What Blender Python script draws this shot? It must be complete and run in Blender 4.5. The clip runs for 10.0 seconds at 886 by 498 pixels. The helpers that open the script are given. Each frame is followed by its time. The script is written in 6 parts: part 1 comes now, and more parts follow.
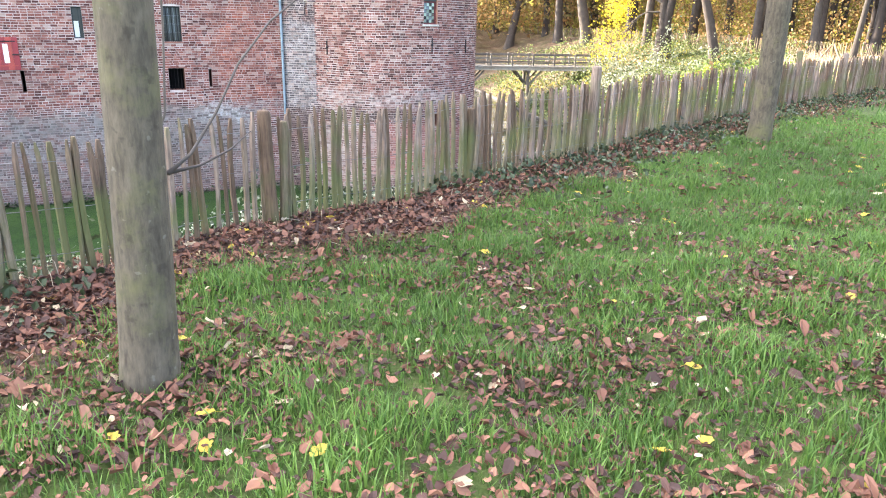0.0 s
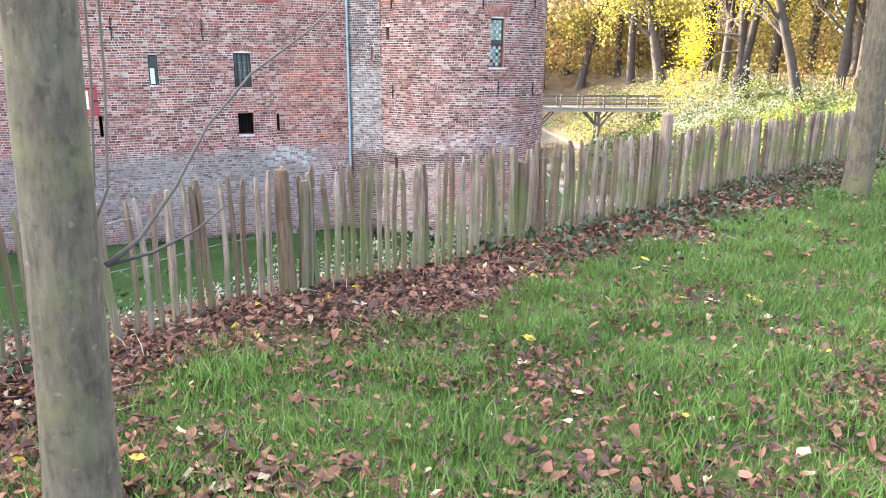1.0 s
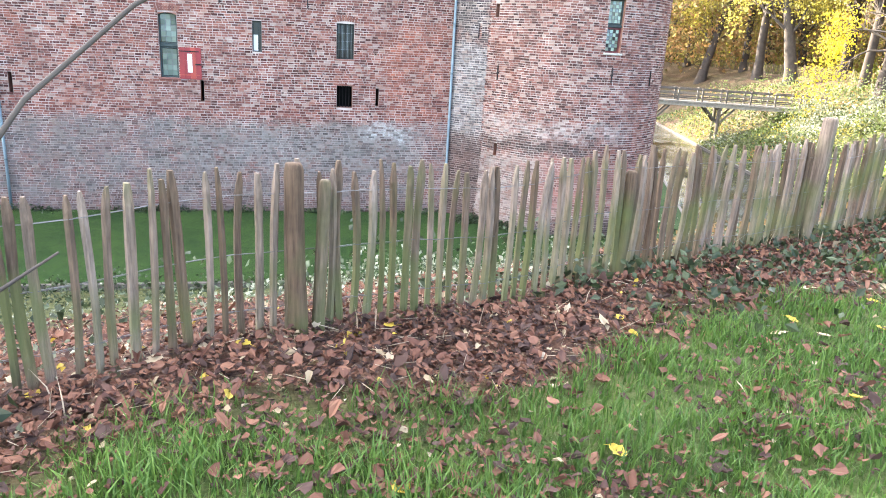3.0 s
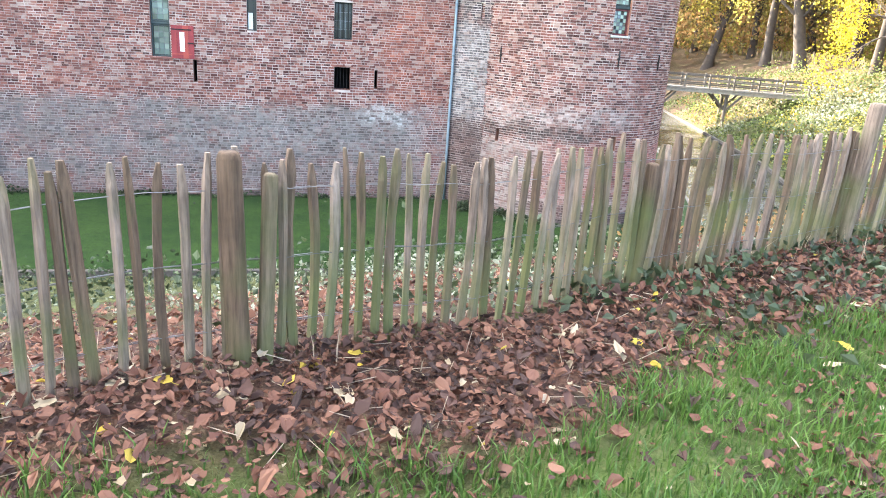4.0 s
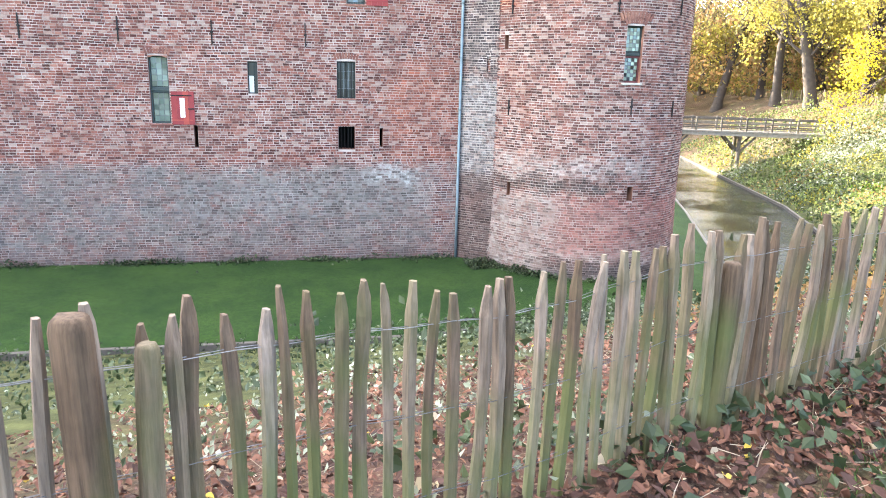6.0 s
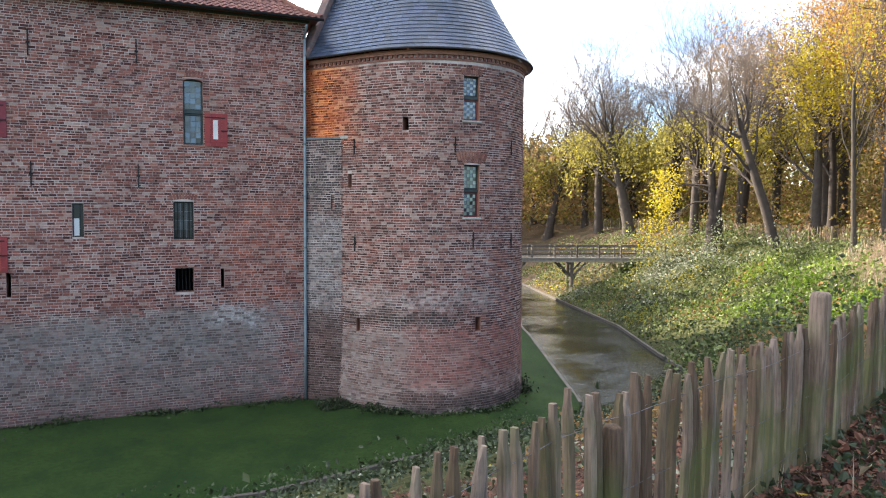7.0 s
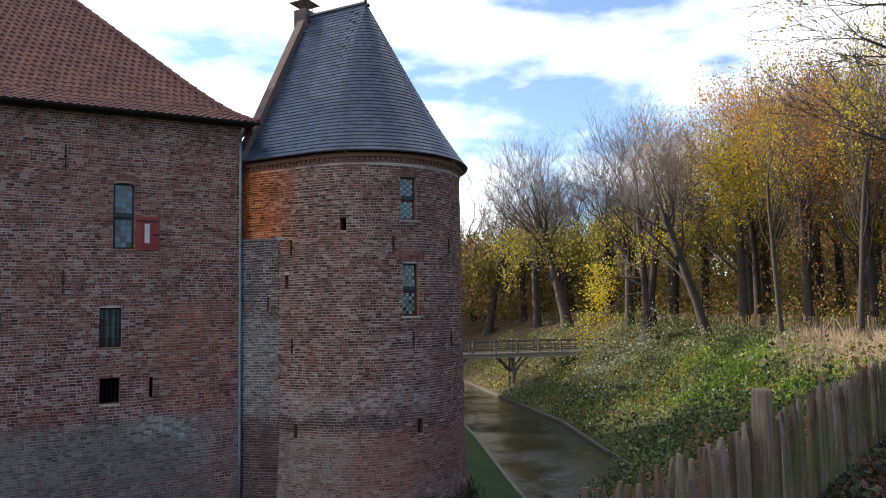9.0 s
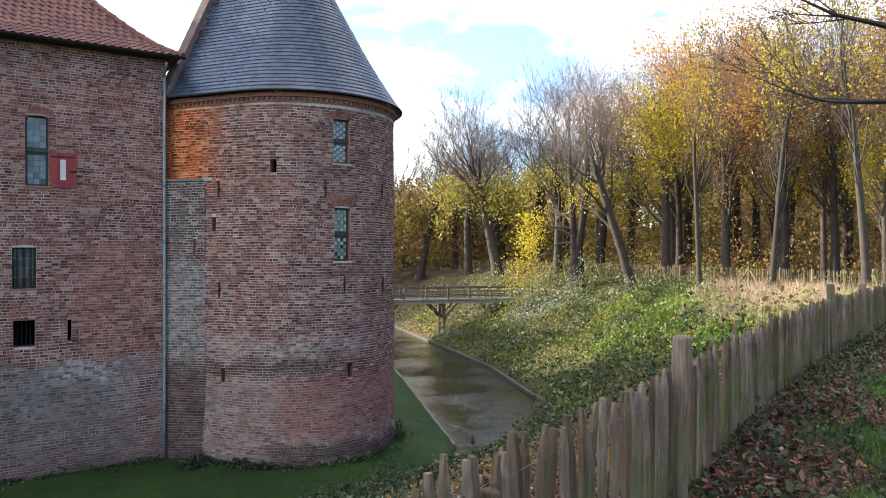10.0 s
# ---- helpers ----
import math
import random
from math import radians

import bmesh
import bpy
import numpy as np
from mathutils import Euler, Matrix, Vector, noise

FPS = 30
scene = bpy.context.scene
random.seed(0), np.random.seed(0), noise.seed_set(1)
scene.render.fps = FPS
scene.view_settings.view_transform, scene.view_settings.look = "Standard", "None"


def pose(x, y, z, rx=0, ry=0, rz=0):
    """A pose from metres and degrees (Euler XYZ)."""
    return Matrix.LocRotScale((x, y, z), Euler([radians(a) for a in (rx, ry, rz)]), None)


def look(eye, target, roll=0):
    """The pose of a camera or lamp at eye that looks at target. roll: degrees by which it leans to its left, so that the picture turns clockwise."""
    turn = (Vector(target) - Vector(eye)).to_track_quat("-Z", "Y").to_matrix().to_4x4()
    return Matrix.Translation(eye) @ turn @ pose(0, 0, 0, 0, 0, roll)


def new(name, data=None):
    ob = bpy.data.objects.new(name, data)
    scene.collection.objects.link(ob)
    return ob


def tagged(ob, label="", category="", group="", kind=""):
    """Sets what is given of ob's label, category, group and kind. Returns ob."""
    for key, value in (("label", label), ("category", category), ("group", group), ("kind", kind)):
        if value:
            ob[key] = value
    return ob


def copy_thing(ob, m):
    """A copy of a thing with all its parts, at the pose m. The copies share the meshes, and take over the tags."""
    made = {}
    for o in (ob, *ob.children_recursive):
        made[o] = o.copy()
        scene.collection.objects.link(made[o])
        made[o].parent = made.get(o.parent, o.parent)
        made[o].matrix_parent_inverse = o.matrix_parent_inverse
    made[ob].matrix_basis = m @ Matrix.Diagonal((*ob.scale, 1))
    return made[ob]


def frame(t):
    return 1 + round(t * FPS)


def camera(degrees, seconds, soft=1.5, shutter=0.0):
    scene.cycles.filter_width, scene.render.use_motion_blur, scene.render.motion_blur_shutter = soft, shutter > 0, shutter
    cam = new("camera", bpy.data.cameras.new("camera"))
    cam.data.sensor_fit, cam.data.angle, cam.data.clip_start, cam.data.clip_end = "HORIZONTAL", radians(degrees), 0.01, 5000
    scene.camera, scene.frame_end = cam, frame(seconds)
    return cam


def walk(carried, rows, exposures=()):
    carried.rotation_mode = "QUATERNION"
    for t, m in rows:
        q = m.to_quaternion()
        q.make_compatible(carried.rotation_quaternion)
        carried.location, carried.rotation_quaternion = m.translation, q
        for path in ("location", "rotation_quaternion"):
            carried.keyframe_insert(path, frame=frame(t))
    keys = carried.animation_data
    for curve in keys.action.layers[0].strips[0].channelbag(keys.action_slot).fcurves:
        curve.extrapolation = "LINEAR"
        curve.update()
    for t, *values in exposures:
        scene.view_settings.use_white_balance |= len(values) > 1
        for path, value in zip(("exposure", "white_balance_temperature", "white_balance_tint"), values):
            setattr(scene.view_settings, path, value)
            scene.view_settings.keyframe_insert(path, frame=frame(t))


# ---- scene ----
cam = camera(63.8, 10.0, soft=1.0, shutter=0.05)
PATH = [
    (0, (-1.349, -6.377, 1.597), (-0.507, -4.674, 0.974), 1.2),
    (0.5, (-1.122, -6.058, 1.636), (-0.289, -4.365, 0.974), 2.1),
    (1, (-0.851, -5.778, 1.62), (-0.176, -3.969, 1.1), 0.4),
    (1.5, (-0.689, -5.468, 1.586), (-0.328, -3.622, 0.905), 0.15),
    (2, (-0.605, -5.167, 1.565), (-0.23, -3.351, 0.817), 2.1),
    (2.5, (-0.459, -4.915, 1.56), (-0.063, -3.051, 0.952), 2.0),
    (2.7, (-0.372, -4.779, 1.55), (0.023, -2.904, 0.978), 2.7),
    (3.8, (-0.073, -4.024, 1.471), (0.37, -2.171, 0.864), 4.5),
    (4, (-0.025, -3.894, 1.442), (0.384, -2.036, 0.826), 4.0),
    (4.5, (0.124, -3.593, 1.416), (0.288, -1.722, 0.729), 1.5),
    (5, (0.232, -3.275, 1.351), (0.611, -1.484, 0.546), 2.6),
    (5.5, (0.221, -3.022, 1.43), (0.611, -1.197, 0.712), 2.5),
    (5.7, (0.229, -2.928, 1.446), (0.594, -1.061, 0.828), 1.9),
    (6.8, (0.303, -2.594, 1.526), (0.912, -0.7, 1.324), 0.6),
    (7, (0.309, -2.506, 1.55), (1.091, -0.669, 1.437), 0.4),
    (7.5, (0.283, -2.44, 1.591), (1.271, -0.706, 1.728), 0.2),
    (8, (0.279, -2.457, 1.613), (1.273, -0.741, 1.876), -0.3),
    (8.5, (0.313, -2.464, 1.606), (1.296, -0.745, 1.883), -0.9),
    (9, (0.358, -2.423, 1.598), (1.293, -0.662, 1.756), -1.1),
    (9.5, (0.388, -2.375, 1.593), (1.357, -0.625, 1.613), -0.9),
    (10, (0.391, -2.37, 1.591), (1.49, -0.699, 1.597), -0.1),
]
walk(cam, [(t, look(eye, target, roll)) for t, eye, target, roll in PATH],
     exposures=[(0, 3.42, 7000, 13), (1.5, 3.5, 7100, 12.5), (2.7, 3.54, 7050, 10.5), (5.7, 3.6, 7100, 9.5), (6.8, 2.6, 7050, 10.5), (7.0, 2.08, 7000, 11), (7.2, 1.42, 7000, 11), (7.5, 0.4, 6800, 10),
                (7.9, -0.5, 6700, 9.5), (8.1, -0.48, 6700, 9.5), (8.5, -0.08, 6700, 9.5), (8.8, 0.42, 6700, 10), (9.0, 0.87, 6800, 10), (9.4, 1.6, 6900, 10), (10, 1.66, 6900, 9.5)])

# ---- light ----
SUN_HEADING, SUN_HEIGHT = radians(-35), radians(19.5)
sun_way = Vector((math.sin(SUN_HEADING) * math.cos(SUN_HEIGHT), math.cos(SUN_HEADING) * math.cos(SUN_HEIGHT), math.sin(SUN_HEIGHT)))
sun_data = bpy.data.lights.new("sun", "SUN")
sun_data.energy, sun_data.angle, sun_data.color = 5.0, radians(0.6), (1.0, 0.9, 0.76)
sun = new("sun", sun_data)
sun.matrix_world = look(sun_way * 60, (0, 0, 0))

world = bpy.data.worlds.new("sky")
scene.world = world
world.use_nodes = True
wn, wl = world.node_tree.nodes, world.node_tree.links
sky = wn.new("ShaderNodeTexSky")
sky.sky_type, sky.sun_disc = "NISHITA", False
sky.sun_elevation, sky.sun_rotation = SUN_HEIGHT, SUN_HEADING
sky.dust_density, sky.air_density, sky.ozone_density = 0.5, 1.0, 2.5
coords = wn.new("ShaderNodeTexCoord")
stretch = wn.new("ShaderNodeMapping")
stretch.inputs["Scale"].default_value = (1.8, 1.8, 5.0)
stretch.inputs["Location"].default_value = (0.7, 0.2, 0.0)
puffs = wn.new("ShaderNodeTexNoise")
puffs.inputs["Scale"].default_value, puffs.inputs["Detail"].default_value, puffs.inputs["Roughness"].default_value = 1.5, 6, 0.52
cover = wn.new("ShaderNodeValToRGB")
cover.color_ramp.elements[0].position, cover.color_ramp.elements[1].position = 0.43, 0.64
cover.color_ramp.elements[0].color = (0.04, 0.04, 0.04, 1)
bright = wn.new("ShaderNodeMix")
bright.data_type = "RGBA"
# clouds glow towards the sun and are grey away from it
toward = wn.new("ShaderNodeVectorMath")
toward.operation = "DOT_PRODUCT"
toward.inputs[1].default_value = sun_way
glow_ramp = wn.new("ShaderNodeMapRange")
glow_ramp.interpolation_type = "SMOOTHSTEP"
glow_ramp.inputs["From Min"].default_value, glow_ramp.inputs["From Max"].default_value = -0.6, 0.05
cloud = wn.new("ShaderNodeMix")
cloud.data_type = "RGBA"
cloud.inputs["A"].default_value = (0.9, 1.05, 1.3, 1)
cloud.inputs["B"].default_value = (24.0, 24.4, 25.0, 1)
wl.new(coords.outputs["Generated"], stretch.inputs["Vector"])
wl.new(coords.outputs["Generated"], toward.inputs[0])
wl.new(toward.outputs["Value"], glow_ramp.inputs["Value"])
wl.new(glow_ramp.outputs["Result"], cloud.inputs["Factor"])
wl.new(stretch.outputs["Vector"], puffs.inputs["Vector"])
wl.new(puffs.outputs["Fac"], cover.inputs["Fac"])
wl.new(cover.outputs["Color"], bright.inputs["Factor"])
clear = wn.new("ShaderNodeVectorMath")
clear.operation = "MULTIPLY"
clear.inputs[1].default_value = (1.9, 2.15, 2.55)
wl.new(sky.outputs["Color"], clear.inputs[0])
wl.new(clear.outputs["Vector"], bright.inputs["A"])
wl.new(cloud.outputs["Result"], bright.inputs["B"])
wl.new(bright.outputs["Result"], wn["Background"].inputs["Color"])
wn["Background"].inputs["Strength"].default_value = 0.06


# ---- materials ----
class Nodes:
    """A node tree under construction."""

    def __init__(self, name):
        self.material = bpy.data.materials.new(name)
        self.material.use_nodes = True
        self.tree = self.material.node_tree
        self.shader = self.tree.nodes["Principled BSDF"]

    def add(self, kind, settings=None, **links):
        node = self.tree.nodes.new(kind)
        settings = settings or {}
        if "operation" in settings:
            node.operation = settings["operation"]
        if "data_type" in settings:
            node.data_type, node.blend_type = settings["data_type"], settings["blend_type"]
        if "offset" in settings:
            node.offset = settings["offset"]
        if "attribute_name" in settings:
            node.attribute_name = settings["attribute_name"]
        for key, value in links.items():
            self.feed(node, key.replace("_", " "), value)
        return node

    def feed(self, node, key, value):
        socket = node.inputs[int(key[1:])] if key[0] == "i" and key[1:].isdigit() else node.inputs[key]
        if hasattr(value, "is_output"):
            self.tree.links.new(value, socket)
        elif isinstance(value, tuple) and len(value) == 3 and socket.type == "RGBA":
            socket.default_value = (*value, 1)
        else:
            socket.default_value = value

    def noise(self, scale, detail=4, rough=0.55, vector=None):
        n = self.add("ShaderNodeTexNoise", None, Scale=scale, Detail=detail, Roughness=rough)
        if vector is not None:
            self.feed(n, "Vector", vector)
        return n.outputs["Fac"]

    def ramp(self, value, low, high, a=0.0, b=1.0):
        n = self.add("ShaderNodeMapRange", None, Value=value)
        for key, v in (("From Min", low), ("From Max", high), ("To Min", a), ("To Max", b)):
            self.feed(n, key, v)
        return n.outputs["Result"]

    def mix(self, factor, a, b, blend="MIX"):
        n = self.add("ShaderNodeMix", {"data_type": "RGBA", "blend_type": blend})
        for socket, v in (("Factor", factor), ("A", a), ("B", b)):
            s = [i for i in n.inputs if i.name == socket and (i.type == "RGBA" or socket == "Factor" and i.type == "VALUE")][0]
            if hasattr(v, "is_output"):
                self.tree.links.new(v, s)
            else:
                s.default_value = (*v, 1) if isinstance(v, tuple) else v
        return [o for o in n.outputs if o.type == "RGBA"][0]

    def calc(self, how, a, b=0.0):
        return self.add("ShaderNodeMath", {"operation": how}, i0=a, i1=b).outputs[0]

    def where(self):
        return self.add("ShaderNodeTexCoord").outputs["Object"]

    def place(self):
        """World position: x, y, z."""
        g = self.add("ShaderNodeNewGeometry")
        s = self.add("ShaderNodeSeparateXYZ", None, Vector=g.outputs["Position"])
        return g.outputs["Position"], s.outputs

    def bump(self, height, strength, distance=0.01):
        n = self.add("ShaderNodeBump", None, Height=height, Strength=strength, Distance=distance)
        self.feed(self.shader, "Normal", n.outputs["Normal"])

    def done(self, color, rough=0.8, metal=0.0, spec=0.4):
        self.feed(self.shader, "Base Color", color)
        self.feed(self.shader, "Roughness", rough)
        self.feed(self.shader, "Metallic", metal)
        self.feed(self.shader, "Specular IOR Level", spec)
        return self.material


def plain(name, color, dark=None, scale=6.0, rough=0.7, metal=0.0, bump=0.3, per="object", spread=0.35, spec=0.4):
    """A surface with two scales of variation and a shade of its own for each piece."""
    m = Nodes(name)
    dark = dark or tuple(c * 0.55 for c in color)
    pos = m.place()[0]
    big = m.ramp(m.noise(scale, 5, 0.6, pos), 0.3, 0.7)
    fine = m.noise(scale * 9, 3, 0.6, pos)
    c = m.mix(big, dark, color)
    c = m.mix(m.ramp(fine, 0.3, 0.75, 0.0, 0.35), c, tuple(min(1, v * 1.35) for v in color))
    if per == "object":
        r = m.add("ShaderNodeObjectInfo").outputs["Random"]
    else:
        r = m.add("ShaderNodeNewGeometry").outputs["Random Per Island"]
    hsv = m.add("ShaderNodeHueSaturation", None, Color=c, Value=m.ramp(r, 0, 1, 1 - spread, 1 + spread), Hue=m.ramp(r, 0, 1, 0.49, 0.51))
    if bump:
        m.bump(m.calc("ADD", fine, big), bump, 0.01)
    return m.done(hsv.outputs["Color"], rough, metal, spec)


def masonry(name, one, two, pale=0.3, grey_below=None, mossy=0.0, long=0.215, high=0.082, grey=(0.2, 0.19, 0.18), orange=False, pieces="", zones=()):
    """Old brickwork, laid out in metres of its UV map, with worn joints, stains, repairs and a lime-washed foot."""
    m = Nodes(name)
    uv = m.add("ShaderNodeUVMap").outputs["UV"]
    pos, xyz = m.place()
    wob = m.add("ShaderNodeVectorMath", {"operation": "MULTIPLY_ADD"}, i0=m.add("ShaderNodeTexNoise", None, Scale=2.6, Detail=4, Roughness=0.65, Vector=pos).outputs["Color"],
                i1=(0.14, 0.045, 0), i2=uv).outputs[0]
    joint = m.mix(m.ramp(m.noise(1.5, 5, 0.7, pos), 0.34, 0.6), (0.24, 0.175, 0.155), (0.53, 0.455, 0.415))
    b = m.add("ShaderNodeTexBrick", {"offset": 0.5}, Vector=wob, Color1=one, Color2=two, Mortar=joint, Scale=1.0)
    for key, v in (("Mortar Size", 0.0108), ("Mortar Smooth", 0.35), ("Bias", 0.0), ("Brick Width", long), ("Row Height", high)):
        m.feed(b, key, v)
    c = b.outputs["Color"]
    brick = m.calc("SUBTRACT", 1.0, b.outputs["Fac"])
    if pieces == "mortar":
        c = joint
    elif pieces:
        own = m.add("ShaderNodeObjectInfo").outputs["Random"] if pieces == "object" else m.add("ShaderNodeNewGeometry").outputs["Random Per Island"]
        shade = m.add("ShaderNodeValToRGB", None, Fac=own)
        dark, warm_ = tuple(v * 0.5 for v in two), tuple(min(1, v * f) for v, f in zip(one, (1.2, 1.35, 1.3)))
        stops = shade.color_ramp.elements
        for k, colour in ((0.2, two), (0.5, tuple((a + b_) / 2 for a, b_ in zip(one, two))), (0.8, one), (0.93, (0.40, 0.30, 0.255))):
            stops.new(k).color = (*colour, 1)
        stops[0].color, stops[-1].color = (*dark, 1), (*warm_, 1)
        c = m.mix(m.ramp(m.noise(22, 3, 0.6, pos), 0.35, 0.7, 0, 0.35), shade.outputs["Color"], dark)
    # burnt and pale bricks in drifts
    spots = m.noise(9.5, 2, 0.5, m.add("ShaderNodeVectorMath", {"operation": "MULTIPLY"}, i0=wob, i1=(0.5, 1.6, 1.0)).outputs[0])
    c = m.mix(m.calc("MULTIPLY", brick, m.ramp(spots, 0.57, 0.63, 0, 0.0 if pieces else 0.6)), c, (0.08, 0.04, 0.038))
    c = m.mix(m.calc("MULTIPLY", brick, m.ramp(spots, 0.42, 0.35, 0, 0.0 if pieces else 0.4)), c, (0.50, 0.22, 0.15))
    # large weathering patches: sooty, red, and lime bloom
    c = m.mix(m.ramp(m.noise(0.8, 8, 0.8, pos), 0.46, 0.66, 0, 0.25), c, (0.10, 0.055, 0.047))
    c = m.mix(m.ramp(m.noise(1.1, 7, 0.78, pos), 0.52, 0.66, 0, 0.25), c, (0.42, 0.13, 0.08))
    c = m.mix(m.ramp(m.noise(5.5, 6, 0.85, pos), 0.56, 0.74, 0, pale), c, (0.62, 0.57, 0.53))
    if grey_below is not None:
        level = m.calc("ADD", xyz["Z"], m.calc("MULTIPLY", m.calc("SUBTRACT", m.noise(0.42, 7, 0.72, pos), 0.5), 3.2))
        low = m.ramp(level, grey_below + 0.25, grey_below - 0.3, 0, 1)
        blot = m.ramp(m.noise(1.3, 6, 0.75, pos), 0.40, 0.62, 0.08, 0.68)
        c = m.mix(m.calc("MULTIPLY", low, blot), c, grey)
        c = m.mix(m.calc("MULTIPLY", low, m.ramp(m.noise(2.6, 6, 0.75, pos), 0.56, 0.72, 0, 0.7)), c, (0.075, 0.058, 0.055))
        damp = m.ramp(m.calc("ADD", xyz["Z"], m.calc("MULTIPLY", m.noise(1.1, 4, 0.7, pos), 1.0)), -4.0, -4.6, 0, 0.6)
        c = m.mix(damp, c, (0.09, 0.075, 0.07))
    if mossy:
        c = m.mix(m.ramp(m.noise(1.2, 5, 0.7, pos), 0.45, 0.7, 0, mossy), c, (0.09, 0.085, 0.075))
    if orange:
        # orange tint high on the flank beside the hall
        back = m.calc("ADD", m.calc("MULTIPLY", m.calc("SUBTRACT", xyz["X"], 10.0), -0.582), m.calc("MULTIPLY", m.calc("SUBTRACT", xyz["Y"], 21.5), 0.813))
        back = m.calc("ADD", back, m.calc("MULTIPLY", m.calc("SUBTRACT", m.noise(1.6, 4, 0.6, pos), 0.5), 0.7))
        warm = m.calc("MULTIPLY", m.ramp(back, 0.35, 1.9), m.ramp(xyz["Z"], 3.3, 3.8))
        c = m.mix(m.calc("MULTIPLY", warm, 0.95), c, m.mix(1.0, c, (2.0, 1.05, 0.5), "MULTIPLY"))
    # repairs, plaster, lime and darker bands in patches with ragged edges: from x, to x, from z, to z, colour,
    # strength, grain
    if zones:
        rag_x, rag_z = m.noise(0.9, 7, 0.75, pos), m.noise(1.25, 7, 0.75, pos)
        wx = m.calc("ADD", xyz["X"], m.calc("MULTIPLY", m.calc("SUBTRACT", rag_x, 0.5), 2.6))
        wz = m.calc("ADD", xyz["Z"], m.calc("MULTIPLY", m.calc("SUBTRACT", rag_z, 0.5), 1.8))
        for x0, x1, z0, z1, colour, strength, grain in zones:
            mask = m.calc("MULTIPLY", m.ramp(wx, x0 - 0.4, x0 + 0.4), m.ramp(wx, x1 + 0.4, x1 - 0.4))
            mask = m.calc("MULTIPLY", mask, m.calc("MULTIPLY", m.ramp(wz, z0 - 0.12, z0 + 0.12), m.ramp(wz, z1 + 0.12, z1 - 0.12)))
            mask = m.calc("MULTIPLY", mask, m.ramp(m.noise(grain, 5, 0.75, pos), 0.4, 0.6, (0.12 if strength < 0.9 else 0.6) * strength, strength))
            if pieces == "mortar":
                mask = m.calc("MULTIPLY", mask, 0.45)
            elif pieces:
                colour = m.add("ShaderNodeHueSaturation", None, Color=colour, Value=m.ramp(m.calc("FRACT", m.calc("MULTIPLY", own, 37.0)), 0, 1, 0.35, 1.6)).outputs["Color"]
            c = m.mix(mask, c, colour)
    h = m.calc("ADD", m.calc("MULTIPLY", b.outputs["Fac"], 0.0 if pieces else -1.0), m.calc("MULTIPLY", m.noise(28, 4, 0.7, pos), 0.8))
    m.bump(h, 0.8, 0.012)
    return m.done(c, 0.92, 0, 0.2)


def leafy(name, a, b, rough=0.6, glow=0.35, skew=1.0):
    """Thin leaves: each island its own shade, light shines through."""
    m = Nodes(name)
    r = m.add("ShaderNodeNewGeometry").outputs["Random Per Island"]
    c = m.mix(m.calc("POWER", r, skew), a, b)
    c = m.mix(m.ramp(m.noise(0.25, 3, 0.6, m.where()), 0.35, 0.65, 0, 0.6), c, tuple(v * 0.5 for v in a))
    m.done(c, rough, 0, 0.3)
    out = m.tree.nodes["Material Output"]
    t = m.add("ShaderNodeBsdfTranslucent", None, Color=c)
    mixer = m.add("ShaderNodeMixShader", None, Fac=glow)
    m.tree.links.new(m.shader.outputs[0], mixer.inputs[1])
    m.tree.links.new(t.outputs[0], mixer.inputs[2])
    m.tree.links.new(mixer.outputs[0], out.inputs["Surface"])
    return m.material


BRICK_HALL = masonry("old_red_brick", (0.37, 0.115, 0.076), (0.165, 0.058, 0.047), 0.4, -1.75, grey=(0.31, 0.28, 0.27))
BRICK_TOWER = masonry("old_brown_brick", (0.37, 0.145, 0.105), (0.175, 0.07, 0.058), 0.45, -2.1, grey=(0.36, 0.22, 0.195), orange=True)
BRICK_GREY = masonry("grey_mossy_brick", (0.17, 0.125, 0.115), (0.095, 0.074, 0.072), 0.5, -1.9, 0.5, grey=(0.13, 0.095, 0.088))
HALL_ZONES = ((-30, 4.4, -4.5, -1.75, (0.125, 0.115, 0.105), 0.8, 2.2), (-4, 4.4, -3.6, -1.9, (0.22, 0.21, 0.195), 0.5, 6.0), (2.4, 4.2, -2.3, -1.65, (0.5, 0.5, 0.48), 0.6, 9.0), (-30, 5.6, -5.8, -4.45, (0.11, 0.08, 0.075), 0.6, 2.0),
              (2.9, 5.4, -1.5, 1.9, (0.40, 0.125, 0.07), 0.4, 1.5), (-7.0, -2.0, -1.5, -0.6, (0.17, 0.085, 0.07), 0.5, 2.0), (0.5, 4.8, 4.2, 7.0, (0.33, 0.15, 0.125), 0.35, 1.5))
TOWER_ZONES = ((6.2, 9.7, -2.25, -1.8, (0.05, 0.044, 0.042), 0.92, 3.5), (6.2, 11.0, -1.75, -1.1, (0.46, 0.42, 0.39), 0.45, 7.0), (7.9, 13.6, -4.2, -2.25, (0.33, 0.12, 0.10), 0.55, 2.0),
               (6.0, 8.1, -5.3, -2.4, (0.24, 0.215, 0.195), 0.8, 2.5), (8.0, 13.6, -4.45, -4.0, (0.33, 0.28, 0.255), 0.55, 3.0), (8.1, 13.6, -5.1, -4.45, (0.06, 0.05, 0.048), 0.92, 2.5),
               (7.5, 13.6, -5.8, -5.0, (0.34, 0.29, 0.27), 0.5, 4.0))
# link wall: darker brown over the lower half, pale flecks above it
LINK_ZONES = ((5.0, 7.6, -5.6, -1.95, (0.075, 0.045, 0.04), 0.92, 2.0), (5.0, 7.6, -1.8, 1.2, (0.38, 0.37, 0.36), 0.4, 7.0))
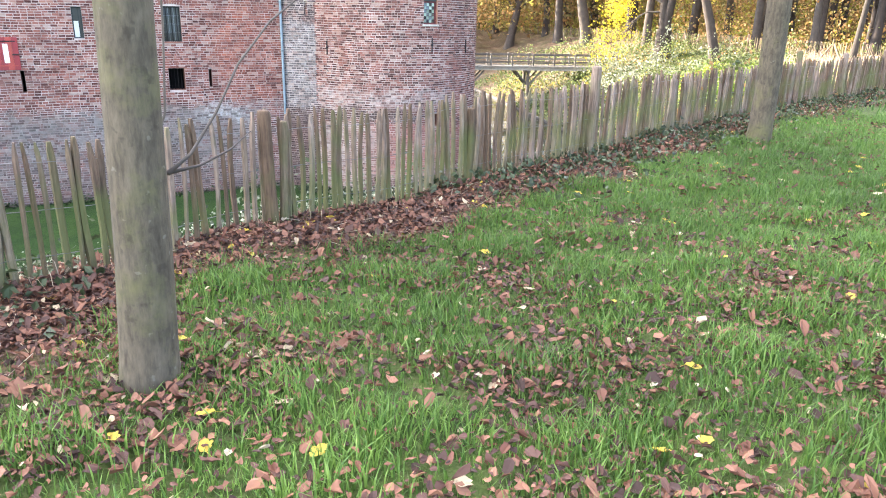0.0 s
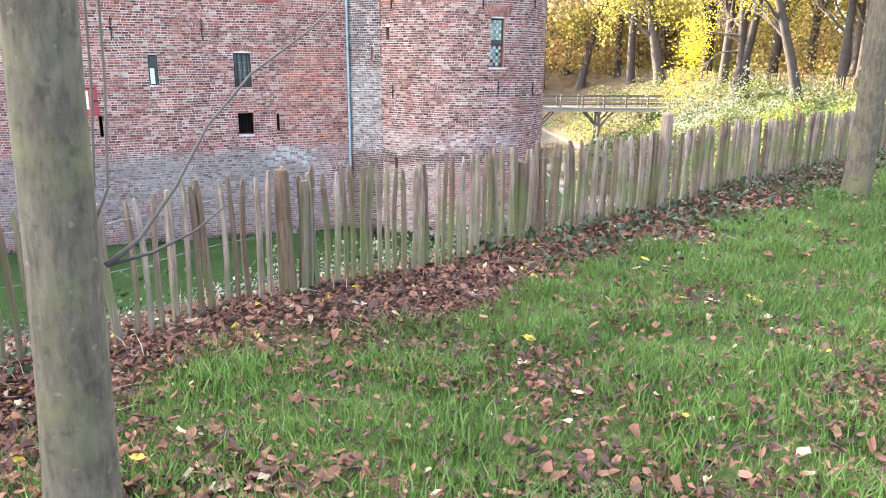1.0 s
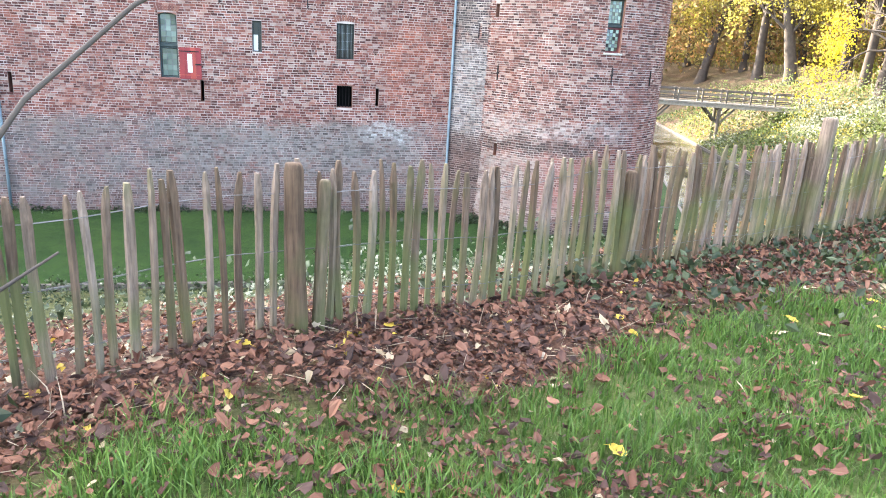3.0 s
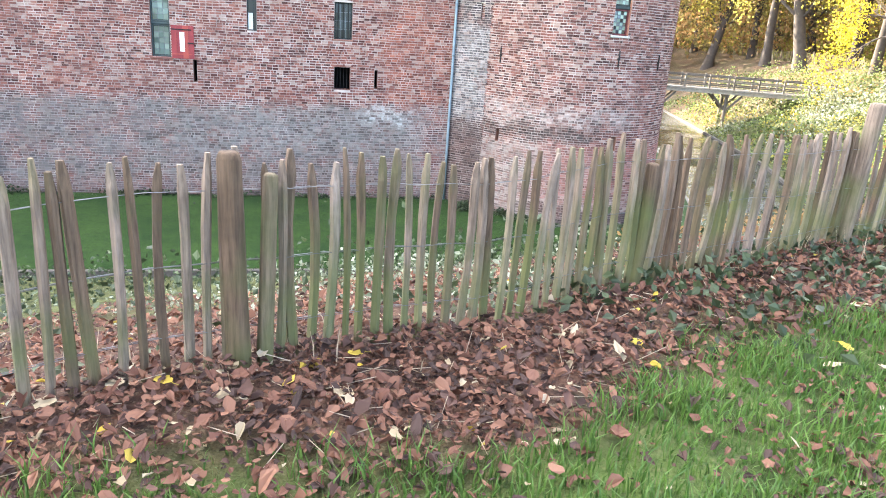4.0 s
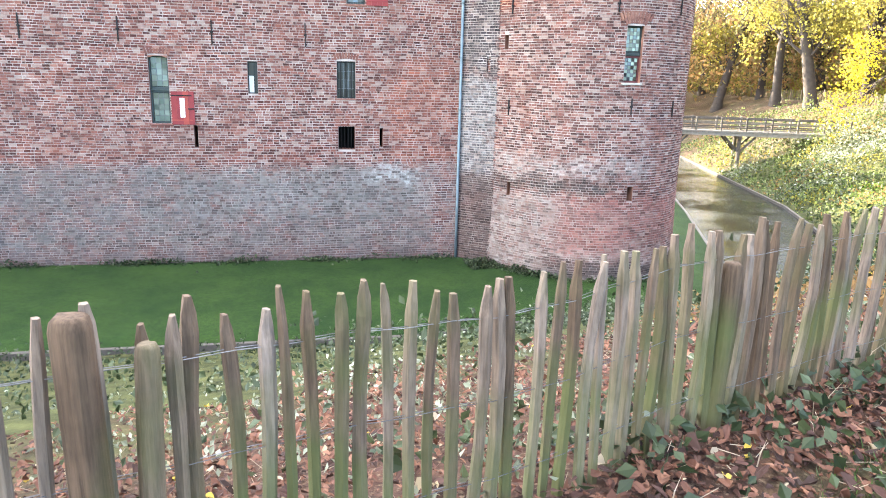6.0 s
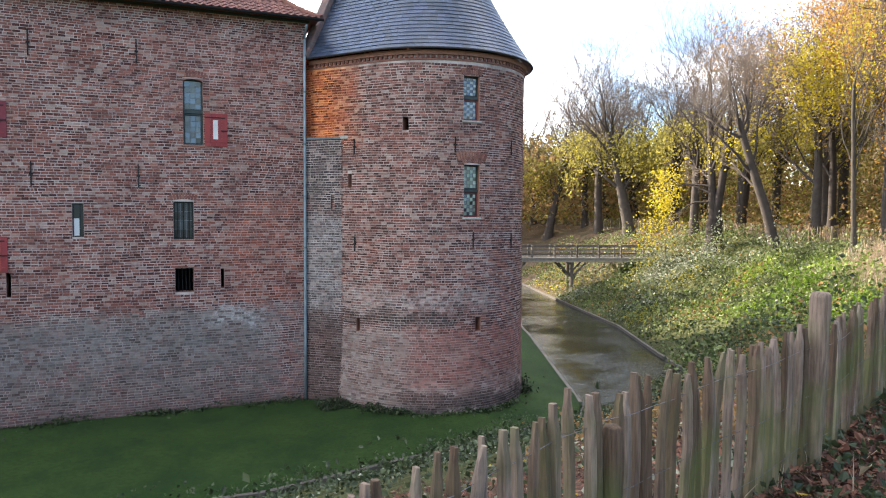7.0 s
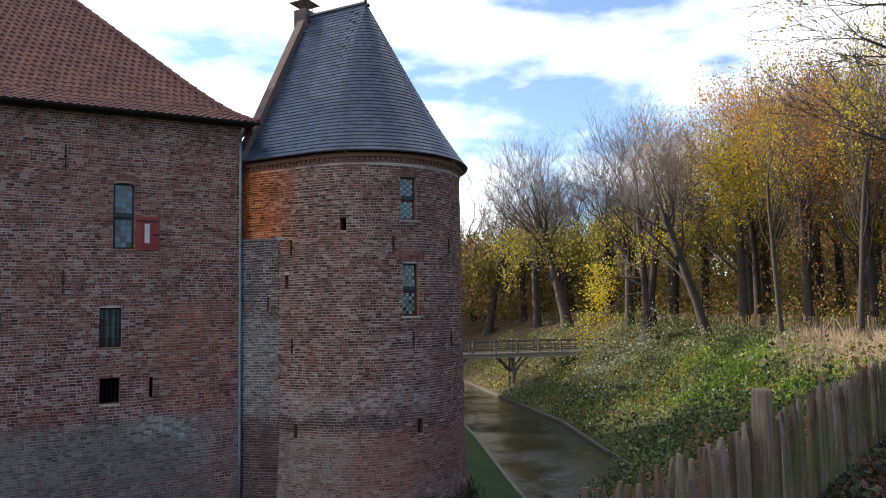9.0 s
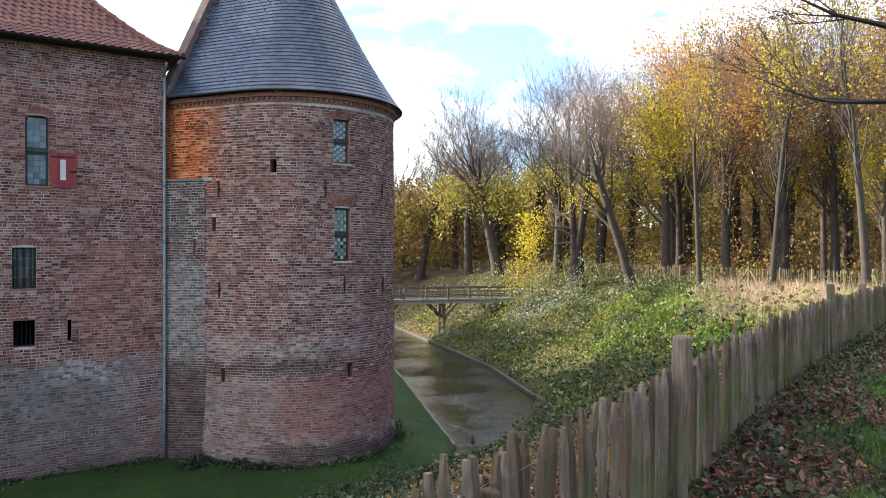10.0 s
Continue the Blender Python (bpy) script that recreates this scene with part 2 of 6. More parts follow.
HALL_LOOK = dict(one=(0.295, 0.115, 0.088), two=(0.115, 0.042, 0.037), pale=0.4, grey_below=-1.95, grey=(0.20, 0.18, 0.175), zones=HALL_ZONES)
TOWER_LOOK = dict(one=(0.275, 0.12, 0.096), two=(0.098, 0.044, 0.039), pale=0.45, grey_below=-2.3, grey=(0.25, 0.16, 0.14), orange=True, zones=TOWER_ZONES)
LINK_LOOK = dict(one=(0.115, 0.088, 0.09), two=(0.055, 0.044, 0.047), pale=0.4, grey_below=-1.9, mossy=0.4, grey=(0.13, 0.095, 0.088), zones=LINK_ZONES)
MORTAR_HALL, MORTAR_TOWER, MORTAR_LINK = [masonry(n + "_mortar", pieces="mortar", **k) for n, k in (("hall", HALL_LOOK), ("tower", TOWER_LOOK), ("link", LINK_LOOK))]
PIECE_HALL, PIECE_TOWER = [masonry(n + "_brick_piece", pieces="object", **k) for n, k in (("hall", HALL_LOOK), ("tower", TOWER_LOOK))]
LAID_HALL, LAID_TOWER, LAID_LINK = [masonry(n + "_laid_brick", pieces="island", **k) for n, k in (("hall", HALL_LOOK), ("tower", TOWER_LOOK), ("link", LINK_LOOK))]
STONE = plain("pale_stone", (0.42, 0.40, 0.35), scale=9, rough=0.9)
SLATE = plain("blue_slate", (0.048, 0.068, 0.108), (0.028, 0.038, 0.06), 3.0, 0.33, 0, 0.25, "island", 0.35, 0.5)
SLATE_ONE = plain("blue_slate_piece", (0.048, 0.068, 0.108), (0.028, 0.038, 0.06), 3.0, 0.33, 0, 0.25, "object", 0.35, 0.5)
TILE = plain("red_roof_tile", (0.20, 0.075, 0.055), (0.10, 0.047, 0.04), 1.6, 0.8, 0, 0.4, "island", 0.16)
TILE_ONE = plain("red_roof_tile_piece", (0.20, 0.075, 0.055), (0.10, 0.047, 0.04), 1.6, 0.8, 0, 0.4, "object", 0.16)
LEAD = plain("dull_lead", (0.16, 0.17, 0.18), scale=5, rough=0.55, metal=0.3, bump=0.15)
ZINC = plain("grey_blue_zinc", (0.20, 0.26, 0.29), scale=4, rough=0.5, metal=0.4, bump=0.1)
IRON = plain("black_iron", (0.02, 0.019, 0.02), scale=12, rough=0.7, metal=0.3, bump=0.2)
FRAME_WOOD = plain("dark_green_frame", (0.035, 0.05, 0.048), scale=8, rough=0.6)
FRAME_RED = plain("oxblood_frame", (0.13, 0.03, 0.03), scale=8, rough=0.6)
SHUTTER_RED = plain("oxblood_shutter_paint", (0.25, 0.03, 0.032), (0.17, 0.022, 0.024), 3, 0.55, 0, 0.12)
SHUTTER_WHITE = plain("white_paint", (0.78, 0.78, 0.76), (0.62, 0.62, 0.6), 5, 0.5, 0, 0.08)
# near-black colour stands for the unlit rooms behind the openings
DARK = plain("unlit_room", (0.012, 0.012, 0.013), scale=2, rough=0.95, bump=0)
WIRE = plain("galvanised_wire", (0.15, 0.15, 0.155), scale=20, rough=0.45, metal=0.8, bump=0)
BRIDGE_WOOD = plain("silvered_oak", (0.12, 0.105, 0.09), scale=5, rough=0.9)
BRIDGE_PALE = plain("sun_bleached_oak", (0.30, 0.27, 0.23), scale=5, rough=0.9)
BARK_DARK = plain("dark_furrowed_bark", (0.06, 0.047, 0.039), (0.028, 0.023, 0.02), 2.5, 0.95, 0, 0.9)
TWIG = plain("bare_twigs", (0.11, 0.086, 0.07), (0.06, 0.047, 0.04), 3, 0.9, 0, 0)
# near-black copy of the twigs, so sunlit branches still read as silhouettes
TWIG_DARK = plain("dark_wet_twigs", (0.035, 0.028, 0.024), (0.02, 0.017, 0.015), 4, 0.9, 0, 0)
BARK_GREY = plain("grey_young_bark", (0.055, 0.046, 0.038), (0.03, 0.026, 0.021), 3.5, 0.95, 0, 0.6)


def grained(name, color, dark, per, scale=(70, 70, 5), spread=0.3, lichen=False):
    """Weathered cleft wood with upright grain and cracks."""
    m = Nodes(name)
    pos, _ = m.place()
    fine = m.add("ShaderNodeMapping", None, Vector=pos)
    fine.inputs["Scale"].default_value = scale
    grain = m.noise(1.0, 5, 0.65, fine.outputs["Vector"])
    patch = m.noise(5, 4, 0.6, pos)
    c = m.mix(m.ramp(grain, 0.3, 0.68), dark, color)
    c = m.mix(m.ramp(patch, 0.45, 0.75, 0, 0.5), c, tuple(v * 0.6 for v in dark))
    if lichen:
        c = m.mix(m.ramp(m.noise(3.2, 6, 0.7, pos), 0.5, 0.66, 0, 0.6), c, (0.12, 0.115, 0.045))
        c = m.mix(m.ramp(m.noise(16, 3, 0.5, pos), 0.62, 0.70, 0, 0.5), c, (0.035, 0.028, 0.02))
        c = m.mix(m.ramp(m.noise(21, 2, 0.5, pos), 0.32, 0.27, 0, 0.25), c, (0.24, 0.23, 0.18))
    r = m.add("ShaderNodeObjectInfo").outputs["Random"] if per == "object" else m.add("ShaderNodeNewGeometry").outputs["Random Per Island"]
    c = m.add("ShaderNodeHueSaturation", None, Color=c, Value=m.ramp(r, 0, 1, 1 - spread, 1 + spread), Saturation=m.ramp(r, 0, 1, 1.2, 0.8)).outputs["Color"]
    m.bump(grain, 0.8, 0.006)
    return m.done(c, 0.92, 0, 0.2)


PALING = grained("weathered_chestnut", (0.235, 0.165, 0.122), (0.088, 0.062, 0.046), "object", spread=0.42)
PALING_FAR = grained("weathered_chestnut_far", (0.235, 0.165, 0.122), (0.088, 0.062, 0.046), "island", spread=0.42)


BARK = grained("grey_green_bark", (0.125, 0.10, 0.068), (0.05, 0.04, 0.028), "object", (34, 34, 9), 0.1, True)


def algae_wood(material):
    """Green algae on the shaded lower part of the pales."""
    nodes, links = material.node_tree.nodes, material.node_tree.links
    shader = nodes["Principled BSDF"]
    old = shader.inputs["Base Color"].links[0].from_socket
    mixer = nodes.new("ShaderNodeMix")
    mixer.data_type = "RGBA"
    coord = nodes.new("ShaderNodeTexCoord")
    n = nodes.new("ShaderNodeTexNoise")
    n.inputs["Scale"].default_value = 2.6
    ramp = nodes.new("ShaderNodeMapRange")
    ramp.inputs["From Min"].default_value, ramp.inputs["From Max"].default_value, ramp.inputs["To Max"].default_value = 0.5, 0.74, 0.7
    geo = nodes.new("ShaderNodeNewGeometry")
    links.new(geo.outputs["Position"], n.inputs["Vector"])
    parts = nodes.new("ShaderNodeSeparateXYZ")
    links.new(coord.outputs["Object"], parts.inputs["Vector"])
    low = nodes.new("ShaderNodeMapRange")
    low.inputs["From Min"].default_value, low.inputs["From Max"].default_value, low.inputs["To Min"].default_value, low.inputs["To Max"].default_value = 0.62, 0.42, 0.0, 0.13
    links.new(parts.outputs["Z"], low.inputs["Value"])
    both = nodes.new("ShaderNodeMath")
    links.new(low.outputs["Result"], both.inputs[0])
    links.new(n.outputs["Fac"], both.inputs[1])
    links.new(both.outputs[0], ramp.inputs["Value"])
    links.new(ramp.outputs["Result"], [i for i in mixer.inputs if i.name == "Factor" and i.type == "VALUE"][0])
    a, b = [i for i in mixer.inputs if i.type == "RGBA"]
    links.new(old, a)
    b.default_value = (0.10, 0.118, 0.04, 1)
    links.new([o for o in mixer.outputs if o.type == "RGBA"][0], shader.inputs["Base Color"])


algae_wood(PALING)
algae_wood(PALING_FAR)


def glass_material(name, tint, rough=0.12, spread=0.35):
    m = Nodes(name)
    r = m.add("ShaderNodeObjectInfo").outputs["Random"]
    c = m.mix(r, tuple(v * (1 - spread) for v in tint), tuple(min(1, v * (1 + spread)) for v in tint))
    m.bump(m.noise(9, 2, 0.5, m.where()), 0.12, 0.01)
    return m.done(c, rough, 0.0, 0.8)


# the reflected sky's blue-grey is put into the pane colour
PANE_BLUE = glass_material("old_blue_glass", (0.075, 0.10, 0.11))
PANE_GREEN = glass_material("old_green_glass", (0.12, 0.165, 0.14))
PANE_DARK = glass_material("dark_glass", (0.02, 0.024, 0.02), 0.3, 0.7)
PANE_INK = glass_material("ink_blue_glass", (0.02, 0.026, 0.036), 0.12, 0.5)
PANE_MILK = glass_material("milky_glass", (0.27, 0.31, 0.30), 0.2, 0.3)
PANE_LIME = glass_material("pale_green_glass", (0.22, 0.31, 0.25), 0.2, 0.3)
PANE_GLARE = plain("pale_blind", (0.75, 0.76, 0.75), (0.62, 0.63, 0.62), 6, 0.4, 0, 0, "object", 0.05)

LEAF_BROWN = leafy("fallen_leaf_russet", (0.13, 0.052, 0.034), (0.315, 0.153, 0.094), 0.75, 0.1, 1.3)
LEAF_DARK = leafy("fallen_leaf_dark", (0.045, 0.024, 0.019), (0.15, 0.07, 0.052), 0.75, 0.1, 1.2)
LEAF_PALE = leafy("fallen_leaf_pale", (0.40, 0.30, 0.18), (0.48, 0.40, 0.30), 0.75, 0.15)
LEAF_YELLOW = leafy("fallen_leaf_yellow", (0.48, 0.33, 0.04), (0.56, 0.43, 0.1), 0.7, 0.2)
LEAF_GOLD = leafy("yellow_foliage", (0.34, 0.28, 0.025), (0.66, 0.54, 0.05), 0.6, 0.55)
LEAF_OLIVE = leafy("olive_foliage", (0.19, 0.175, 0.04), (0.50, 0.43, 0.09), 0.6, 0.58, 1.0)
LEAF_ORANGE = leafy("orange_foliage", (0.42, 0.19, 0.04), (0.64, 0.37, 0.08), 0.6, 0.6)
LEAF_RUSSET = leafy("russet_foliage", (0.20, 0.122, 0.055), (0.46, 0.27, 0.11), 0.65, 0.5, 1.0)
LEAF_LIME = leafy("yellow_green_foliage", (0.24, 0.24, 0.035), (0.44, 0.42, 0.06), 0.6, 0.45)
# olive foliage with the gloom under the canopy put into its colour
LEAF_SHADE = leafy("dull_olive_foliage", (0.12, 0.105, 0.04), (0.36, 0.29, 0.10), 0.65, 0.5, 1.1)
IVY = leafy("ivy_and_bramble", (0.04, 0.065, 0.016), (0.30, 0.36, 0.12), 0.5, 0.3, 1.3)
IVY_DARK = leafy("dark_ground_ivy", (0.022, 0.036, 0.014), (0.10, 0.13, 0.06), 0.45, 0.2, 1.4)
BRAMBLE_PALE = leafy("pale_bramble", (0.09, 0.11, 0.055), (0.44, 0.45, 0.34), 0.5, 0.2, 1.2)
NETTLE = leafy("fresh_green_weeds", (0.10, 0.20, 0.015), (0.33, 0.45, 0.06), 0.5, 0.35, 1.2)
BLADE = leafy("lawn_blades", (0.055, 0.122, 0.024), (0.19, 0.305, 0.068), 0.5, 0.35, 1.0)
BLADE_DRY = leafy("dry_grass_stalks", (0.42, 0.32, 0.22), (0.58, 0.47, 0.36), 0.8, 0.25)


def ground_material():
    m = Nodes("grass_soil_and_litter")
    pos, xyz = m.place()
    lawn = m.mix(m.ramp(m.noise(3.0, 5, 0.7, pos), 0.35, 0.65), (0.026, 0.043, 0.011), (0.062, 0.09, 0.022))
    lawn = m.mix(m.ramp(m.noise(30, 3, 0.6, pos), 0.5, 0.75, 0, 0.3), lawn, (0.19, 0.15, 0.09))
    litter = m.mix(m.ramp(m.noise(9, 5, 0.75, pos), 0.35, 0.65), (0.04, 0.026, 0.022), (0.13, 0.068, 0.046))
    litter = m.mix(m.ramp(m.noise(24, 4, 0.7, pos), 0.55, 0.7, 0, 0.8), litter, (0.26, 0.19, 0.13))
    weeds = m.mix(m.ramp(m.noise(2.2, 5, 0.7, pos), 0.35, 0.65), (0.028, 0.032, 0.013), (0.09, 0.095, 0.035))
    dry = m.mix(m.ramp(m.noise(5, 5, 0.7, pos), 0.35, 0.65), (0.20, 0.15, 0.08), (0.32, 0.24, 0.14))
    def cover(name):
        return m.add("ShaderNodeAttribute", {"attribute_name": name}).outputs["Fac"]
    c = m.mix(cover("weeds"), lawn, weeds)
    c = m.mix(cover("dry"), c, dry)
    c = m.mix(cover("litter"), c, litter)
    m.bump(m.noise(18, 5, 0.7, pos), 0.9, 0.04)
    return m.done(c, 0.95, 0, 0.15)


GROUND = ground_material()


def lawn_material():
    m = Nodes("mown_moat_lawn")
    pos, xyz = m.place()
    c = m.mix(m.ramp(m.noise(0.6, 5, 0.65, pos), 0.35, 0.65), (0.014, 0.038, 0.008), (0.034, 0.068, 0.013))
    c = m.mix(m.ramp(m.noise(9, 5, 0.75, pos), 0.42, 0.66, 0, 0.75), c, (0.013, 0.03, 0.008))
    m.bump(m.noise(40, 4, 0.7, pos), 0.8, 0.03)
    return m.done(c, 0.9, 0, 0.2)


LAWN = lawn_material()


def water_material():
    m = Nodes("murky_moat_water")
    pos, xyz = m.place()
    n = m.add("ShaderNodeTexNoise", None, Scale=1.0, Detail=4, Roughness=0.6)
    s = m.add("ShaderNodeMapping", None, Vector=pos)
    s.inputs["Scale"].default_value = (2.0, 5.5, 1)
    s.inputs["Rotation"].default_value = (0, 0, radians(30))
    m.feed(n, "Vector", s.outputs["Vector"])
    m.bump(n.outputs["Fac"], m.ramp(m.noise(0.32, 3, 0.6, pos), 0.38, 0.6, 0.2, 1.0), 0.06)
    c = m.mix(m.ramp(m.noise(0.4, 4, 0.6, pos), 0.35, 0.65), (0.008, 0.011, 0.008), (0.017, 0.02, 0.014))
    return m.done(c, 0.02, 0, 0.6)


WATER = water_material()


# ---- building helpers ----
def part(name, bm, material=None, parent=None, label="", smooth=False):
    """Links a bmesh or a mesh as one mesh object, under a thing or a part."""
    if isinstance(bm, bmesh.types.BMesh):
        mesh = bpy.data.meshes.new(name)
        bm.to_mesh(mesh)
        bm.free()
    else:
        mesh = bm
    if smooth:
        mesh.polygons.foreach_set("use_smooth", [True] * len(mesh.polygons))
    if material and not mesh.materials:
        mesh.materials.append(material)
    ob = new(name, mesh)
    ob.parent = parent
    return tagged(ob, label)


def thing(name, label, category, m=None, group="", kind=""):
    ob = new(name)
    ob.empty_display_size = 0.1
    if m is not None:
        ob.matrix_basis = m
    return tagged(ob, label, category, group, kind)


def box(bm, x0, x1, y0, y1, z0, z1, m=None, bevel=0.0):
    """An upright box, with its edges taken off."""
    e = bevel
    if e:
        vs = []
        for z, s in ((z0, e), (z0 + e, 0), (z1 - e, 0), (z1, e)):
            vs.append([bm.verts.new((x, y, z)) for x, y in ((x0 + s, y0 + s), (x1 - s, y0 + s), (x1 - s, y1 - s), (x0 + s, y1 - s))])
        bm.faces.new(vs[0][::-1])
        bm.faces.new(vs[-1])
        for a, b in zip(vs, vs[1:]):
            for i in range(4):
                bm.faces.new((a[i], a[(i + 1) % 4], b[(i + 1) % 4], b[i]))
        flat = [v for ring in vs for v in ring]
    else:
        flat = [bm.verts.new((x, y, z)) for z in (z0, z1) for x, y in ((x0, y0), (x1, y0), (x1, y1), (x0, y1))]
        for f in ((3, 2, 1, 0), (4, 5, 6, 7), (0, 1, 5, 4), (1, 2, 6, 5), (2, 3, 7, 6), (3, 0, 4, 7)):
            bm.faces.new([flat[i] for i in f])
    if m is not None:
        for v in flat:
            v.co = m @ v.co
    return flat


def beam(bm, a, b, w, h):
    """A timber from a to b, w wide and h high."""
    a, b = Vector(a), Vector(b)
    d = (b - a)
    m = Matrix.Translation(a) @ d.to_track_quat("X", "Z").to_matrix().to_4x4()
    return box(bm, 0, d.length, -w / 2, w / 2, -h / 2, h / 2, m, min(w, h) * 0.08)


def crossways(points):
    """Two ways square to a path at each of its points, carried along without a twist."""
    out, u = [], None
    for i in range(len(points)):
        d = (points[min(i + 1, len(points) - 1)] - points[max(i - 1, 0)]).normalized()
        if u is None:
            u = Vector((1, 0, 0)) if abs(d.x) < 0.8 else Vector((0, 1, 0))
        u = (u - d * u.dot(d)).normalized()
        out.append((u, d.cross(u)))
    return out


def tube(bm, points, radii, sides=8, cap=True):
    """A tapered tube along points."""
    rings = []
    points = [Vector(p) for p in points]
    for p, r, (u, v) in zip(points, radii, crossways(points)):
        rings.append([bm.verts.new(p + u * (r * math.cos(2 * math.pi * k / sides)) + v * (r * math.sin(2 * math.pi * k / sides))) for k in range(sides)])
    for a, b in zip(rings, rings[1:]):
        for k in range(sides):
            bm.faces.new((a[k], a[(k + 1) % sides], b[(k + 1) % sides], b[k]))
    if cap:
        bm.faces.new(rings[0][::-1])
        bm.faces.new(rings[-1])


def raw_mesh(name, verts, faces, material, smooth=False):
    """A mesh from number arrays; faces all with the same count of corners."""
    verts, faces = np.asarray(verts, dtype=np.float32), np.asarray(faces, dtype=np.int32)
    mesh = bpy.data.meshes.new(name)
    n = faces.shape[1]
    mesh.vertices.add(len(verts))
    mesh.vertices.foreach_set("co", verts.ravel())
    mesh.loops.add(faces.size)
    mesh.loops.foreach_set("vertex_index", faces.ravel())
    mesh.polygons.add(len(faces))
    mesh.polygons.foreach_set("loop_start", np.arange(0, faces.size, n, dtype=np.int32))
    mesh.update(calc_edges=True)
    mesh.materials.append(material)
    mesh.polygons.foreach_set("use_smooth", [smooth] * len(faces))
    return mesh


# ---- the lie of the land ----
TOE = [(-60, 14.4), (3, 14.5), (15, 17.0), (20.9, 18.3), (23.4, 24.6), (26.7, 32.3), (30.9, 47.3), (35, 62), (39, 90)]
FENCE_LINE = [(-40, -19.5), (-9, -4.6), (-2.4, -2.05), (-0.22, -1.2), (1.86, -0.41), (3.95, 0.47), (6.1, 1.4), (8.4, 2.35), (11, 3.3), (14, 4.2),
              (19, 5.6), (25, 7.6), (31, 10.6), (35, 14.2), (37, 18.5), (38.4, 24.5), (40.2, 29), (42.6, 37.4), (46.2, 49.6), (50, 66), (54, 95)]
WATER_LEVEL = -5.5


def line_distance(x, y, line):
    """Distance to a polyline, and the side: positive on its left."""
    best, side = np.full(x.shape, 1e9), np.zeros(x.shape)
    for (x1, y1), (x2, y2) in zip(line, line[1:]):
        dx, dy = x2 - x1, y2 - y1
        k = np.clip(((x - x1) * dx + (y - y1) * dy) / (dx * dx + dy * dy), 0, 1)
        px, py = x - x1 - k * dx, y - y1 - k * dy
        d = np.hypot(px, py)
        near = d < best - 1e-9
        best = np.where(near, d, best)
        side = np.where(near, np.sign(dx * (y - y1) - dy * (x - x1)), side)
    return best, side


def swell(x, y):
    """Gentle unevenness of the ground."""
    return (0.022 * np.sin(1.9 * x + 0.7 * y) * np.sin(1.3 * y - 0.4 * x) + 0.014 * np.sin(4.1 * x - 2.2 * y) + 0.01 * np.sin(6.3 * y + 3.1 * x))


def land(x, y):
    """Height of the ground."""
    x, y = np.asarray(x, dtype=float), np.asarray(y, dtype=float)
    toe, toe_side = line_distance(x, y, TOE)
    top, top_side = line_distance(x, y, FENCE_LINE)
    s = np.clip((x - 25) / 12, 0, 1)
    crest = 0.05 - 0.45 * s * s * (3 - 2 * s)
    k = np.clip(toe / (toe + top + 1e-6), 0, 1)
    bank = -5.42 + (crest + 5.42) * (0.92 * k + 0.08 * k * k * (3 - 2 * k))
    z = np.where(toe_side > 0, -5.42 - np.clip(toe * 3, 0, 1.1), np.where(top_side < 0, crest, bank))
    hump = np.sin(0.9 * x + 0.5 * y) * np.sin(0.8 * y - 0.35 * x + 1.0) + 0.5 * np.sin(2.3 * x - 1.1 * y) * np.sin(1.9 * y + 0.6 * x)
    z = z + np.where((toe_side < 0) & (top_side > 0), 0.34 * hump * np.clip(4 * k * (1 - k), 0, 1) * np.clip((x - 20) / 4, 0, 1), 0)
    far = np.clip((np.hypot(x - 10, y - 20) - 90) / 200, 0, 1)
    return z + np.where(toe_side > 0, 0, swell(x, y)) + far * 1.5


def steps(low, high, fine_low, fine_high, fine):
    mid = list(np.arange(fine_low, fine_high + 1e-6, fine))
    out, d, v = [], fine, fine_low
    while v > low:
        d *= 1.25
        v -= d
        out.append(v)
    up, d, v = [], fine, fine_high
    while v < high:
        d *= 1.25
        v += d
        up.append(v)
    return np.array(out[::-1] + mid + up)


gx, gy = steps(-900, 900, -10, 52, 0.32), steps(-900, 900, -10, 70, 0.32)
X, Y = np.meshgrid(gx, gy)
Z = land(X, Y)
nx, ny = len(gx), len(gy)
index = np.arange(nx * ny).reshape(ny, nx)
quads = np.stack([index[:-1, :-1], index[:-1, 1:], index[1:, 1:], index[1:, :-1]], axis=-1).reshape(-1, 4)
ground_mesh = raw_mesh("ground", np.stack([X, Y, Z], axis=-1).reshape(-1, 3), quads, GROUND, True)


def ripple(x, y, s):
    return 0.5 + 0.25 * (np.sin(s * x + 1.3 * np.sin(s * 0.7 * y)) + np.sin(s * 1.37 * y + 1.7 * np.sin(s * 0.53 * x)))


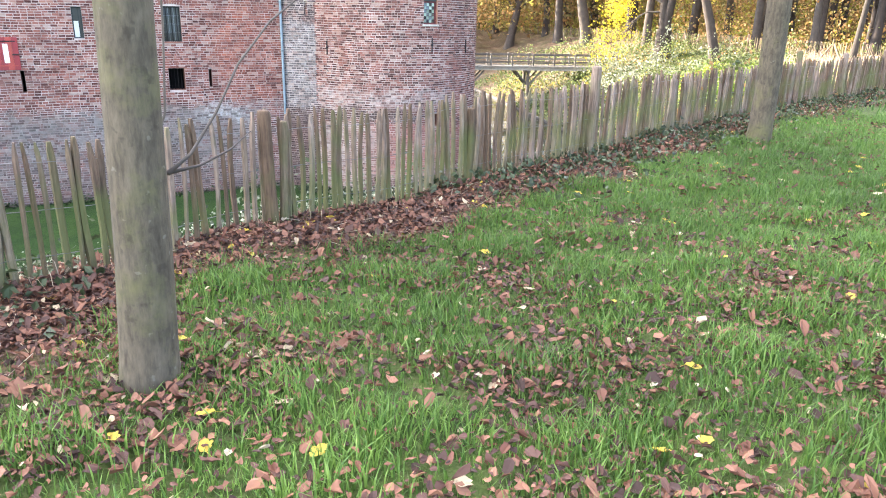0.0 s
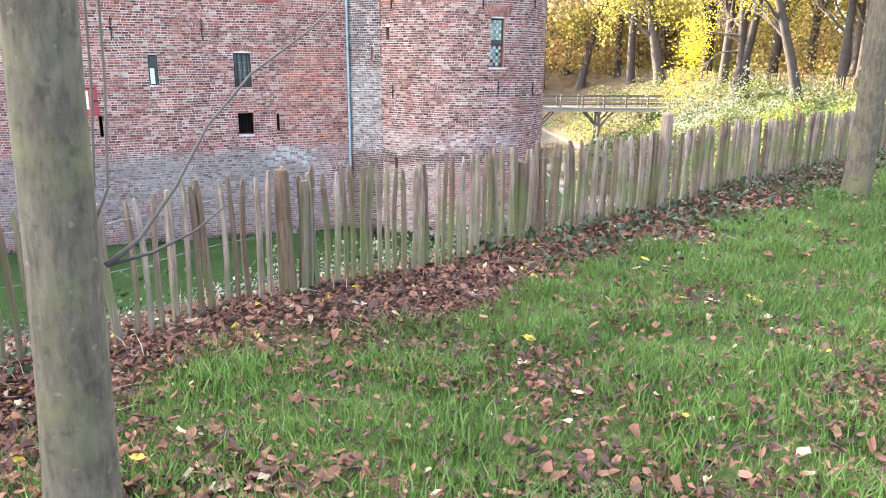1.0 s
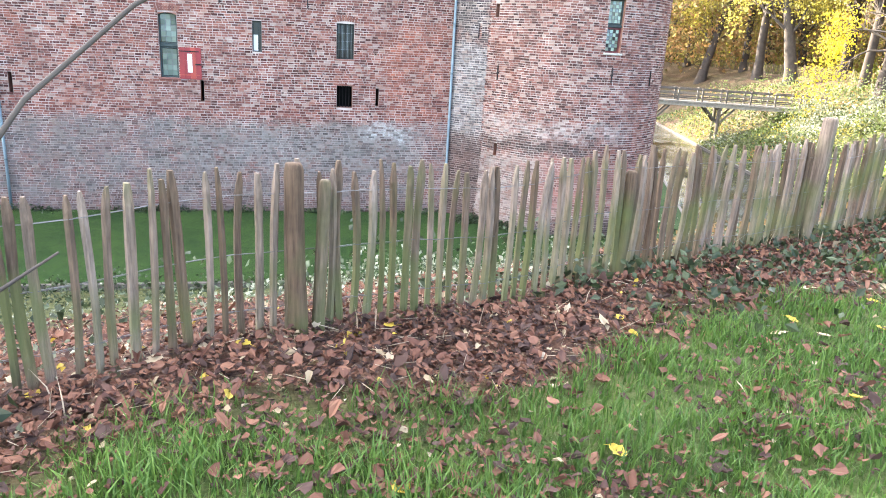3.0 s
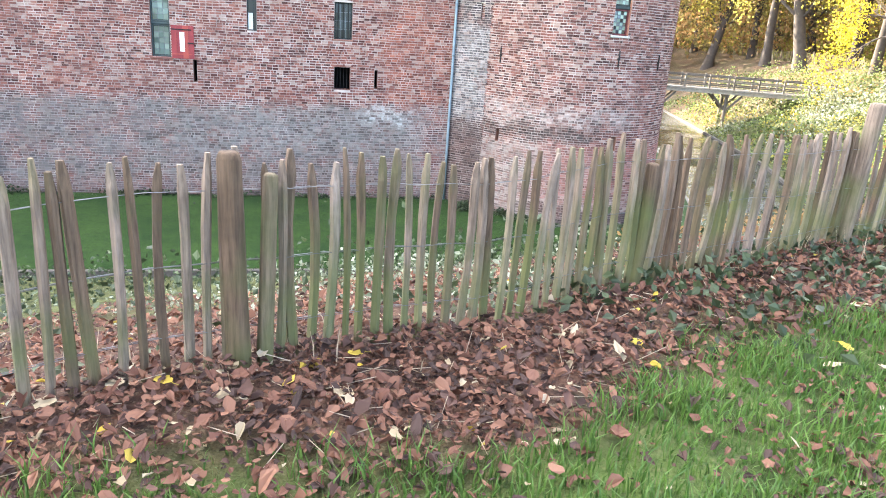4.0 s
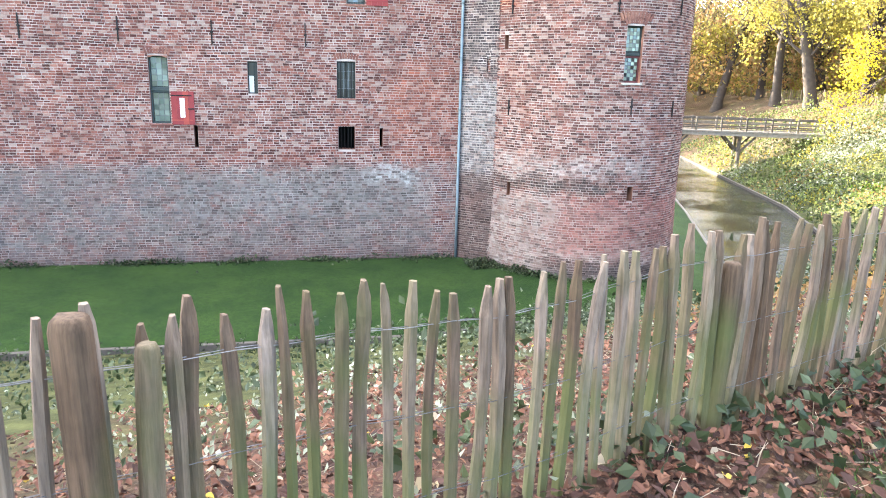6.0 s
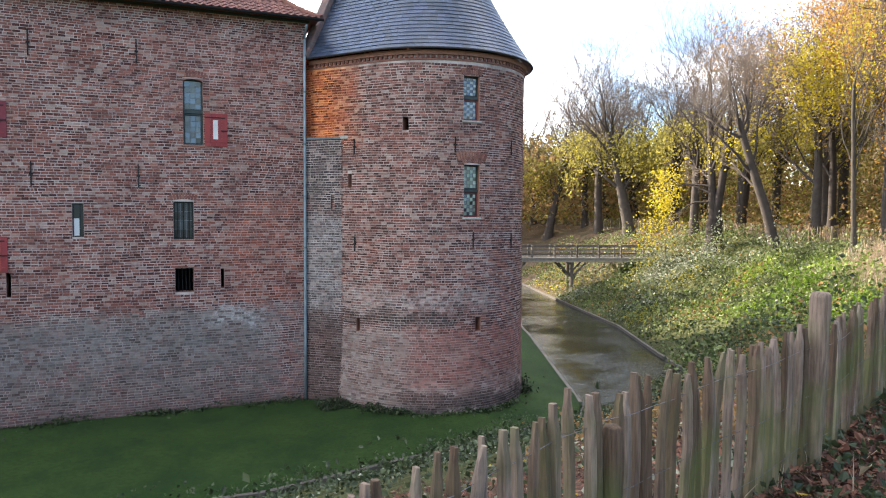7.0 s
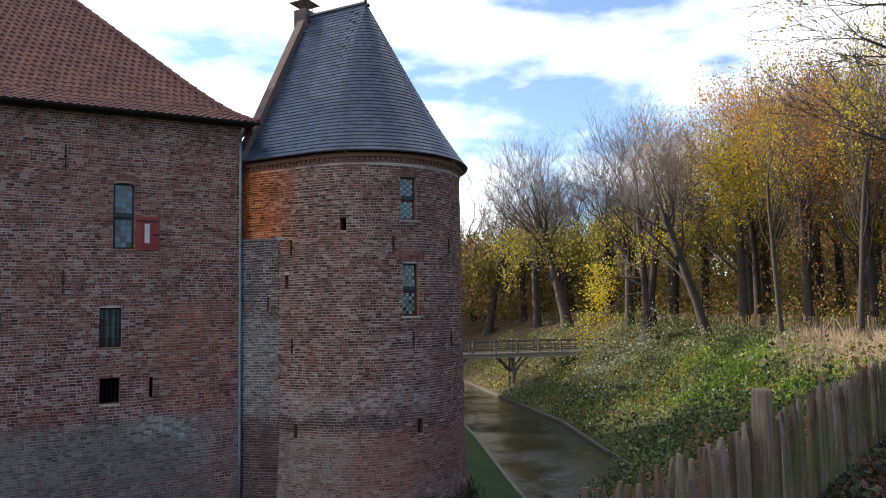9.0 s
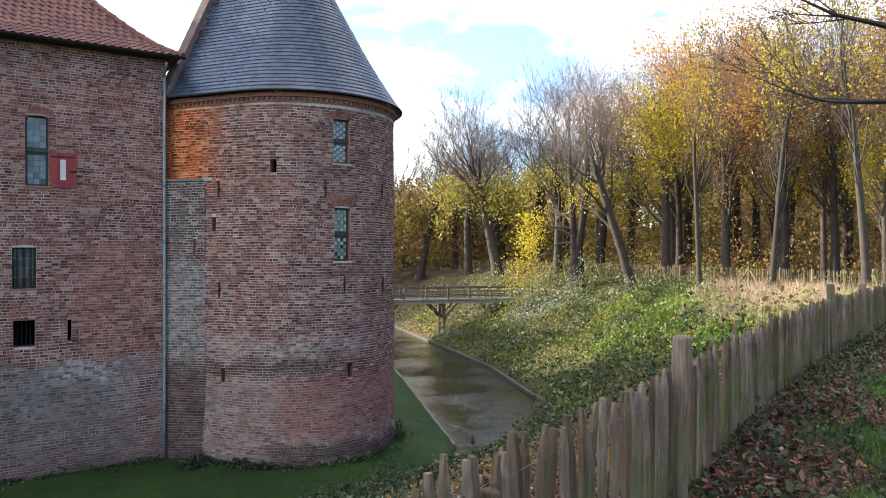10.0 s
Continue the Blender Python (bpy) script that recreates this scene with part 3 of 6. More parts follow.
def covers(x, y):
    """How far litter, weeds and dry grass cover the ground."""
    top, side = line_distance(x, y, FENCE_LINE)
    toe, toe_side = line_distance(x, y, TOE)
    on_bank = (side > 0) & (toe_side < 0)
    n = ripple(x, y, 2.6)
    near = np.clip((26 - x) / 6, 0, 1)
    width = 0.62 + 0.62 * n
    litter_path = np.clip((width - top) / 0.35, 0, 1) * (side <= 0) * near
    under_tree = np.clip(1.0 - np.hypot(x + 1.9, y + 2.6) / 1.0, 0, 1)
    litter_bank = np.clip(1.35 - top / (2.2 + 2.0 * n), 0, 1) * on_bank * np.clip((12 - x) / 6, 0, 1)
    litter = np.clip(np.maximum(np.maximum(litter_path, litter_bank), under_tree), 0, 1)
    far_wood = (side <= 0) * np.clip((x - 34) / 3, 0, 1)
    litter = np.maximum(litter, far_wood * (0.45 + 0.5 * n))
    litter = np.maximum(litter, np.clip((y - 41) / 7, 0, 1) * np.clip((x - 27) / 5, 0, 1) * (0.4 + 0.45 * n))
    dry = on_bank * np.clip((x - 29) / 3, 0, 1) * np.clip((25.5 - y) / 3, 0, 1) * np.clip(1.4 - top / 5.5, 0, 1)
    weeds = on_bank * 1.0
    return litter, weeds, dry


for cover_name, values in zip(("litter", "weeds", "dry"), covers(X, Y)):
    attribute = ground_mesh.attributes.new(cover_name, "FLOAT", "POINT")
    attribute.data.foreach_set("value", values.ravel().astype(np.float32))
ground = tagged(new("ground", ground_mesh), "grassy ground and moat bank strewn with leaves", "ground", kind="structure")

# water
bm = bmesh.new()
for f in (((12, 14), (27, 14), (35, 50), (16, 50)), ((16, 50), (35, 50), (43, 92), (16, 92))):
    bm.faces.new([bm.verts.new((x, y, WATER_LEVEL)) for x, y in f])
tagged(part("water", bm, WATER), "murky grey-green moat water with gentle ripples", "water", kind="structure")

# lawn on the castle's foot, from its outer edge to the walls
C = Vector((10.0, 21.5))
R = 3.33
AXIS = Vector((-0.58, 0.81)).normalized()
SIDE = Vector((AXIS.y, -AXIS.x))
LAWN_PAIRS = [((-50, 14.55), (-50, 21.62)), ((-8, 14.55), (-8, 21.62)), ((0, 14.6), (0, 21.62)), ((3, 14.65), (3.5, 21.62)), ((5.5, 15.2), (5.6, 21.5)),
              ((7.5, 15.7), (7.0, 20.2)), ((9.6, 16.2), (8.3, 18.6)), ((12.0, 16.8), (9.6, 18.15)), ((13.6, 17.3), (11.0, 18.3)), ((14.75, 18.7), (12.4, 19.2)),
              ((15.5, 20.6), (13.2, 20.6)), ((16.3, 22.6), (13.3, 22.2)), ((19.6, 30.6), (13, 30)), ((23.5, 41), (13, 42)), ((27, 60), (13, 60))]


def lawn_point(s, t):
    i = min(int(s), len(LAWN_PAIRS) - 2)
    f = s - i
    o = Vector(LAWN_PAIRS[i][0]).lerp(Vector(LAWN_PAIRS[i + 1][0]), f)
    n = Vector(LAWN_PAIRS[i][1]).lerp(Vector(LAWN_PAIRS[i + 1][1]), f)
    p = o.lerp(n, t)
    return Vector((p.x, p.y, -5.36 + 0.36 * min(1, t * 1.05) ** 0.8 + 0.012 * math.sin(3 * p.x) * math.sin(2.3 * p.y)))


bm = bmesh.new()
rows = []
count = (len(LAWN_PAIRS) - 1) * 8
for i in range(count + 1):
    s = i / 8
    rows.append([bm.verts.new(lawn_point(s, 0) - Vector((0, 0, 0.9)))] + [bm.verts.new(lawn_point(s, t / 6)) for t in range(7)])
for a, b in zip(rows, rows[1:]):
    for k in range(7):
        bm.faces.new((a[k], b[k], b[k + 1], a[k + 1]))
tagged(part("lawn", bm, LAWN, smooth=True), "smooth mown green lawn at the castle wall foot", "lawn", kind="structure")


def kerb(name, line, z, label, material):
    bm = bmesh.new()
    for (x1, y1), (x2, y2) in zip(line, line[1:]):
        beam(bm, (x1, y1, z), (x2, y2, z), 0.14, 0.3)
    return tagged(part(name, bm, material), label, "edging", kind="structure")


kerb("edging_lawn", [(-50, 14.5), (3, 14.6), (5.5, 15.15), (9.6, 16.15), (13.6, 17.25)], -5.42, "dark weathered timber edging between lawn and bank", BRIDGE_WOOD)
kerb("edging_bank", [(20.6, 18.0), (21.0, 18.8), (23.3, 24.7), (26.6, 32.3), (30.8, 47.3), (35, 62)], -5.5, "weathered timber edging along the moat bank", BRIDGE_WOOD)
kerb("edging_water", [(14.8, 18.8), (16.35, 22.6), (19.65, 30.6), (23.6, 41)], -5.5, "low timber edging of the lawn by the water", BRIDGE_WOOD)


# ---- the castle ----
FACE, WALL_TOP, WALL_FOOT = 21.56, 7.8, -5.6
CORNER = 5.5


def shell(bm, us, vs, holes, at, deep):
    """A thick wall with openings. us, vs: cuts along and up; at(u, v, depth) gives the place; UV in metres."""
    layer = bm.loops.layers.uv.new("UVMap")
    made = {}

    def vert(u, v, d):
        key = (round(u, 4), round(v, 4), d)
        if key not in made:
            made[key] = bm.verts.new(at(u, v, d))
        return made[key]

    def face(corners):
        f = bm.faces.new([vert(*c) for c in corners])
        f.material_index = 1 if len({d for _, _, d in corners}) > 1 else 0
        for loop, (u, v, d) in zip(f.loops, corners):
            loop[layer].uv = (u + d, v)

    def inside(u, v):
        return any(h[0] - 1e-6 < u < h[1] + 1e-6 and h[2] - 1e-6 < v < h[3] + 1e-6 for h in holes)

    us = sorted(set([round(u, 4) for u in us] + [round(h[i], 4) for h in holes for i in (0, 1)]))
    vs = sorted(set([round(v, 4) for v in vs] + [round(h[i], 4) for h in holes for i in (2, 3)]))
    for a, b in zip(us, us[1:]):
        for c, d in zip(vs, vs[1:]):
            if not inside((a + b) / 2, (c + d) / 2):
                face(((a, c, 0), (b, c, 0), (b, d, 0), (a, d, 0)))
                face(((a, d, deep), (b, d, deep), (b, c, deep), (a, c, deep)))
    for a, b, c, d in holes:
        hu = [u for u in us if a - 1e-6 <= u <= b + 1e-6]
        for p, q in zip(hu, hu[1:]):
            face(((p, c, 0), (q, c, 0), (q, c, deep), (p, c, deep)))
            face(((p, d, deep), (q, d, deep), (q, d, 0), (p, d, 0)))
        hv = [v for v in vs if c - 1e-6 <= v <= d + 1e-6]
        for p, q in zip(hv, hv[1:]):
            face(((a, p, 0), (a, p, deep), (a, q, deep), (a, q, 0)))
            face(((b, p, deep), (b, p, 0), (b, q, 0), (b, q, deep)))
    u0, u1, v0, v1 = us[0], us[-1], vs[0], vs[-1]
    face(((u0, v0, deep), (u0, v0, 0), (u0, v1, 0), (u0, v1, deep)))
    face(((u1, v0, 0), (u1, v0, deep), (u1, v1, deep), (u1, v1, 0)))
    for a, b in zip(us, us[1:]):
        face(((a, v1, 0), (b, v1, 0), (b, v1, deep), (a, v1, deep)))


# tall cross windows, others, slits: left, right, foot, top
TALL = [(1.61, 2.21, 3.52, 5.59), (-4.53, -3.94, 3.55, 5.66), (-4.59, -4.0, -0.37, 1.74), (-13.4, -12.75, -0.37, 1.74), (-13.4, -12.75, 3.55, 5.66)]
BARRED = [(1.28, 1.89, 0.52, 1.72), (-10.35, -9.85, 0.62, 1.72)]
SMALL = [(-1.57, -1.26, 0.62, 1.64)]
CELLAR = [(1.31, 1.87, -1.17, -0.4)]
SLITS = [(2.7, 2.81, -1.08, -0.44), (-3.32, -3.2, -1.14, -0.42), (-9.3, -9.18, -1.06, -0.4)]

castle_hall = thing("castle_hall", "old red brick castle wing with a hipped tile roof", "castle")
bm = bmesh.new()
# past about x -14 the hall is unseen, lengthened to shade the lawn
shell(bm, list(np.arange(-34, CORNER, 1.0)) + [CORNER], [WALL_FOOT, -2, 2, 5, WALL_TOP], TALL + BARRED + SMALL + CELLAR + SLITS,
      lambda u, v, d: (u, FACE + d, v), 0.55)
front_wall = part("front_wall", bm, MORTAR_HALL, castle_hall, "weathered red brick wall, greyish and limewashed below")
front_wall.data.materials.append(BRICK_HALL)
front_wall.data.materials.append(BRICK_HALL)
for face in front_wall.data.polygons:
    if face.center.x < -18:
        face.material_index = 2
bm = bmesh.new()
shell(bm, [0, 5, 10, 15], [WALL_FOOT, 0, WALL_TOP], [], lambda u, v, d: (CORNER - d, FACE + 0.553 + u, v), 0.55)
part("side_wall", bm, BRICK_HALL, castle_hall)
bm = bmesh.new()
shell(bm, [0, 20, 39.5], [WALL_FOOT, 0, WALL_TOP], [], lambda u, v, d: (CORNER - u, FACE + 16.1 - d, v), 0.55)
part("back_wall", bm, BRICK_HALL, castle_hall)
bm = bmesh.new()
shell(bm, [0, 5, 10, 15], [WALL_FOOT, 0, WALL_TOP], [], lambda u, v, d: (-34 + d, FACE + 15.553 - u, v), 0.55)
part("end_wall", bm, BRICK_HALL, castle_hall)
# dark sheet paints the unlit depth behind the hall windows
bm = bmesh.new()
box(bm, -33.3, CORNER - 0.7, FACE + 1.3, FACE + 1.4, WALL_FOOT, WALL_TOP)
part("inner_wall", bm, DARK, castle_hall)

# roof: the slope over the front, bell-cast at the eave
EAVE_Y, EAVE_Z = FACE - 0.42, 7.78
SLOPE = [(0.0, 0.0), (0.35, 0.18), (0.75, 0.45), (1.3, 0.93), (2.0, 1.62), (8.3, 8.3)]


def slope_z(run):
    for (a, za), (b, zb) in zip(SLOPE, SLOPE[1:]):
        if run <= b:
            return za + (zb - za) * (run - a) / (b - a)
    return SLOPE[-1][1]


HIP = CORNER + 0.42
bm = bmesh.new()
prev = None
for run, z in SLOPE:
    ring = [bm.verts.new(p) for p in ((-34.4 + run, EAVE_Y + run, EAVE_Z + z), (HIP - run, EAVE_Y + run, EAVE_Z + z),
                                      (HIP - run, EAVE_Y + 16.9 - run, EAVE_Z + z), (-34.4 + run, EAVE_Y + 16.9 - run, EAVE_Z + z))]
    if prev:
        for k in range(4):
            bm.faces.new((prev[k], prev[(k + 1) % 4], ring[(k + 1) % 4], ring[k]))
    else:
        bm.faces.new(ring[::-1])
    prev = ring
bm.faces.new(prev)
hall_roof = part("roof", bm, TILE, castle_hall, "dark red pantile hipped roof")

# gutter along the eave
bm = bmesh.new()
prof = [(0.075 * math.cos(a), 0.075 * math.sin(a)) for a in np.linspace(math.pi, 2 * math.pi, 9)]
ends = []
for x in (-34.2, HIP + 0.08):
    ends.append([bm.verts.new((x, EAVE_Y - 0.06 + py, EAVE_Z - 0.0 + pz)) for py, pz in prof] +
                [bm.verts.new((x, EAVE_Y - 0.06 + py * 0.88, EAVE_Z + pz * 0.88)) for py, pz in prof[::-1]])
n = len(ends[0])
for k in range(n):
    bm.faces.new((ends[0][k], ends[1][k], ends[1][(k + 1) % n], ends[0][(k + 1) % n]))
bm.faces.new(ends[0][::-1])
bm.faces.new(ends[1])
part("gutter", bm, IRON, castle_hall, "dark iron gutter")
bm = bmesh.new()
box(bm, -34.1, CORNER + 0.1, FACE - 0.09, FACE - 0.004, WALL_TOP - 0.1, WALL_TOP - 0.01, None, 0.01)
part("eaves_board", bm, FRAME_WOOD, castle_hall)


def voussoirs(parent, w, rise, at, count, material, depth=0.03, tall=0.2):
    """A flat segmental arch of upright bricks over an opening w wide; at: pose of the head's middle."""
    for i in range(count):
        k = (i + 0.5) / count * 2 - 1
        a = k * 0.42
        b = bmesh.new()
        box(b, -w * 1.24 / count / 2 + 0.006, w * 1.24 / count / 2 - 0.006, -0.012, depth, 0, tall, None, 0.006)
        o = part("brick", b, material, parent)
        o.matrix_basis = at @ pose(k * w * 0.6, 0, 0.02 + rise * (1 - k * k), 0, math.degrees(a), 0)


def lead_light(parent, x0, x1, z0, z1, cols, rows_, depth, glass, tilt=3.0, other=None):
    """Panes between lead cames."""
    w, h = (x1 - x0) / cols, (z1 - z0) / rows_
    shapes = []
    for tint in (glass, other or glass):
        b = bmesh.new()
        box(b, -w / 2 + 0.006, w / 2 - 0.006, -0.003, 0.003, -h / 2 + 0.006, h / 2 - 0.006)
        data = bpy.data.meshes.new("pane")
        b.to_mesh(data)
        b.free()
        data.materials.append(tint)
        shapes.append(data)
    for i in range(cols):
        for j in range(rows_):
            o = part("pane", shapes[(i + j) % 2], None, parent)
            o.matrix_basis = pose(x0 + (i + 0.5) * w, depth, z0 + (j + 0.5) * h, random.uniform(-tilt, tilt), 0, random.uniform(-tilt, tilt))
    b = bmesh.new()
    for i in range(1, cols):
        box(b, x0 + i * w - 0.007, x0 + i * w + 0.007, depth - 0.009, depth + 0.009, z0, z1)
    for j in range(1, rows_):
        box(b, x0, x1, depth - 0.0085, depth + 0.0085, z0 + j * h - 0.007, z0 + j * h + 0.007)
    part("lead_cames", b, LEAD, parent)


def rim(parent, name, x0, x1, z0, z1, y, t, d, material):
    b = bmesh.new()
    box(b, x0, x0 + t, y, y + d, z0, z1, None, 0.006)
    box(b, x1 - t, x1, y, y + d, z0, z1, None, 0.006)
    box(b, x0 + t, x1 - t, y + 0.002, y + d - 0.002, z0, z0 + t, None, 0.006)
    box(b, x0 + t, x1 - t, y + 0.002, y + d - 0.002, z1 - t, z1, None, 0.006)
    return part(name, b, material, parent)


def tall_window(name, m, w, h, glass, label, brick, lower_frame=FRAME_WOOD, arch=True, group="", chequer=None):
    """A narrow two-light window with a stone-grey transom; m: pose of the sill's middle, x along, y inward."""
    win = thing(name, label, "window", m, group)
    mid = h * 0.5
    rim(win, "upper_frame", -w / 2, w / 2, mid + 0.05, h, 0.13, 0.045, 0.07, FRAME_WOOD)
    rim(win, "lower_frame", -w / 2, w / 2, 0.0, mid - 0.04, 0.13, 0.055, 0.07, lower_frame)
    b = bmesh.new()
    box(b, -w / 2, w / 2, 0.10, 0.22, mid - 0.04, mid + 0.05, None, 0.012)
    part("transom", b, FRAME_WOOD, win)
    lead_light(win, -w / 2 + 0.05, w / 2 - 0.05, mid + 0.1, h - 0.05, 4 if chequer else 3, 6 if chequer else 5, 0.165, glass, 3.0, chequer)
    lead_light(win, -w / 2 + 0.06, w / 2 - 0.06, 0.06, mid - 0.1, 4 if chequer else 3, 6 if chequer else 5, 0.165, glass, 3.0, PANE_INK if chequer else None)
    b = bmesh.new()
    box(b, -w / 2 - 0.06, w / 2 + 0.06, -0.03, 0.12, -0.07, -0.003, None, 0.01)
    part("sill", b, STONE if not arch else brick, win)
    if arch:
        b = bmesh.new()
        prof = [(-w / 2, h)] + [(w / 2 * k, h - 0.075 + 0.07 * (1 - k * k)) for k in np.linspace(-1, 1, 11)] + [(w / 2, h)]
        front = [b.verts.new((x, 0.004, z)) for x, z in prof]
        back = [b.verts.new((x, 0.12, z)) for x, z in prof]
        b.faces.new(front)
        b.faces.new(back[::-1])
        for i in range(len(prof)):
            j = (i + 1) % len(prof)
            b.faces.new((front[j], front[i], back[i], back[j]))
        part("arch_head", b, BRICK_ONE, win)
    voussoirs(win, w, 0.045, Matrix.Translation((0, 0.0, h)), 9, BRICK_ONE)
    return win


BRICK_ONE = plain("single_red_brick", (0.24, 0.105, 0.078), (0.14, 0.064, 0.053), 7, 0.92, 0, 0.5, "object", 0.3)
front_wall.data.materials[1] = BRICK_ONE


def shutter(m, w, h):
    """A red ledged shutter folded back on the wall, with its white hourglass stripe."""
    s = thing("window_shutter", "oxblood red wooden shutter with a white upright stripe, folded open", "shutter", m, "red shutters")
    n = 4
    for i in range(n):
        b = bmesh.new()
        box(b, i * w / n + 0.002, (i + 1) * w / n - 0.002, -0.035, -0.008, 0, h, None, 0.005)
        part("board", b, SHUTTER_RED, s)
    b = bmesh.new()
    box(b, w * 0.37, w * 0.58, -0.041, -0.0355, h * 0.22, h * 0.80, None, 0.002)
    part("stripe", b, SHUTTER_WHITE, s, "white painted stripe")
    for z in (h * 0.12, h * 0.86):
        b = bmesh.new()
        box(b, 0.0, w * 0.9, -0.043, -0.0355, z, z + 0.035, None, 0.002)
        part("strap_hinge", b, IRON if z > h * 0.5 else SHUTTER_RED, s)
    b = bmesh.new()
    box(b, w * 0.72, w * 0.98, -0.06, -0.0355, h * 0.46, h * 0.5, None, 0.004)
    part("latch", b, IRON, s, "black iron latch")
    return s


for x0, x1, z0, z1 in TALL:
    tall_window("window", Matrix.Translation(((x0 + x1) / 2, FACE, z0)), x1 - x0, z1 - z0, PANE_BLUE if z0 > 2 else PANE_GREEN,
                "narrow two-light leaded window with a flat brick arch", BRICK_ONE, group="castle windows")
    shutter(Matrix.Translation((x1 + 0.04, FACE, z0 - 0.03)), 0.7, 1.05)


def barred_window(m, w, h):
    win = thing("window", "small barred leaded window under a brick arch", "window", m, "castle windows")
    rim(win, "window_frame", -w / 2, w / 2, 0, h, 0.14, 0.04, 0.07, FRAME_WOOD)
    lead_light(win, -w / 2 + 0.045, w / 2 - 0.045, 0.045, h - 0.045, 3, 4, 0.18, PANE_DARK)
    for k in (-0.17, 0.0, 0.17):
        b = bmesh.new()
        tube(b, [(k * w / 0.6, 0.07, 0), (k * w / 0.6, 0.07, h)], [0.016, 0.016], 6)
        part("bar", b, IRON, win)
    b = bmesh.new()
    box(b, -w / 2 - 0.03, w / 2 + 0.03, -0.02, 0.13, -0.06, -0.003, None, 0.01)
    part("sill", b, BRICK_ONE, win)
    voussoirs(win, w, 0.06, Matrix.Translation((0, 0.0, h)), 9, BRICK_ONE)
    return win


for x0, x1, z0, z1 in BARRED:
    barred_window(Matrix.Translation(((x0 + x1) / 2, FACE, z0)), x1 - x0, z1 - z0)
for x0, x1, z0, z1 in SMALL:
    win = thing("window", "slim casement window with painted pale glare half way up", "window", Matrix.Translation(((x0 + x1) / 2, FACE, z0)), "castle windows")
    w, h = x1 - x0, z1 - z0
    rim(win, "window_frame", -w / 2, w / 2, 0, h, 0.1, 0.035, 0.06, FRAME_WOOD)
    # white sheet before the pane paints glare on the glass
    b = bmesh.new()
    box(b, -w / 2 + 0.037, 0.03, 0.125, 0.132, 0.037, h * 0.55)
    part("blind", b, PANE_GLARE, win, "white sheet standing for glare on the glass")
    b = bmesh.new()
    box(b, -w / 2 + 0.037, w / 2 - 0.037, 0.14, 0.146, 0.037, h - 0.037)
    part("pane", b, PANE_DARK, win)
    b = bmesh.new()
    box(b, 0.035, 0.06, 0.1, 0.137, 0.035, h - 0.035, None, 0.004)
    part("mullion", b, FRAME_WOOD, win)
for x0, x1, z0, z1 in CELLAR:
    win = thing("window", "dark cellar opening with iron bars", "window", Matrix.Translation(((x0 + x1) / 2, FACE, z0)), "castle windows")
    w, h = x1 - x0, z1 - z0
    for k in (-0.3, -0.1, 0.1, 0.3):
        b = bmesh.new()
        tube(b, [(k * w, 0.22, 0), (k * w, 0.22, h)], [0.012, 0.012], 6)
        part("bar", b, IRON, win)
    b = bmesh.new()
    box(b, -w / 2 - 0.08, w / 2 + 0.08, -0.006, 0.1, h + 0.003, h + 0.07, None, 0.006)
    part("lintel", b, BRICK_ONE, win)


def wall_anchor(m, h):
    b = bmesh.new()
    box(b, -0.018, 0.018, -0.045, -0.012, -h / 2, h / 2, None, 0.006)
    box(b, -0.05, 0.05, -0.03, 0.01, -0.03, 0.03, None, 0.006)
    o = part("wall_anchor", b, IRON)
    o.matrix_basis = m
    return tagged(o, "black wrought iron wall anchor on brickwork", "wall anchor", "wall anchors")


for x in (0.28, -2.62, -5.4, -8.2):
    wall_anchor(pose(x, FACE, 2.5), 0.74)
    wall_anchor(pose(x, FACE, 6.3), 0.74)


def downpipe(x, y, z0, z1, swan):
    p = thing("downpipe", "grey-blue zinc downpipe fixed to the brick wall", "downpipe", Matrix.Translation((x, y, 0)), "downpipes")
    b = bmesh.new()
    n = int((z1 - z0) / 2)
    tube(b, [(0, 0, z0 + (z1 - z0) * i / n) for i in range(n + 1)], [0.05] * (n + 1), 10)
    part("pipe", b, ZINC, p, smooth=True)
    for i in range(1, 7):
        z = z0 + (z1 - z0) * i / 7
        b = bmesh.new()
        tube(b, [(0, 0, z - 0.03), (0, 0, z + 0.03)], [0.058, 0.058], 10)
        box(b, -0.012, 0.012, 0.03, 0.1, z - 0.015, z + 0.015)
        part("collar", b, ZINC, p)
    b = bmesh.new()
    tube(b, swan, [0.045] * len(swan), 10)
    part("swan_neck", b, ZINC, p, smooth=True)
    return p


downpipe(CORNER - 0.06, FACE - 0.1, -5.0, 7.15, [(0, 0, 7.1), (0, -0.02, 7.25), (0.0, -0.25, 7.42), (0, -0.36, 7.55)])
downpipe(-9.62, FACE - 0.1, -5.0, 7.15, [(0, 0, 7.1), (0, -0.02, 7.25), (0.0, -0.25, 7.42), (0, -0.36, 7.55)])

# ---- the round tower, a horseshoe in plan ----
BACK = 2.7
TOWER_TOP = 6.42
ARC = math.pi * R
LENGTH = 2 * BACK + ARC


def plan(s, out=0.0):
    """A point of the tower's outline, s metres along it, moved outward; and the outward way."""
    if s < BACK:
        p, n = C - SIDE * R + AXIS * (BACK - s), -SIDE
    elif s > BACK + ARC:
        p, n = C + SIDE * R + AXIS * (s - BACK - ARC), SIDE
    else:
        a = (s - BACK) / R
        n = -SIDE * math.cos(a) - AXIS * math.sin(a)
        p = C + n * R
    return p + n * out, n


def along(angle):
    """Metres along the outline at a compass angle seen from the centre."""
    n = Vector((math.cos(radians(angle)), math.sin(radians(angle))))
    return BACK + R * (math.pi / 2 + math.atan2(n.dot(SIDE), n.dot(-AXIS)))


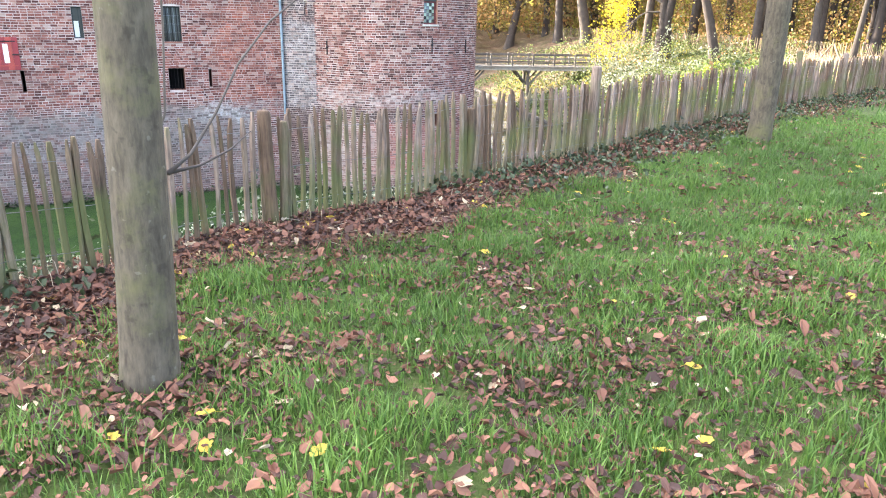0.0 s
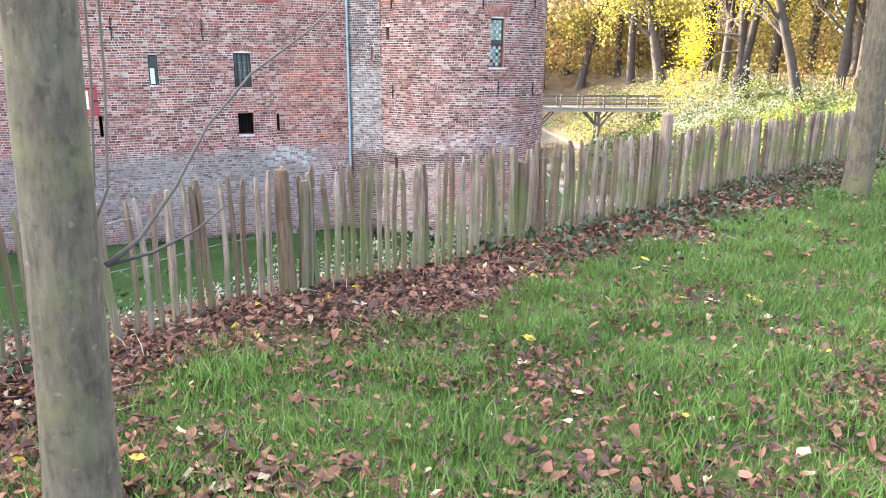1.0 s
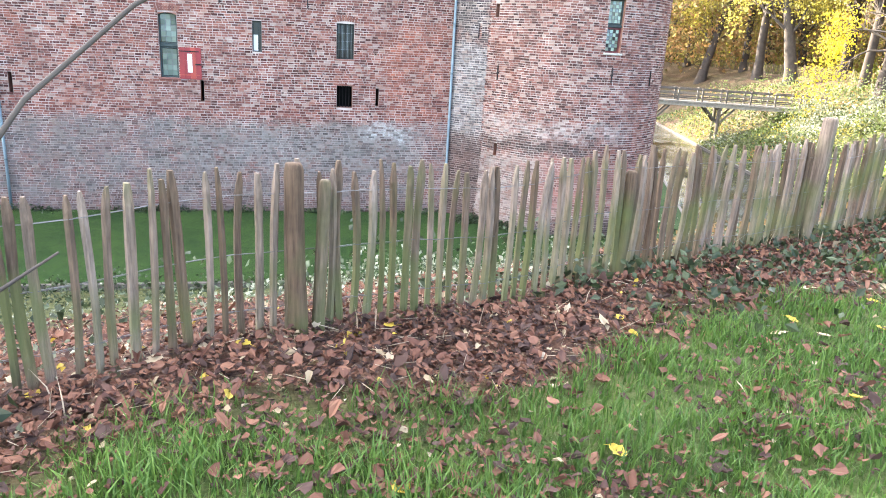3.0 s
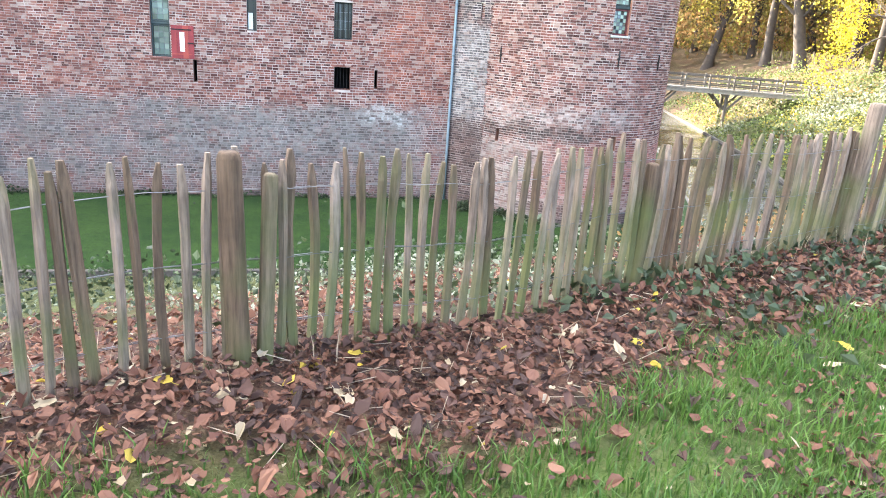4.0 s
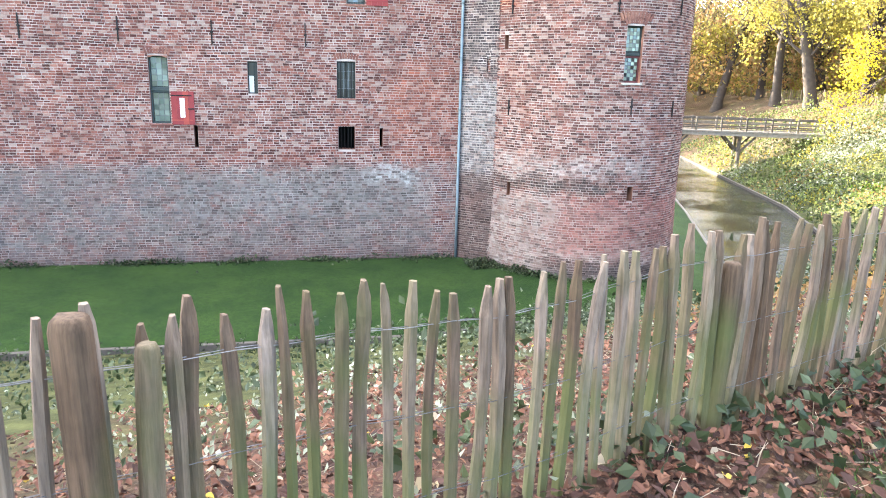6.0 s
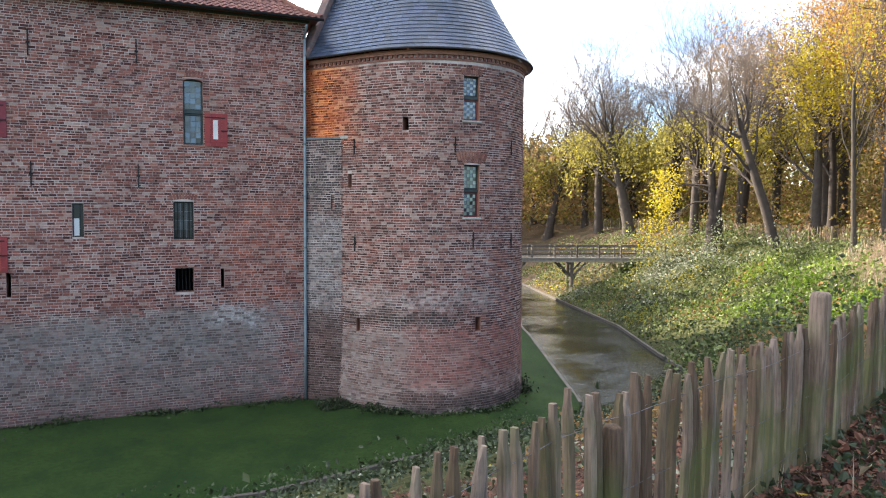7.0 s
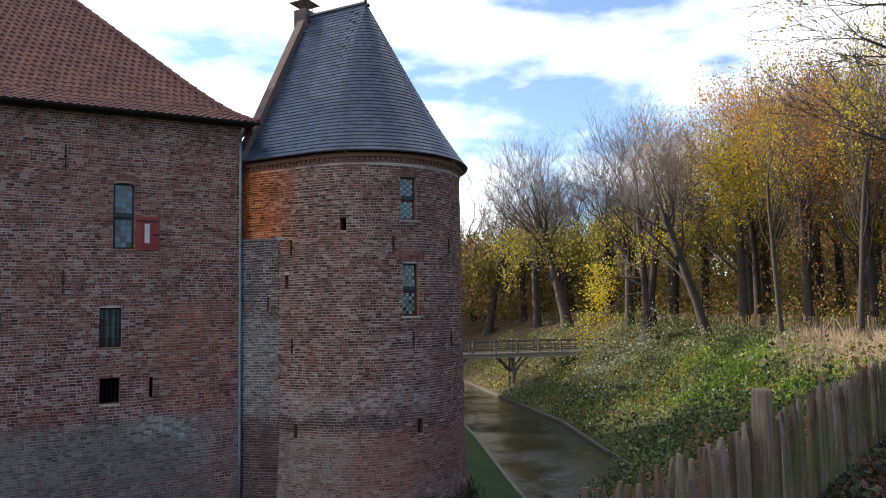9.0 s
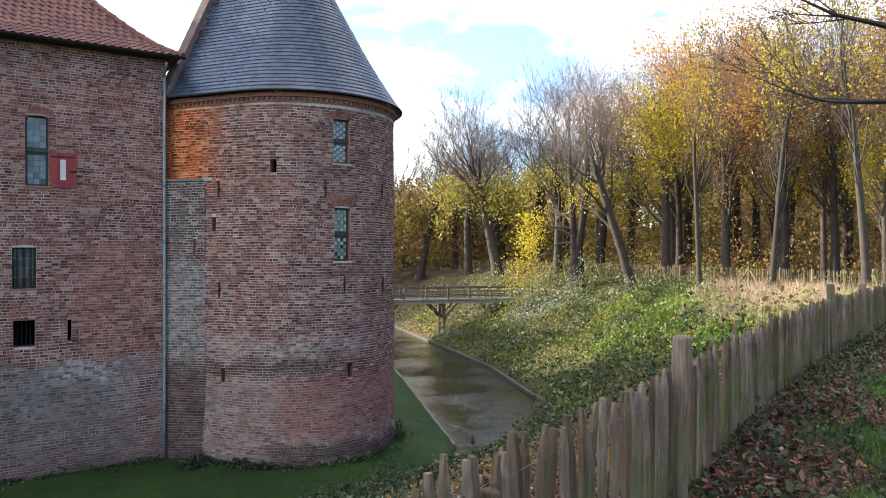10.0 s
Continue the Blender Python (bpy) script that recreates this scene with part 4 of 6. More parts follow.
def batter(z):
    """The foot of the tower spreads a little."""
    return 0.07 * max(0, min(1, (-2.0 - z) / 3.2)) ** 1.3


def tower_at(u, v, d):
    p, n = plan(u, batter(v) - d)
    return (p.x, p.y, v)


HI, LO = (along(-93.6), along(-83.9), 4.36, 5.76), (along(-93.0), along(-83.5), 1.28, 2.96)
GAPS = [HI, LO, (along(-127.3), along(-123.8), 4.02, 4.44), (1.6, 1.76, 2.22, 2.68),
        (1.96, 2.1, -2.52, -2.06), (along(-85.3), along(-81.8), -2.42, -1.94)]
castle_tower = thing("castle_tower", "round brown brick castle tower with a blue slate conical roof", "tower")
bm = bmesh.new()
shell(bm, [LENGTH * i / 84 for i in range(85)], [-5.7, -4.4, -3.2, -2.0, 0, 2, 4, TOWER_TOP], GAPS, tower_at, 0.5)
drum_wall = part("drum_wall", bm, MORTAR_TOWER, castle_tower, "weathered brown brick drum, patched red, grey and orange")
drum_wall.data.materials.append(BRICK_ONE)
# near-black sheet for the shade inside
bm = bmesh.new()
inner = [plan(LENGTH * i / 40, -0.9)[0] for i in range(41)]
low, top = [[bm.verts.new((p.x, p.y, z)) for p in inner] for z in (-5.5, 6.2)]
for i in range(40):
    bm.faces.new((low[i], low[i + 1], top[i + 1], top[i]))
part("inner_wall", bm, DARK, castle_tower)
# gable closing the back
bm = bmesh.new()
ga, gb = plan(0)[0], plan(LENGTH)[0]
gm = (ga + gb) / 2
lay = bm.loops.layers.uv.new("UVMap")
vs_ = [(ga.x, ga.y, -5.7), (gb.x, gb.y, -5.7), (gb.x, gb.y, 6.4), (gm.x, gm.y, 12.75), (ga.x, ga.y, 6.4)]
f0 = [bm.verts.new(v) for v in vs_]
f1 = [bm.verts.new((v[0] + AXIS.x * 0.4, v[1] + AXIS.y * 0.4, v[2] + 0.0)) for v in vs_]
bm.faces.new(f0)
bm.faces.new(f1[::-1])
for i in range(5):
    bm.faces.new((f0[(i + 1) % 5], f0[i], f1[i], f1[(i + 1) % 5]))
for f in bm.faces:
    for l in f.loops:
        l[lay].uv = ((l.vert.co.xy - ga).length, l.vert.co.z)
part("gable_wall", bm, BRICK_TOWER, castle_tower)
# cornice: two brick courses and a dentil course
for z0, z1, out in ((6.2, 6.26, 0.03), (6.36, 6.5, 0.1)):
    bm = bmesh.new()
    pts = [LENGTH * i / 90 for i in range(91)]
    rings = []
    for s in pts:
        a, b = plan(s, out)[0], plan(s, -0.2)[0]
        rings.append([bm.verts.new(v) for v in ((a.x, a.y, z0), (a.x, a.y, z1), (b.x, b.y, z1), (b.x, b.y, z0))])
    for p, q in zip(rings, rings[1:]):
        for k in range(4):
            bm.faces.new((p[k], q[k], q[(k + 1) % 4], p[(k + 1) % 4]))
    bm.faces.new(rings[0][::-1])
    bm.faces.new(rings[-1])
    part("cornice", bm, BRICK_ONE, castle_tower)
b = bmesh.new()
box(b, -0.05, 0.05, -0.06, 0.02, 6.27, 6.357, None, 0.006)
dentil = bpy.data.meshes.new("brick")
b.to_mesh(dentil)
b.free()
dentil.materials.append(BRICK_ONE)
for i in range(int(LENGTH / 0.17)):
    p, n = plan(0.08 + i * 0.17)
    o = part("brick", dentil, None, castle_tower)
    o.matrix_basis = Matrix.Translation((p.x, p.y, 0)) @ Matrix.Rotation(math.atan2(n.x, -n.y), 4, "Z")


def on_tower(s, z):
    p, n = plan(s, batter(z))
    return Matrix.Translation((p.x, p.y, z)) @ Matrix.Rotation(math.atan2(n.x, -n.y), 4, "Z")


for (a, b_, z0, z1), glass, second in ((HI, PANE_MILK, PANE_INK), (LO, PANE_LIME, PANE_GREEN)):
    tall_window("window", on_tower((a + b_) / 2, z0), b_ - a - 0.01, z1 - z0, glass, "two-light leaded tower window with a stone sill and brick relieving arch", BRICK_ONE,
                FRAME_RED, False, "castle windows", second)
a, b_, z0, z1 = LO
voussoirs(castle_tower, 0.8, 0.06, on_tower((a + b_) / 2, z1 + 0.1), 11, BRICK_ONE, 0.03, 0.24)
for s_, z in ((1.88, 3.56), (along(-98.3), 3.58), (along(-58), 3.6), (along(-87.3), 0.56), (along(-57), 0.5), (1.9, 0.38)):
    wall_anchor(on_tower(s_, z), 0.5)

# link wall in the angle between hall and tower
link_wall = thing("link_wall", "grey mossy brick turret wall filling the corner, capped with stone", "wall")
LA, LB = Vector((CORNER + 0.003, FACE - 0.02)), Vector((6.66, 20.52))
ld = (LB - LA).normalized()
ln = Vector((ld.y, -ld.x))


def link_at(u, v, d):
    return (*(LA + ld * u - ln * (d - 0.04 * max(0, min(1, (-2 - v) / 3)))), v)


bm = bmesh.new()
shell(bm, [0, 0.6, 1.2, (LB - LA).length], [-5.7, -2, 1, 3.82], [(0.92, 1.06, 1.5, 2.0)], link_at, 0.35)
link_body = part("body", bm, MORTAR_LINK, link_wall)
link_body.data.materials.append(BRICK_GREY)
bm = bmesh.new()
box(bm, -0.02, (LB - LA).length - 0.25, -0.05, 0.6, 3.823, 3.9, Matrix.Translation((LA.x, LA.y, 0)) @ Matrix.Rotation(math.atan2(ld.y, ld.x), 4, "Z"), 0.01)
part("capping", bm, LEAD, link_wall)
bm = bmesh.new()
box(bm, (LB - LA).length - 0.245, (LB - LA).length + 0.1, -0.06, 0.5, 3.823, 3.94, Matrix.Translation((LA.x, LA.y, 0)) @ Matrix.Rotation(math.atan2(ld.y, ld.x), 4, "Z"), 0.015)
part("cap_stone", bm, STONE, link_wall, "pale cap stone")

# roof of the tower: half a cone before, straight slopes behind
APEX, RIDGE_END = 12.85, 12.85
ROOF_FOOT = 6.54


def roof_at(s, k, lift=0.0):
    """A point of the roof at s along the outline, a share k of the way up."""
    p, n = plan(s)
    if s < BACK:
        top = C + AXIS * (BACK - s)
    elif s > BACK + ARC:
        top = C + AXIS * (s - BACK - ARC)
    else:
        top = C
    flare = 0.27 * (1 - k) ** 5
    q = p.lerp(top, k) + n * (flare + lift * 0.88)
    return Vector((q.x, q.y, ROOF_FOOT + (APEX - ROOF_FOOT) * k + lift * 0.46))


bm = bmesh.new()
ks = [0, 0.03, 0.07, 0.13, 0.25, 0.5, 0.75, 0.97, 0.999]
grid = [[bm.verts.new(roof_at(LENGTH * i / 80, k, -0.03)) for i in range(81)] for k in ks]
for a, b in zip(grid, grid[1:]):
    for i in range(80):
        bm.faces.new((a[i], a[i + 1], b[i + 1], b[i]))
tower_roof = part("roof", bm, SLATE, castle_tower, "blue-grey slate roof, half cone with a short ridge", True)
# eave gutter ring
bm = bmesh.new()
tube(bm, [(*(plan(LENGTH * i / 80, 0.3)[0]), ROOF_FOOT - 0.02) for i in range(81)], [0.03] * 81, 6)
part("gutter", bm, IRON, castle_tower)
# ridge capping, verge coping, chimney, finial
bm = bmesh.new()
e = C + AXIS * (BACK + 0.1)
beam(bm, (C.x, C.y, APEX + 0.02), (e.x, e.y, APEX + 0.02), 0.16, 0.08)
part("ridge_cap", bm, LEAD, castle_tower)
for sgn in (0, LENGTH):
    bm = bmesh.new()
    a, b = roof_at(sgn, 0.0, 0.06), roof_at(sgn, 0.985, 0.06)
    back = Vector((AXIS.x, AXIS.y, 0)) * 0.12
    beam(bm, a + back * 0.4, b + back * 0.4, 0.36, 0.2)
    part("verge_coping", bm, STONE if sgn else BRICK_GREY, castle_tower)
chimney = thing("chimney", "small brick chimney with a flat cowl on the tower gable", "chimney", Matrix.Translation((e.x, e.y, 12.1)) @ Matrix.Rotation(math.atan2(AXIS.y, AXIS.x), 4, "Z"))
bm = bmesh.new()
box(bm, -0.28, 0.28, -0.3, 0.3, 0, 1.0, None, 0.02)
part("stack", bm, BRICK_GREY, chimney)
for x in (-0.2, 0.2):
    for y in (-0.22, 0.22):
        bm = bmesh.new()
        tube(bm, [(x, y, 0.98), (x, y, 1.28)], [0.015, 0.015], 6)
        part("cowl_leg", bm, IRON, chimney)
bm = bmesh.new()
vs_ = box(bm, -0.42, 0.42, -0.42, 0.42, 1.27, 1.30)
t_ = bm.verts.new((0, 0, 1.42))
for i in range(4):
    bm.faces.new((vs_[4 + i], vs_[4 + (i + 1) % 4], t_))
part("cowl", bm, LEAD, chimney)
finial = thing("roof_finial", "thin dark iron finial on the tower roof apex", "finial", Matrix.Translation((C.x, C.y, APEX)))
bm = bmesh.new()
tube(bm, [(0, 0, -0.1), (0, 0, 0.15), (0, 0, 0.3), (0, 0, 0.34), (0, 0, 0.44), (0, 0, 0.48), (0, 0, 1.15)], [0.07, 0.05, 0.03, 0.06, 0.06, 0.025, 0.008], 8)
part("spike", bm, IRON, finial)
bm = bmesh.new()
beam(bm, (-0.1, 0, 0.8), (0.1, 0, 0.8), 0.015, 0.015)
part("cross_bar", bm, IRON, finial)


# unseen block added to close the bridge's castle end
bridge_block = thing("castle_gatehouse", "plain brick block, unseen, added at the castle end of the bridge", "castle")
G0, G1, G2, G3 = 8.0, 22.2, 45.0, 56.0
for name, (ax, ay), (bx, by) in (("south_wall", (G0, G2), (G1, G2)), ("east_wall", (G1, G2), (G1, G3)), ("north_wall", (G1, G3), (G0, G3)), ("west_wall", (G0, G3), (G0, G2))):
    a_, b_ = Vector((ax, ay)), Vector((bx, by))
    d_ = (b_ - a_).normalized()
    bm = bmesh.new()
    shell(bm, [0.41, (b_ - a_).length - 0.003], [-5.8, 0, 1.9], [], lambda u, v, d, a_=a_, d_=d_: (*(a_ + d_ * u - Vector((d_.y, -d_.x)) * d), v), 0.4)
    part(name, bm, BRICK_HALL, bridge_block)
bm = bmesh.new()
low = [bm.verts.new(p) for p in ((G0 - 0.3, G2 - 0.3, 1.91), (G1 + 0.3, G2 - 0.3, 1.91), (G1 + 0.3, G3 + 0.3, 1.91), (G0 - 0.3, G3 + 0.3, 1.91))]
top = [bm.verts.new(p) for p in ((12.5, 50.5, 4.6), (18.5, 50.5, 4.6))]
bm.faces.new(low[::-1])
bm.faces.new((low[0], low[1], top[1], top[0]))
bm.faces.new((low[1], low[2], top[1]))
bm.faces.new((low[2], low[3], top[0], top[1]))
bm.faces.new((low[3], low[0], top[0]))
part("roof", bm, TILE, bridge_block)

# unseen block added behind the tower to shade the lawn by the water
shade_block = thing("castle_range", "plain brick block, unseen, added behind the tower to cast shade", "castle")
for name, (ax, ay), (bx, by) in (("east_wall", (12.8, 25.6), (12.8, 45)), ("north_wall", (12.8, 45), (6.2, 45)), ("south_wall", (6.2, 25.6), (12.8, 25.6))):
    a_, b_ = Vector((ax, ay)), Vector((bx, by))
    d_ = (b_ - a_).normalized()
    bm = bmesh.new()
    shell(bm, [0.41, (b_ - a_).length - 0.003], [-5.8, 0, 1.9], [], lambda u, v, d, a_=a_, d_=d_: (*(a_ + d_ * u - Vector((d_.y, -d_.x)) * d), v), 0.4)
    part(name, bm, BRICK_HALL, shade_block)
bm = bmesh.new()
low = [bm.verts.new(p) for p in ((5.9, 25.4, 1.91), (13.0, 25.4, 1.91), (13.0, 45, 1.91), (5.9, 45, 1.91))]
top = [bm.verts.new(p) for p in ((9.4, 28, 8.4), (9.4, 44, 8.4))]
bm.faces.new(low[::-1])
bm.faces.new((low[0], low[1], top[0]))
bm.faces.new((low[1], low[2], top[1], top[0]))
bm.faces.new((low[2], low[3], top[1]))
bm.faces.new((low[3], low[0], top[0], top[1]))
part("roof", bm, TILE, shade_block)


# ---- the timber bridge ----
def height(x, y):
    return float(land(np.array([x]), np.array([y]))[0])


footbridge = thing("footbridge", "long weathered timber footbridge with railings over the moat", "bridge")
B0, B1 = Vector((20.6, 49.88)), Vector((38.8, 43.2))
bd = (B1 - B0).normalized()
bn = Vector((-bd.y, bd.x))
DECK = -2.3
span = (B1 - B0).length
b = bmesh.new()
box(b, -0.07, 0.07, -1.1, 1.1, -0.025, 0.025, None, 0.005)
plank = bpy.data.meshes.new("plank")
b.to_mesh(plank)
b.free()
plank.materials.append(BRIDGE_WOOD)
turn = Matrix.Rotation(math.atan2(bd.y, bd.x), 4, "Z")
for i in range(int(span / 0.155)):
    p = B0 + bd * (0.08 + i * 0.155)
    part("plank", plank, None, footbridge).matrix_basis = Matrix.Translation((p.x, p.y, DECK + random.uniform(-0.006, 0.006))) @ turn
for side in (-1, 1):
    a, c = B0 + bn * side * 0.95, B1 + bn * side * 0.95
    b = bmesh.new()
    beam(b, (a.x, a.y, DECK - 0.15), (c.x, c.y, DECK - 0.15), 0.16, 0.24)
    part("girder", b, BRIDGE_PALE if side < 0 else BRIDGE_WOOD, footbridge)
    b = bmesh.new()
    beam(b, (*(a - bn * 0.0 + bn * side * 0.12), DECK + 0.02), (*(c + bn * side * 0.12), DECK + 0.02), 0.06, 0.14)
    part("fascia", b, BRIDGE_PALE, footbridge, "sun-bleached edge board")
    for z in (0.32, 0.62, 0.95):
        b = bmesh.new()
        beam(b, (a.x, a.y, DECK + z), (c.x, c.y, DECK + z), 0.06, 0.09)
        part("rail", b, BRIDGE_WOOD, footbridge)
    n = int(span / 1.75)
    for i in range(n + 1):
        p = a + (c - a) * i / n
        b = bmesh.new()
        box(b, p.x - 0.06, p.x + 0.06, p.y - 0.06, p.y + 0.06, DECK - 0.2, DECK + 1.05, None, 0.01)
        part("rail_post", b, BRIDGE_WOOD, footbridge)
for along_ in (1.6, 7.2, 12.0):
    for side in (-0.75, 0.75):
        p = B0 + bd * along_ + bn * side
        foot = min(height(p.x, p.y), WATER_LEVEL) - 0.6 if along_ < 8 else height(p.x, p.y) - 0.3
        b = bmesh.new()
        tube(b, [(p.x, p.y, foot), (p.x, p.y, (foot + DECK) / 2), (p.x, p.y, DECK - 0.3)], [0.15, 0.14, 0.14], 8)
        part("pile", b, BRIDGE_WOOD, footbridge)
        for way_ in (-1, 1):
            b = bmesh.new()
            q = p + bd * way_ * 1.1
            beam(b, (p.x, p.y, DECK - 1.5), (q.x, q.y, DECK - 0.32), 0.12, 0.14)
            part("brace", b, BRIDGE_WOOD, footbridge)
    p, q = B0 + bd * along_ - bn * 1.15, B0 + bd * along_ + bn * 1.15
    b = bmesh.new()
    beam(b, (p.x, p.y, DECK - 0.38), (q.x, q.y, DECK - 0.38), 0.2, 0.22)
    part("cross_beam", b, BRIDGE_WOOD, footbridge)


# ---- paling fences ----
class Line:
    """A polyline rounded at its corners, walked by length."""

    def __init__(self, points):
        p = [np.array(q, dtype=float) for q in points]
        for _ in range(2):
            p = [p[0]] + [q for a, b in zip(p, p[1:]) for q in (a * 0.8 + b * 0.2, a * 0.2 + b * 0.8)] + [p[-1]]
        self.points = np.array(p)
        self.lengths = np.concatenate([[0], np.cumsum(np.hypot(*np.diff(self.points, axis=0).T))])

    def at(self, s):
        return Vector((float(np.interp(s, self.lengths, self.points[:, 0])), float(np.interp(s, self.lengths, self.points[:, 1]))))

    def nearest(self, x, y):
        return float(self.lengths[np.argmin(np.hypot(self.points[:, 0] - x, self.points[:, 1] - y))])


fence_line = Line(FENCE_LINE)


def pale_mesh(seed, high):
    """A cleft chestnut pale with an axe-cut point."""
    r = random.Random(seed)
    b = bmesh.new()
    rings = []
    w, d = r.uniform(0.0135, 0.0215), r.uniform(0.015, 0.024)
    bow, skew = r.uniform(-0.02, 0.02), r.uniform(-0.004, 0.004)
    for i, k in enumerate((0.0, 0.22, 0.45, 0.7, 0.9, 0.955, 1.0)):
        z = -0.12 + (high + 0.12) * k
        tw = w * r.uniform(0.85, 1.12) * (1.0 if k < 0.92 else 0.86 if k < 0.97 else r.uniform(0.35, 0.65))
        td = d * (1.0 if k < 0.92 else 0.6)
        cx, cy = bow * math.sin(math.pi * k) + skew * i, bow * 0.5 * math.sin(2.4 * math.pi * k)
        rings.append([b.verts.new((cx + x * tw, cy + y * td, z)) for x, y in ((-1, -0.6), (0.1, -1.1), (1, -0.5), (0.8, 0.8), (-0.7, 1))])
    for p, q in zip(rings, rings[1:]):
        for k in range(5):
            b.faces.new((p[k], p[(k + 1) % 5], q[(k + 1) % 5], q[k]))
    b.faces.new(rings[-1])
    return b


def post_mesh(b, high, rad, seed, at=Vector((0, 0, 0))):
    r = random.Random(seed)
    sides = 16
    rings = []
    bumps = [r.uniform(0.76, 1.14) for _ in range(sides)]
    for z, s in ((-0.3, 1.0), (0.1, 1.03), (high * 0.4, 0.98), (high * 0.75, 0.97), (high - 0.03, 0.95), (high - 0.008, 0.86), (high, 0.7)):
        rings.append([b.verts.new(at + Vector((rad * s * bumps[k] * r.uniform(0.96, 1.04) * math.cos(2 * math.pi * k / sides),
                                               rad * s * bumps[k] * r.uniform(0.96, 1.04) * math.sin(2 * math.pi * k / sides), z))) for k in range(sides)])
    for p, q in zip(rings, rings[1:]):
        for k in range(sides):
            b.faces.new((p[k], p[(k + 1) % sides], q[(k + 1) % sides], q[k]))
    return b.faces.new(rings[-1])


FENCE_HIGH = 0.84
PALE_STEP = 0.076
near_fence = thing("paling_fence", "weathered chestnut paling fence on split posts with wire", "fence")
pales = []
for i in range(14):
    mesh = bpy.data.meshes.new("pale")
    b = pale_mesh(i, FENCE_HIGH * random.uniform(0.975, 1.03))
    b.to_mesh(mesh)
    b.free()
    mesh.materials.append(PALING)
    pales.append(mesh)
s0, s1, s2 = fence_line.nearest(-3.6, -2.5), fence_line.nearest(19, 5.6), fence_line.nearest(53, 88)
rng = random.Random(5)


def stand(s, off=0.0):
    p, q = fence_line.at(s), fence_line.at(s + 0.1)
    d = (q - p).normalized()
    n = Vector((-d.y, d.x))
    p = p + n * off
    return p, math.atan2(d.y, d.x), height(p.x, p.y)


fence_s = []
s = s0
while s < s1:
    fence_s.append(s)
    s += PALE_STEP * rng.uniform(0.88, 1.12)
keep = [v for v in fence_s if fence_line.at(v).x < 19.0]
for v in keep[:300]:
    p, a, z = stand(v, rng.uniform(-0.012, 0.012))
    o = part("pale", rng.choice(pales), None, near_fence)
    o.matrix_basis = Matrix.Translation((p.x, p.y, z + rng.uniform(-0.03, 0.02))) @ Matrix.Rotation(a, 4, "Z") @ pose(0, 0, 0, rng.gauss(0, 1.0), rng.gauss(0, 1.3), rng.uniform(-25, 25))


def many_pales(name, values, parent, label, high=FENCE_HIGH):
    """Further pales of a fence in one mesh."""
    verts, faces = [], []
    shapes = []
    for i in range(6):
        b = pale_mesh(100 + i, high)
        b.verts.index_update()
        shapes.append(([v.co.copy() for v in b.verts], [[w.index for w in f.verts] for f in b.faces if len(f.verts) == 4]))
        b.free()
    for v in values:
        p, a, z = stand(v)
        m = Matrix.Translation((p.x, p.y, z + rng.uniform(-0.04, 0.03))) @ Matrix.Rotation(a, 4, "Z") @ pose(0, 0, 0, rng.gauss(0, 1.5), rng.gauss(0, 2.5), 0)
        vs, fs = rng.choice(shapes)
        n = len(verts)
        verts += [m @ w for w in vs]
        faces += [[n + k for k in f] for f in fs]
    o = part(name, raw_mesh(name, [tuple(v) for v in verts], faces, PALING_FAR), None, parent, label)
    return tagged(o, kind="stuff")


rest = keep[300:]
if rest:
    many_pales("paling_rest", rest, near_fence, "further pales of the fence")
# posts: a split post beside the pales, now and then taller
POSTS = [(-9, -4.6, 0.95), (-6.8, -3.7, 0.9), (-4.6, -2.9, 0.95), (-2.4, -2.05, 0.92), (-0.22, -1.2, 0.86), (1.86, -0.37, 0.73), (3.95, 0.5, 1.05), (6.1, 1.45, 0.78), (8.4, 2.4, 0.78), (10.9, 3.25, 1.06),
         (13.2, 3.95, 0.95), (15.6, 4.65, 1.0), (18, 5.3, 0.95)]
for i, (x, y, h) in enumerate(POSTS):
    b = bmesh.new()
    post_mesh(b, h, (0.05, 0.05, 0.05, 0.048, 0.05, 0.04, 0.062)[i] if i < 7 else 0.055, i)
    o = part("post", b, PALING, near_fence, "split round fence post", True)
    o.matrix_basis = pose(x - 0.02, y - 0.06, height(x, y), random.uniform(-2, 2), random.uniform(-2, 2), 40 * i)
b = bmesh.new()
post_mesh(b, 0.78, 0.03, 91)
o = part("post", b, PALING, near_fence, "thin split stake beside the post", True)
o.matrix_basis = pose(-0.14, -1.22, height(-0.14, -1.22), 1, 2, 10)
# wires, twisted round the pales
for z in (0.16, 0.44, 0.72):
    for side in (-1, 1):
        bm = bmesh.new()
        pts = []
        v = s0
        while v < s1:
            p, a, g = stand(v, side * (0.016 + 0.006 * math.sin(v * 40)))
            pts.append((p.x, p.y, g + z + 0.012 * math.sin(v * 1.4) + 0.004 * math.sin(v * 19)))
            v += 0.16
        tube(bm, pts, [0.0015] * len(pts), 4)
        part("wire", bm, WIRE, near_fence)

far_fence = thing("paling_fence", "distant silvery paling fence along the crest of the far bank", "fence")
far_s = []
s = s1
while s < s2:
    far_s.append(s)
    s += 0.125
many_pales("paling", far_s, far_fence, "close-set silvery pales", 1.0)
s = s1
i = 0
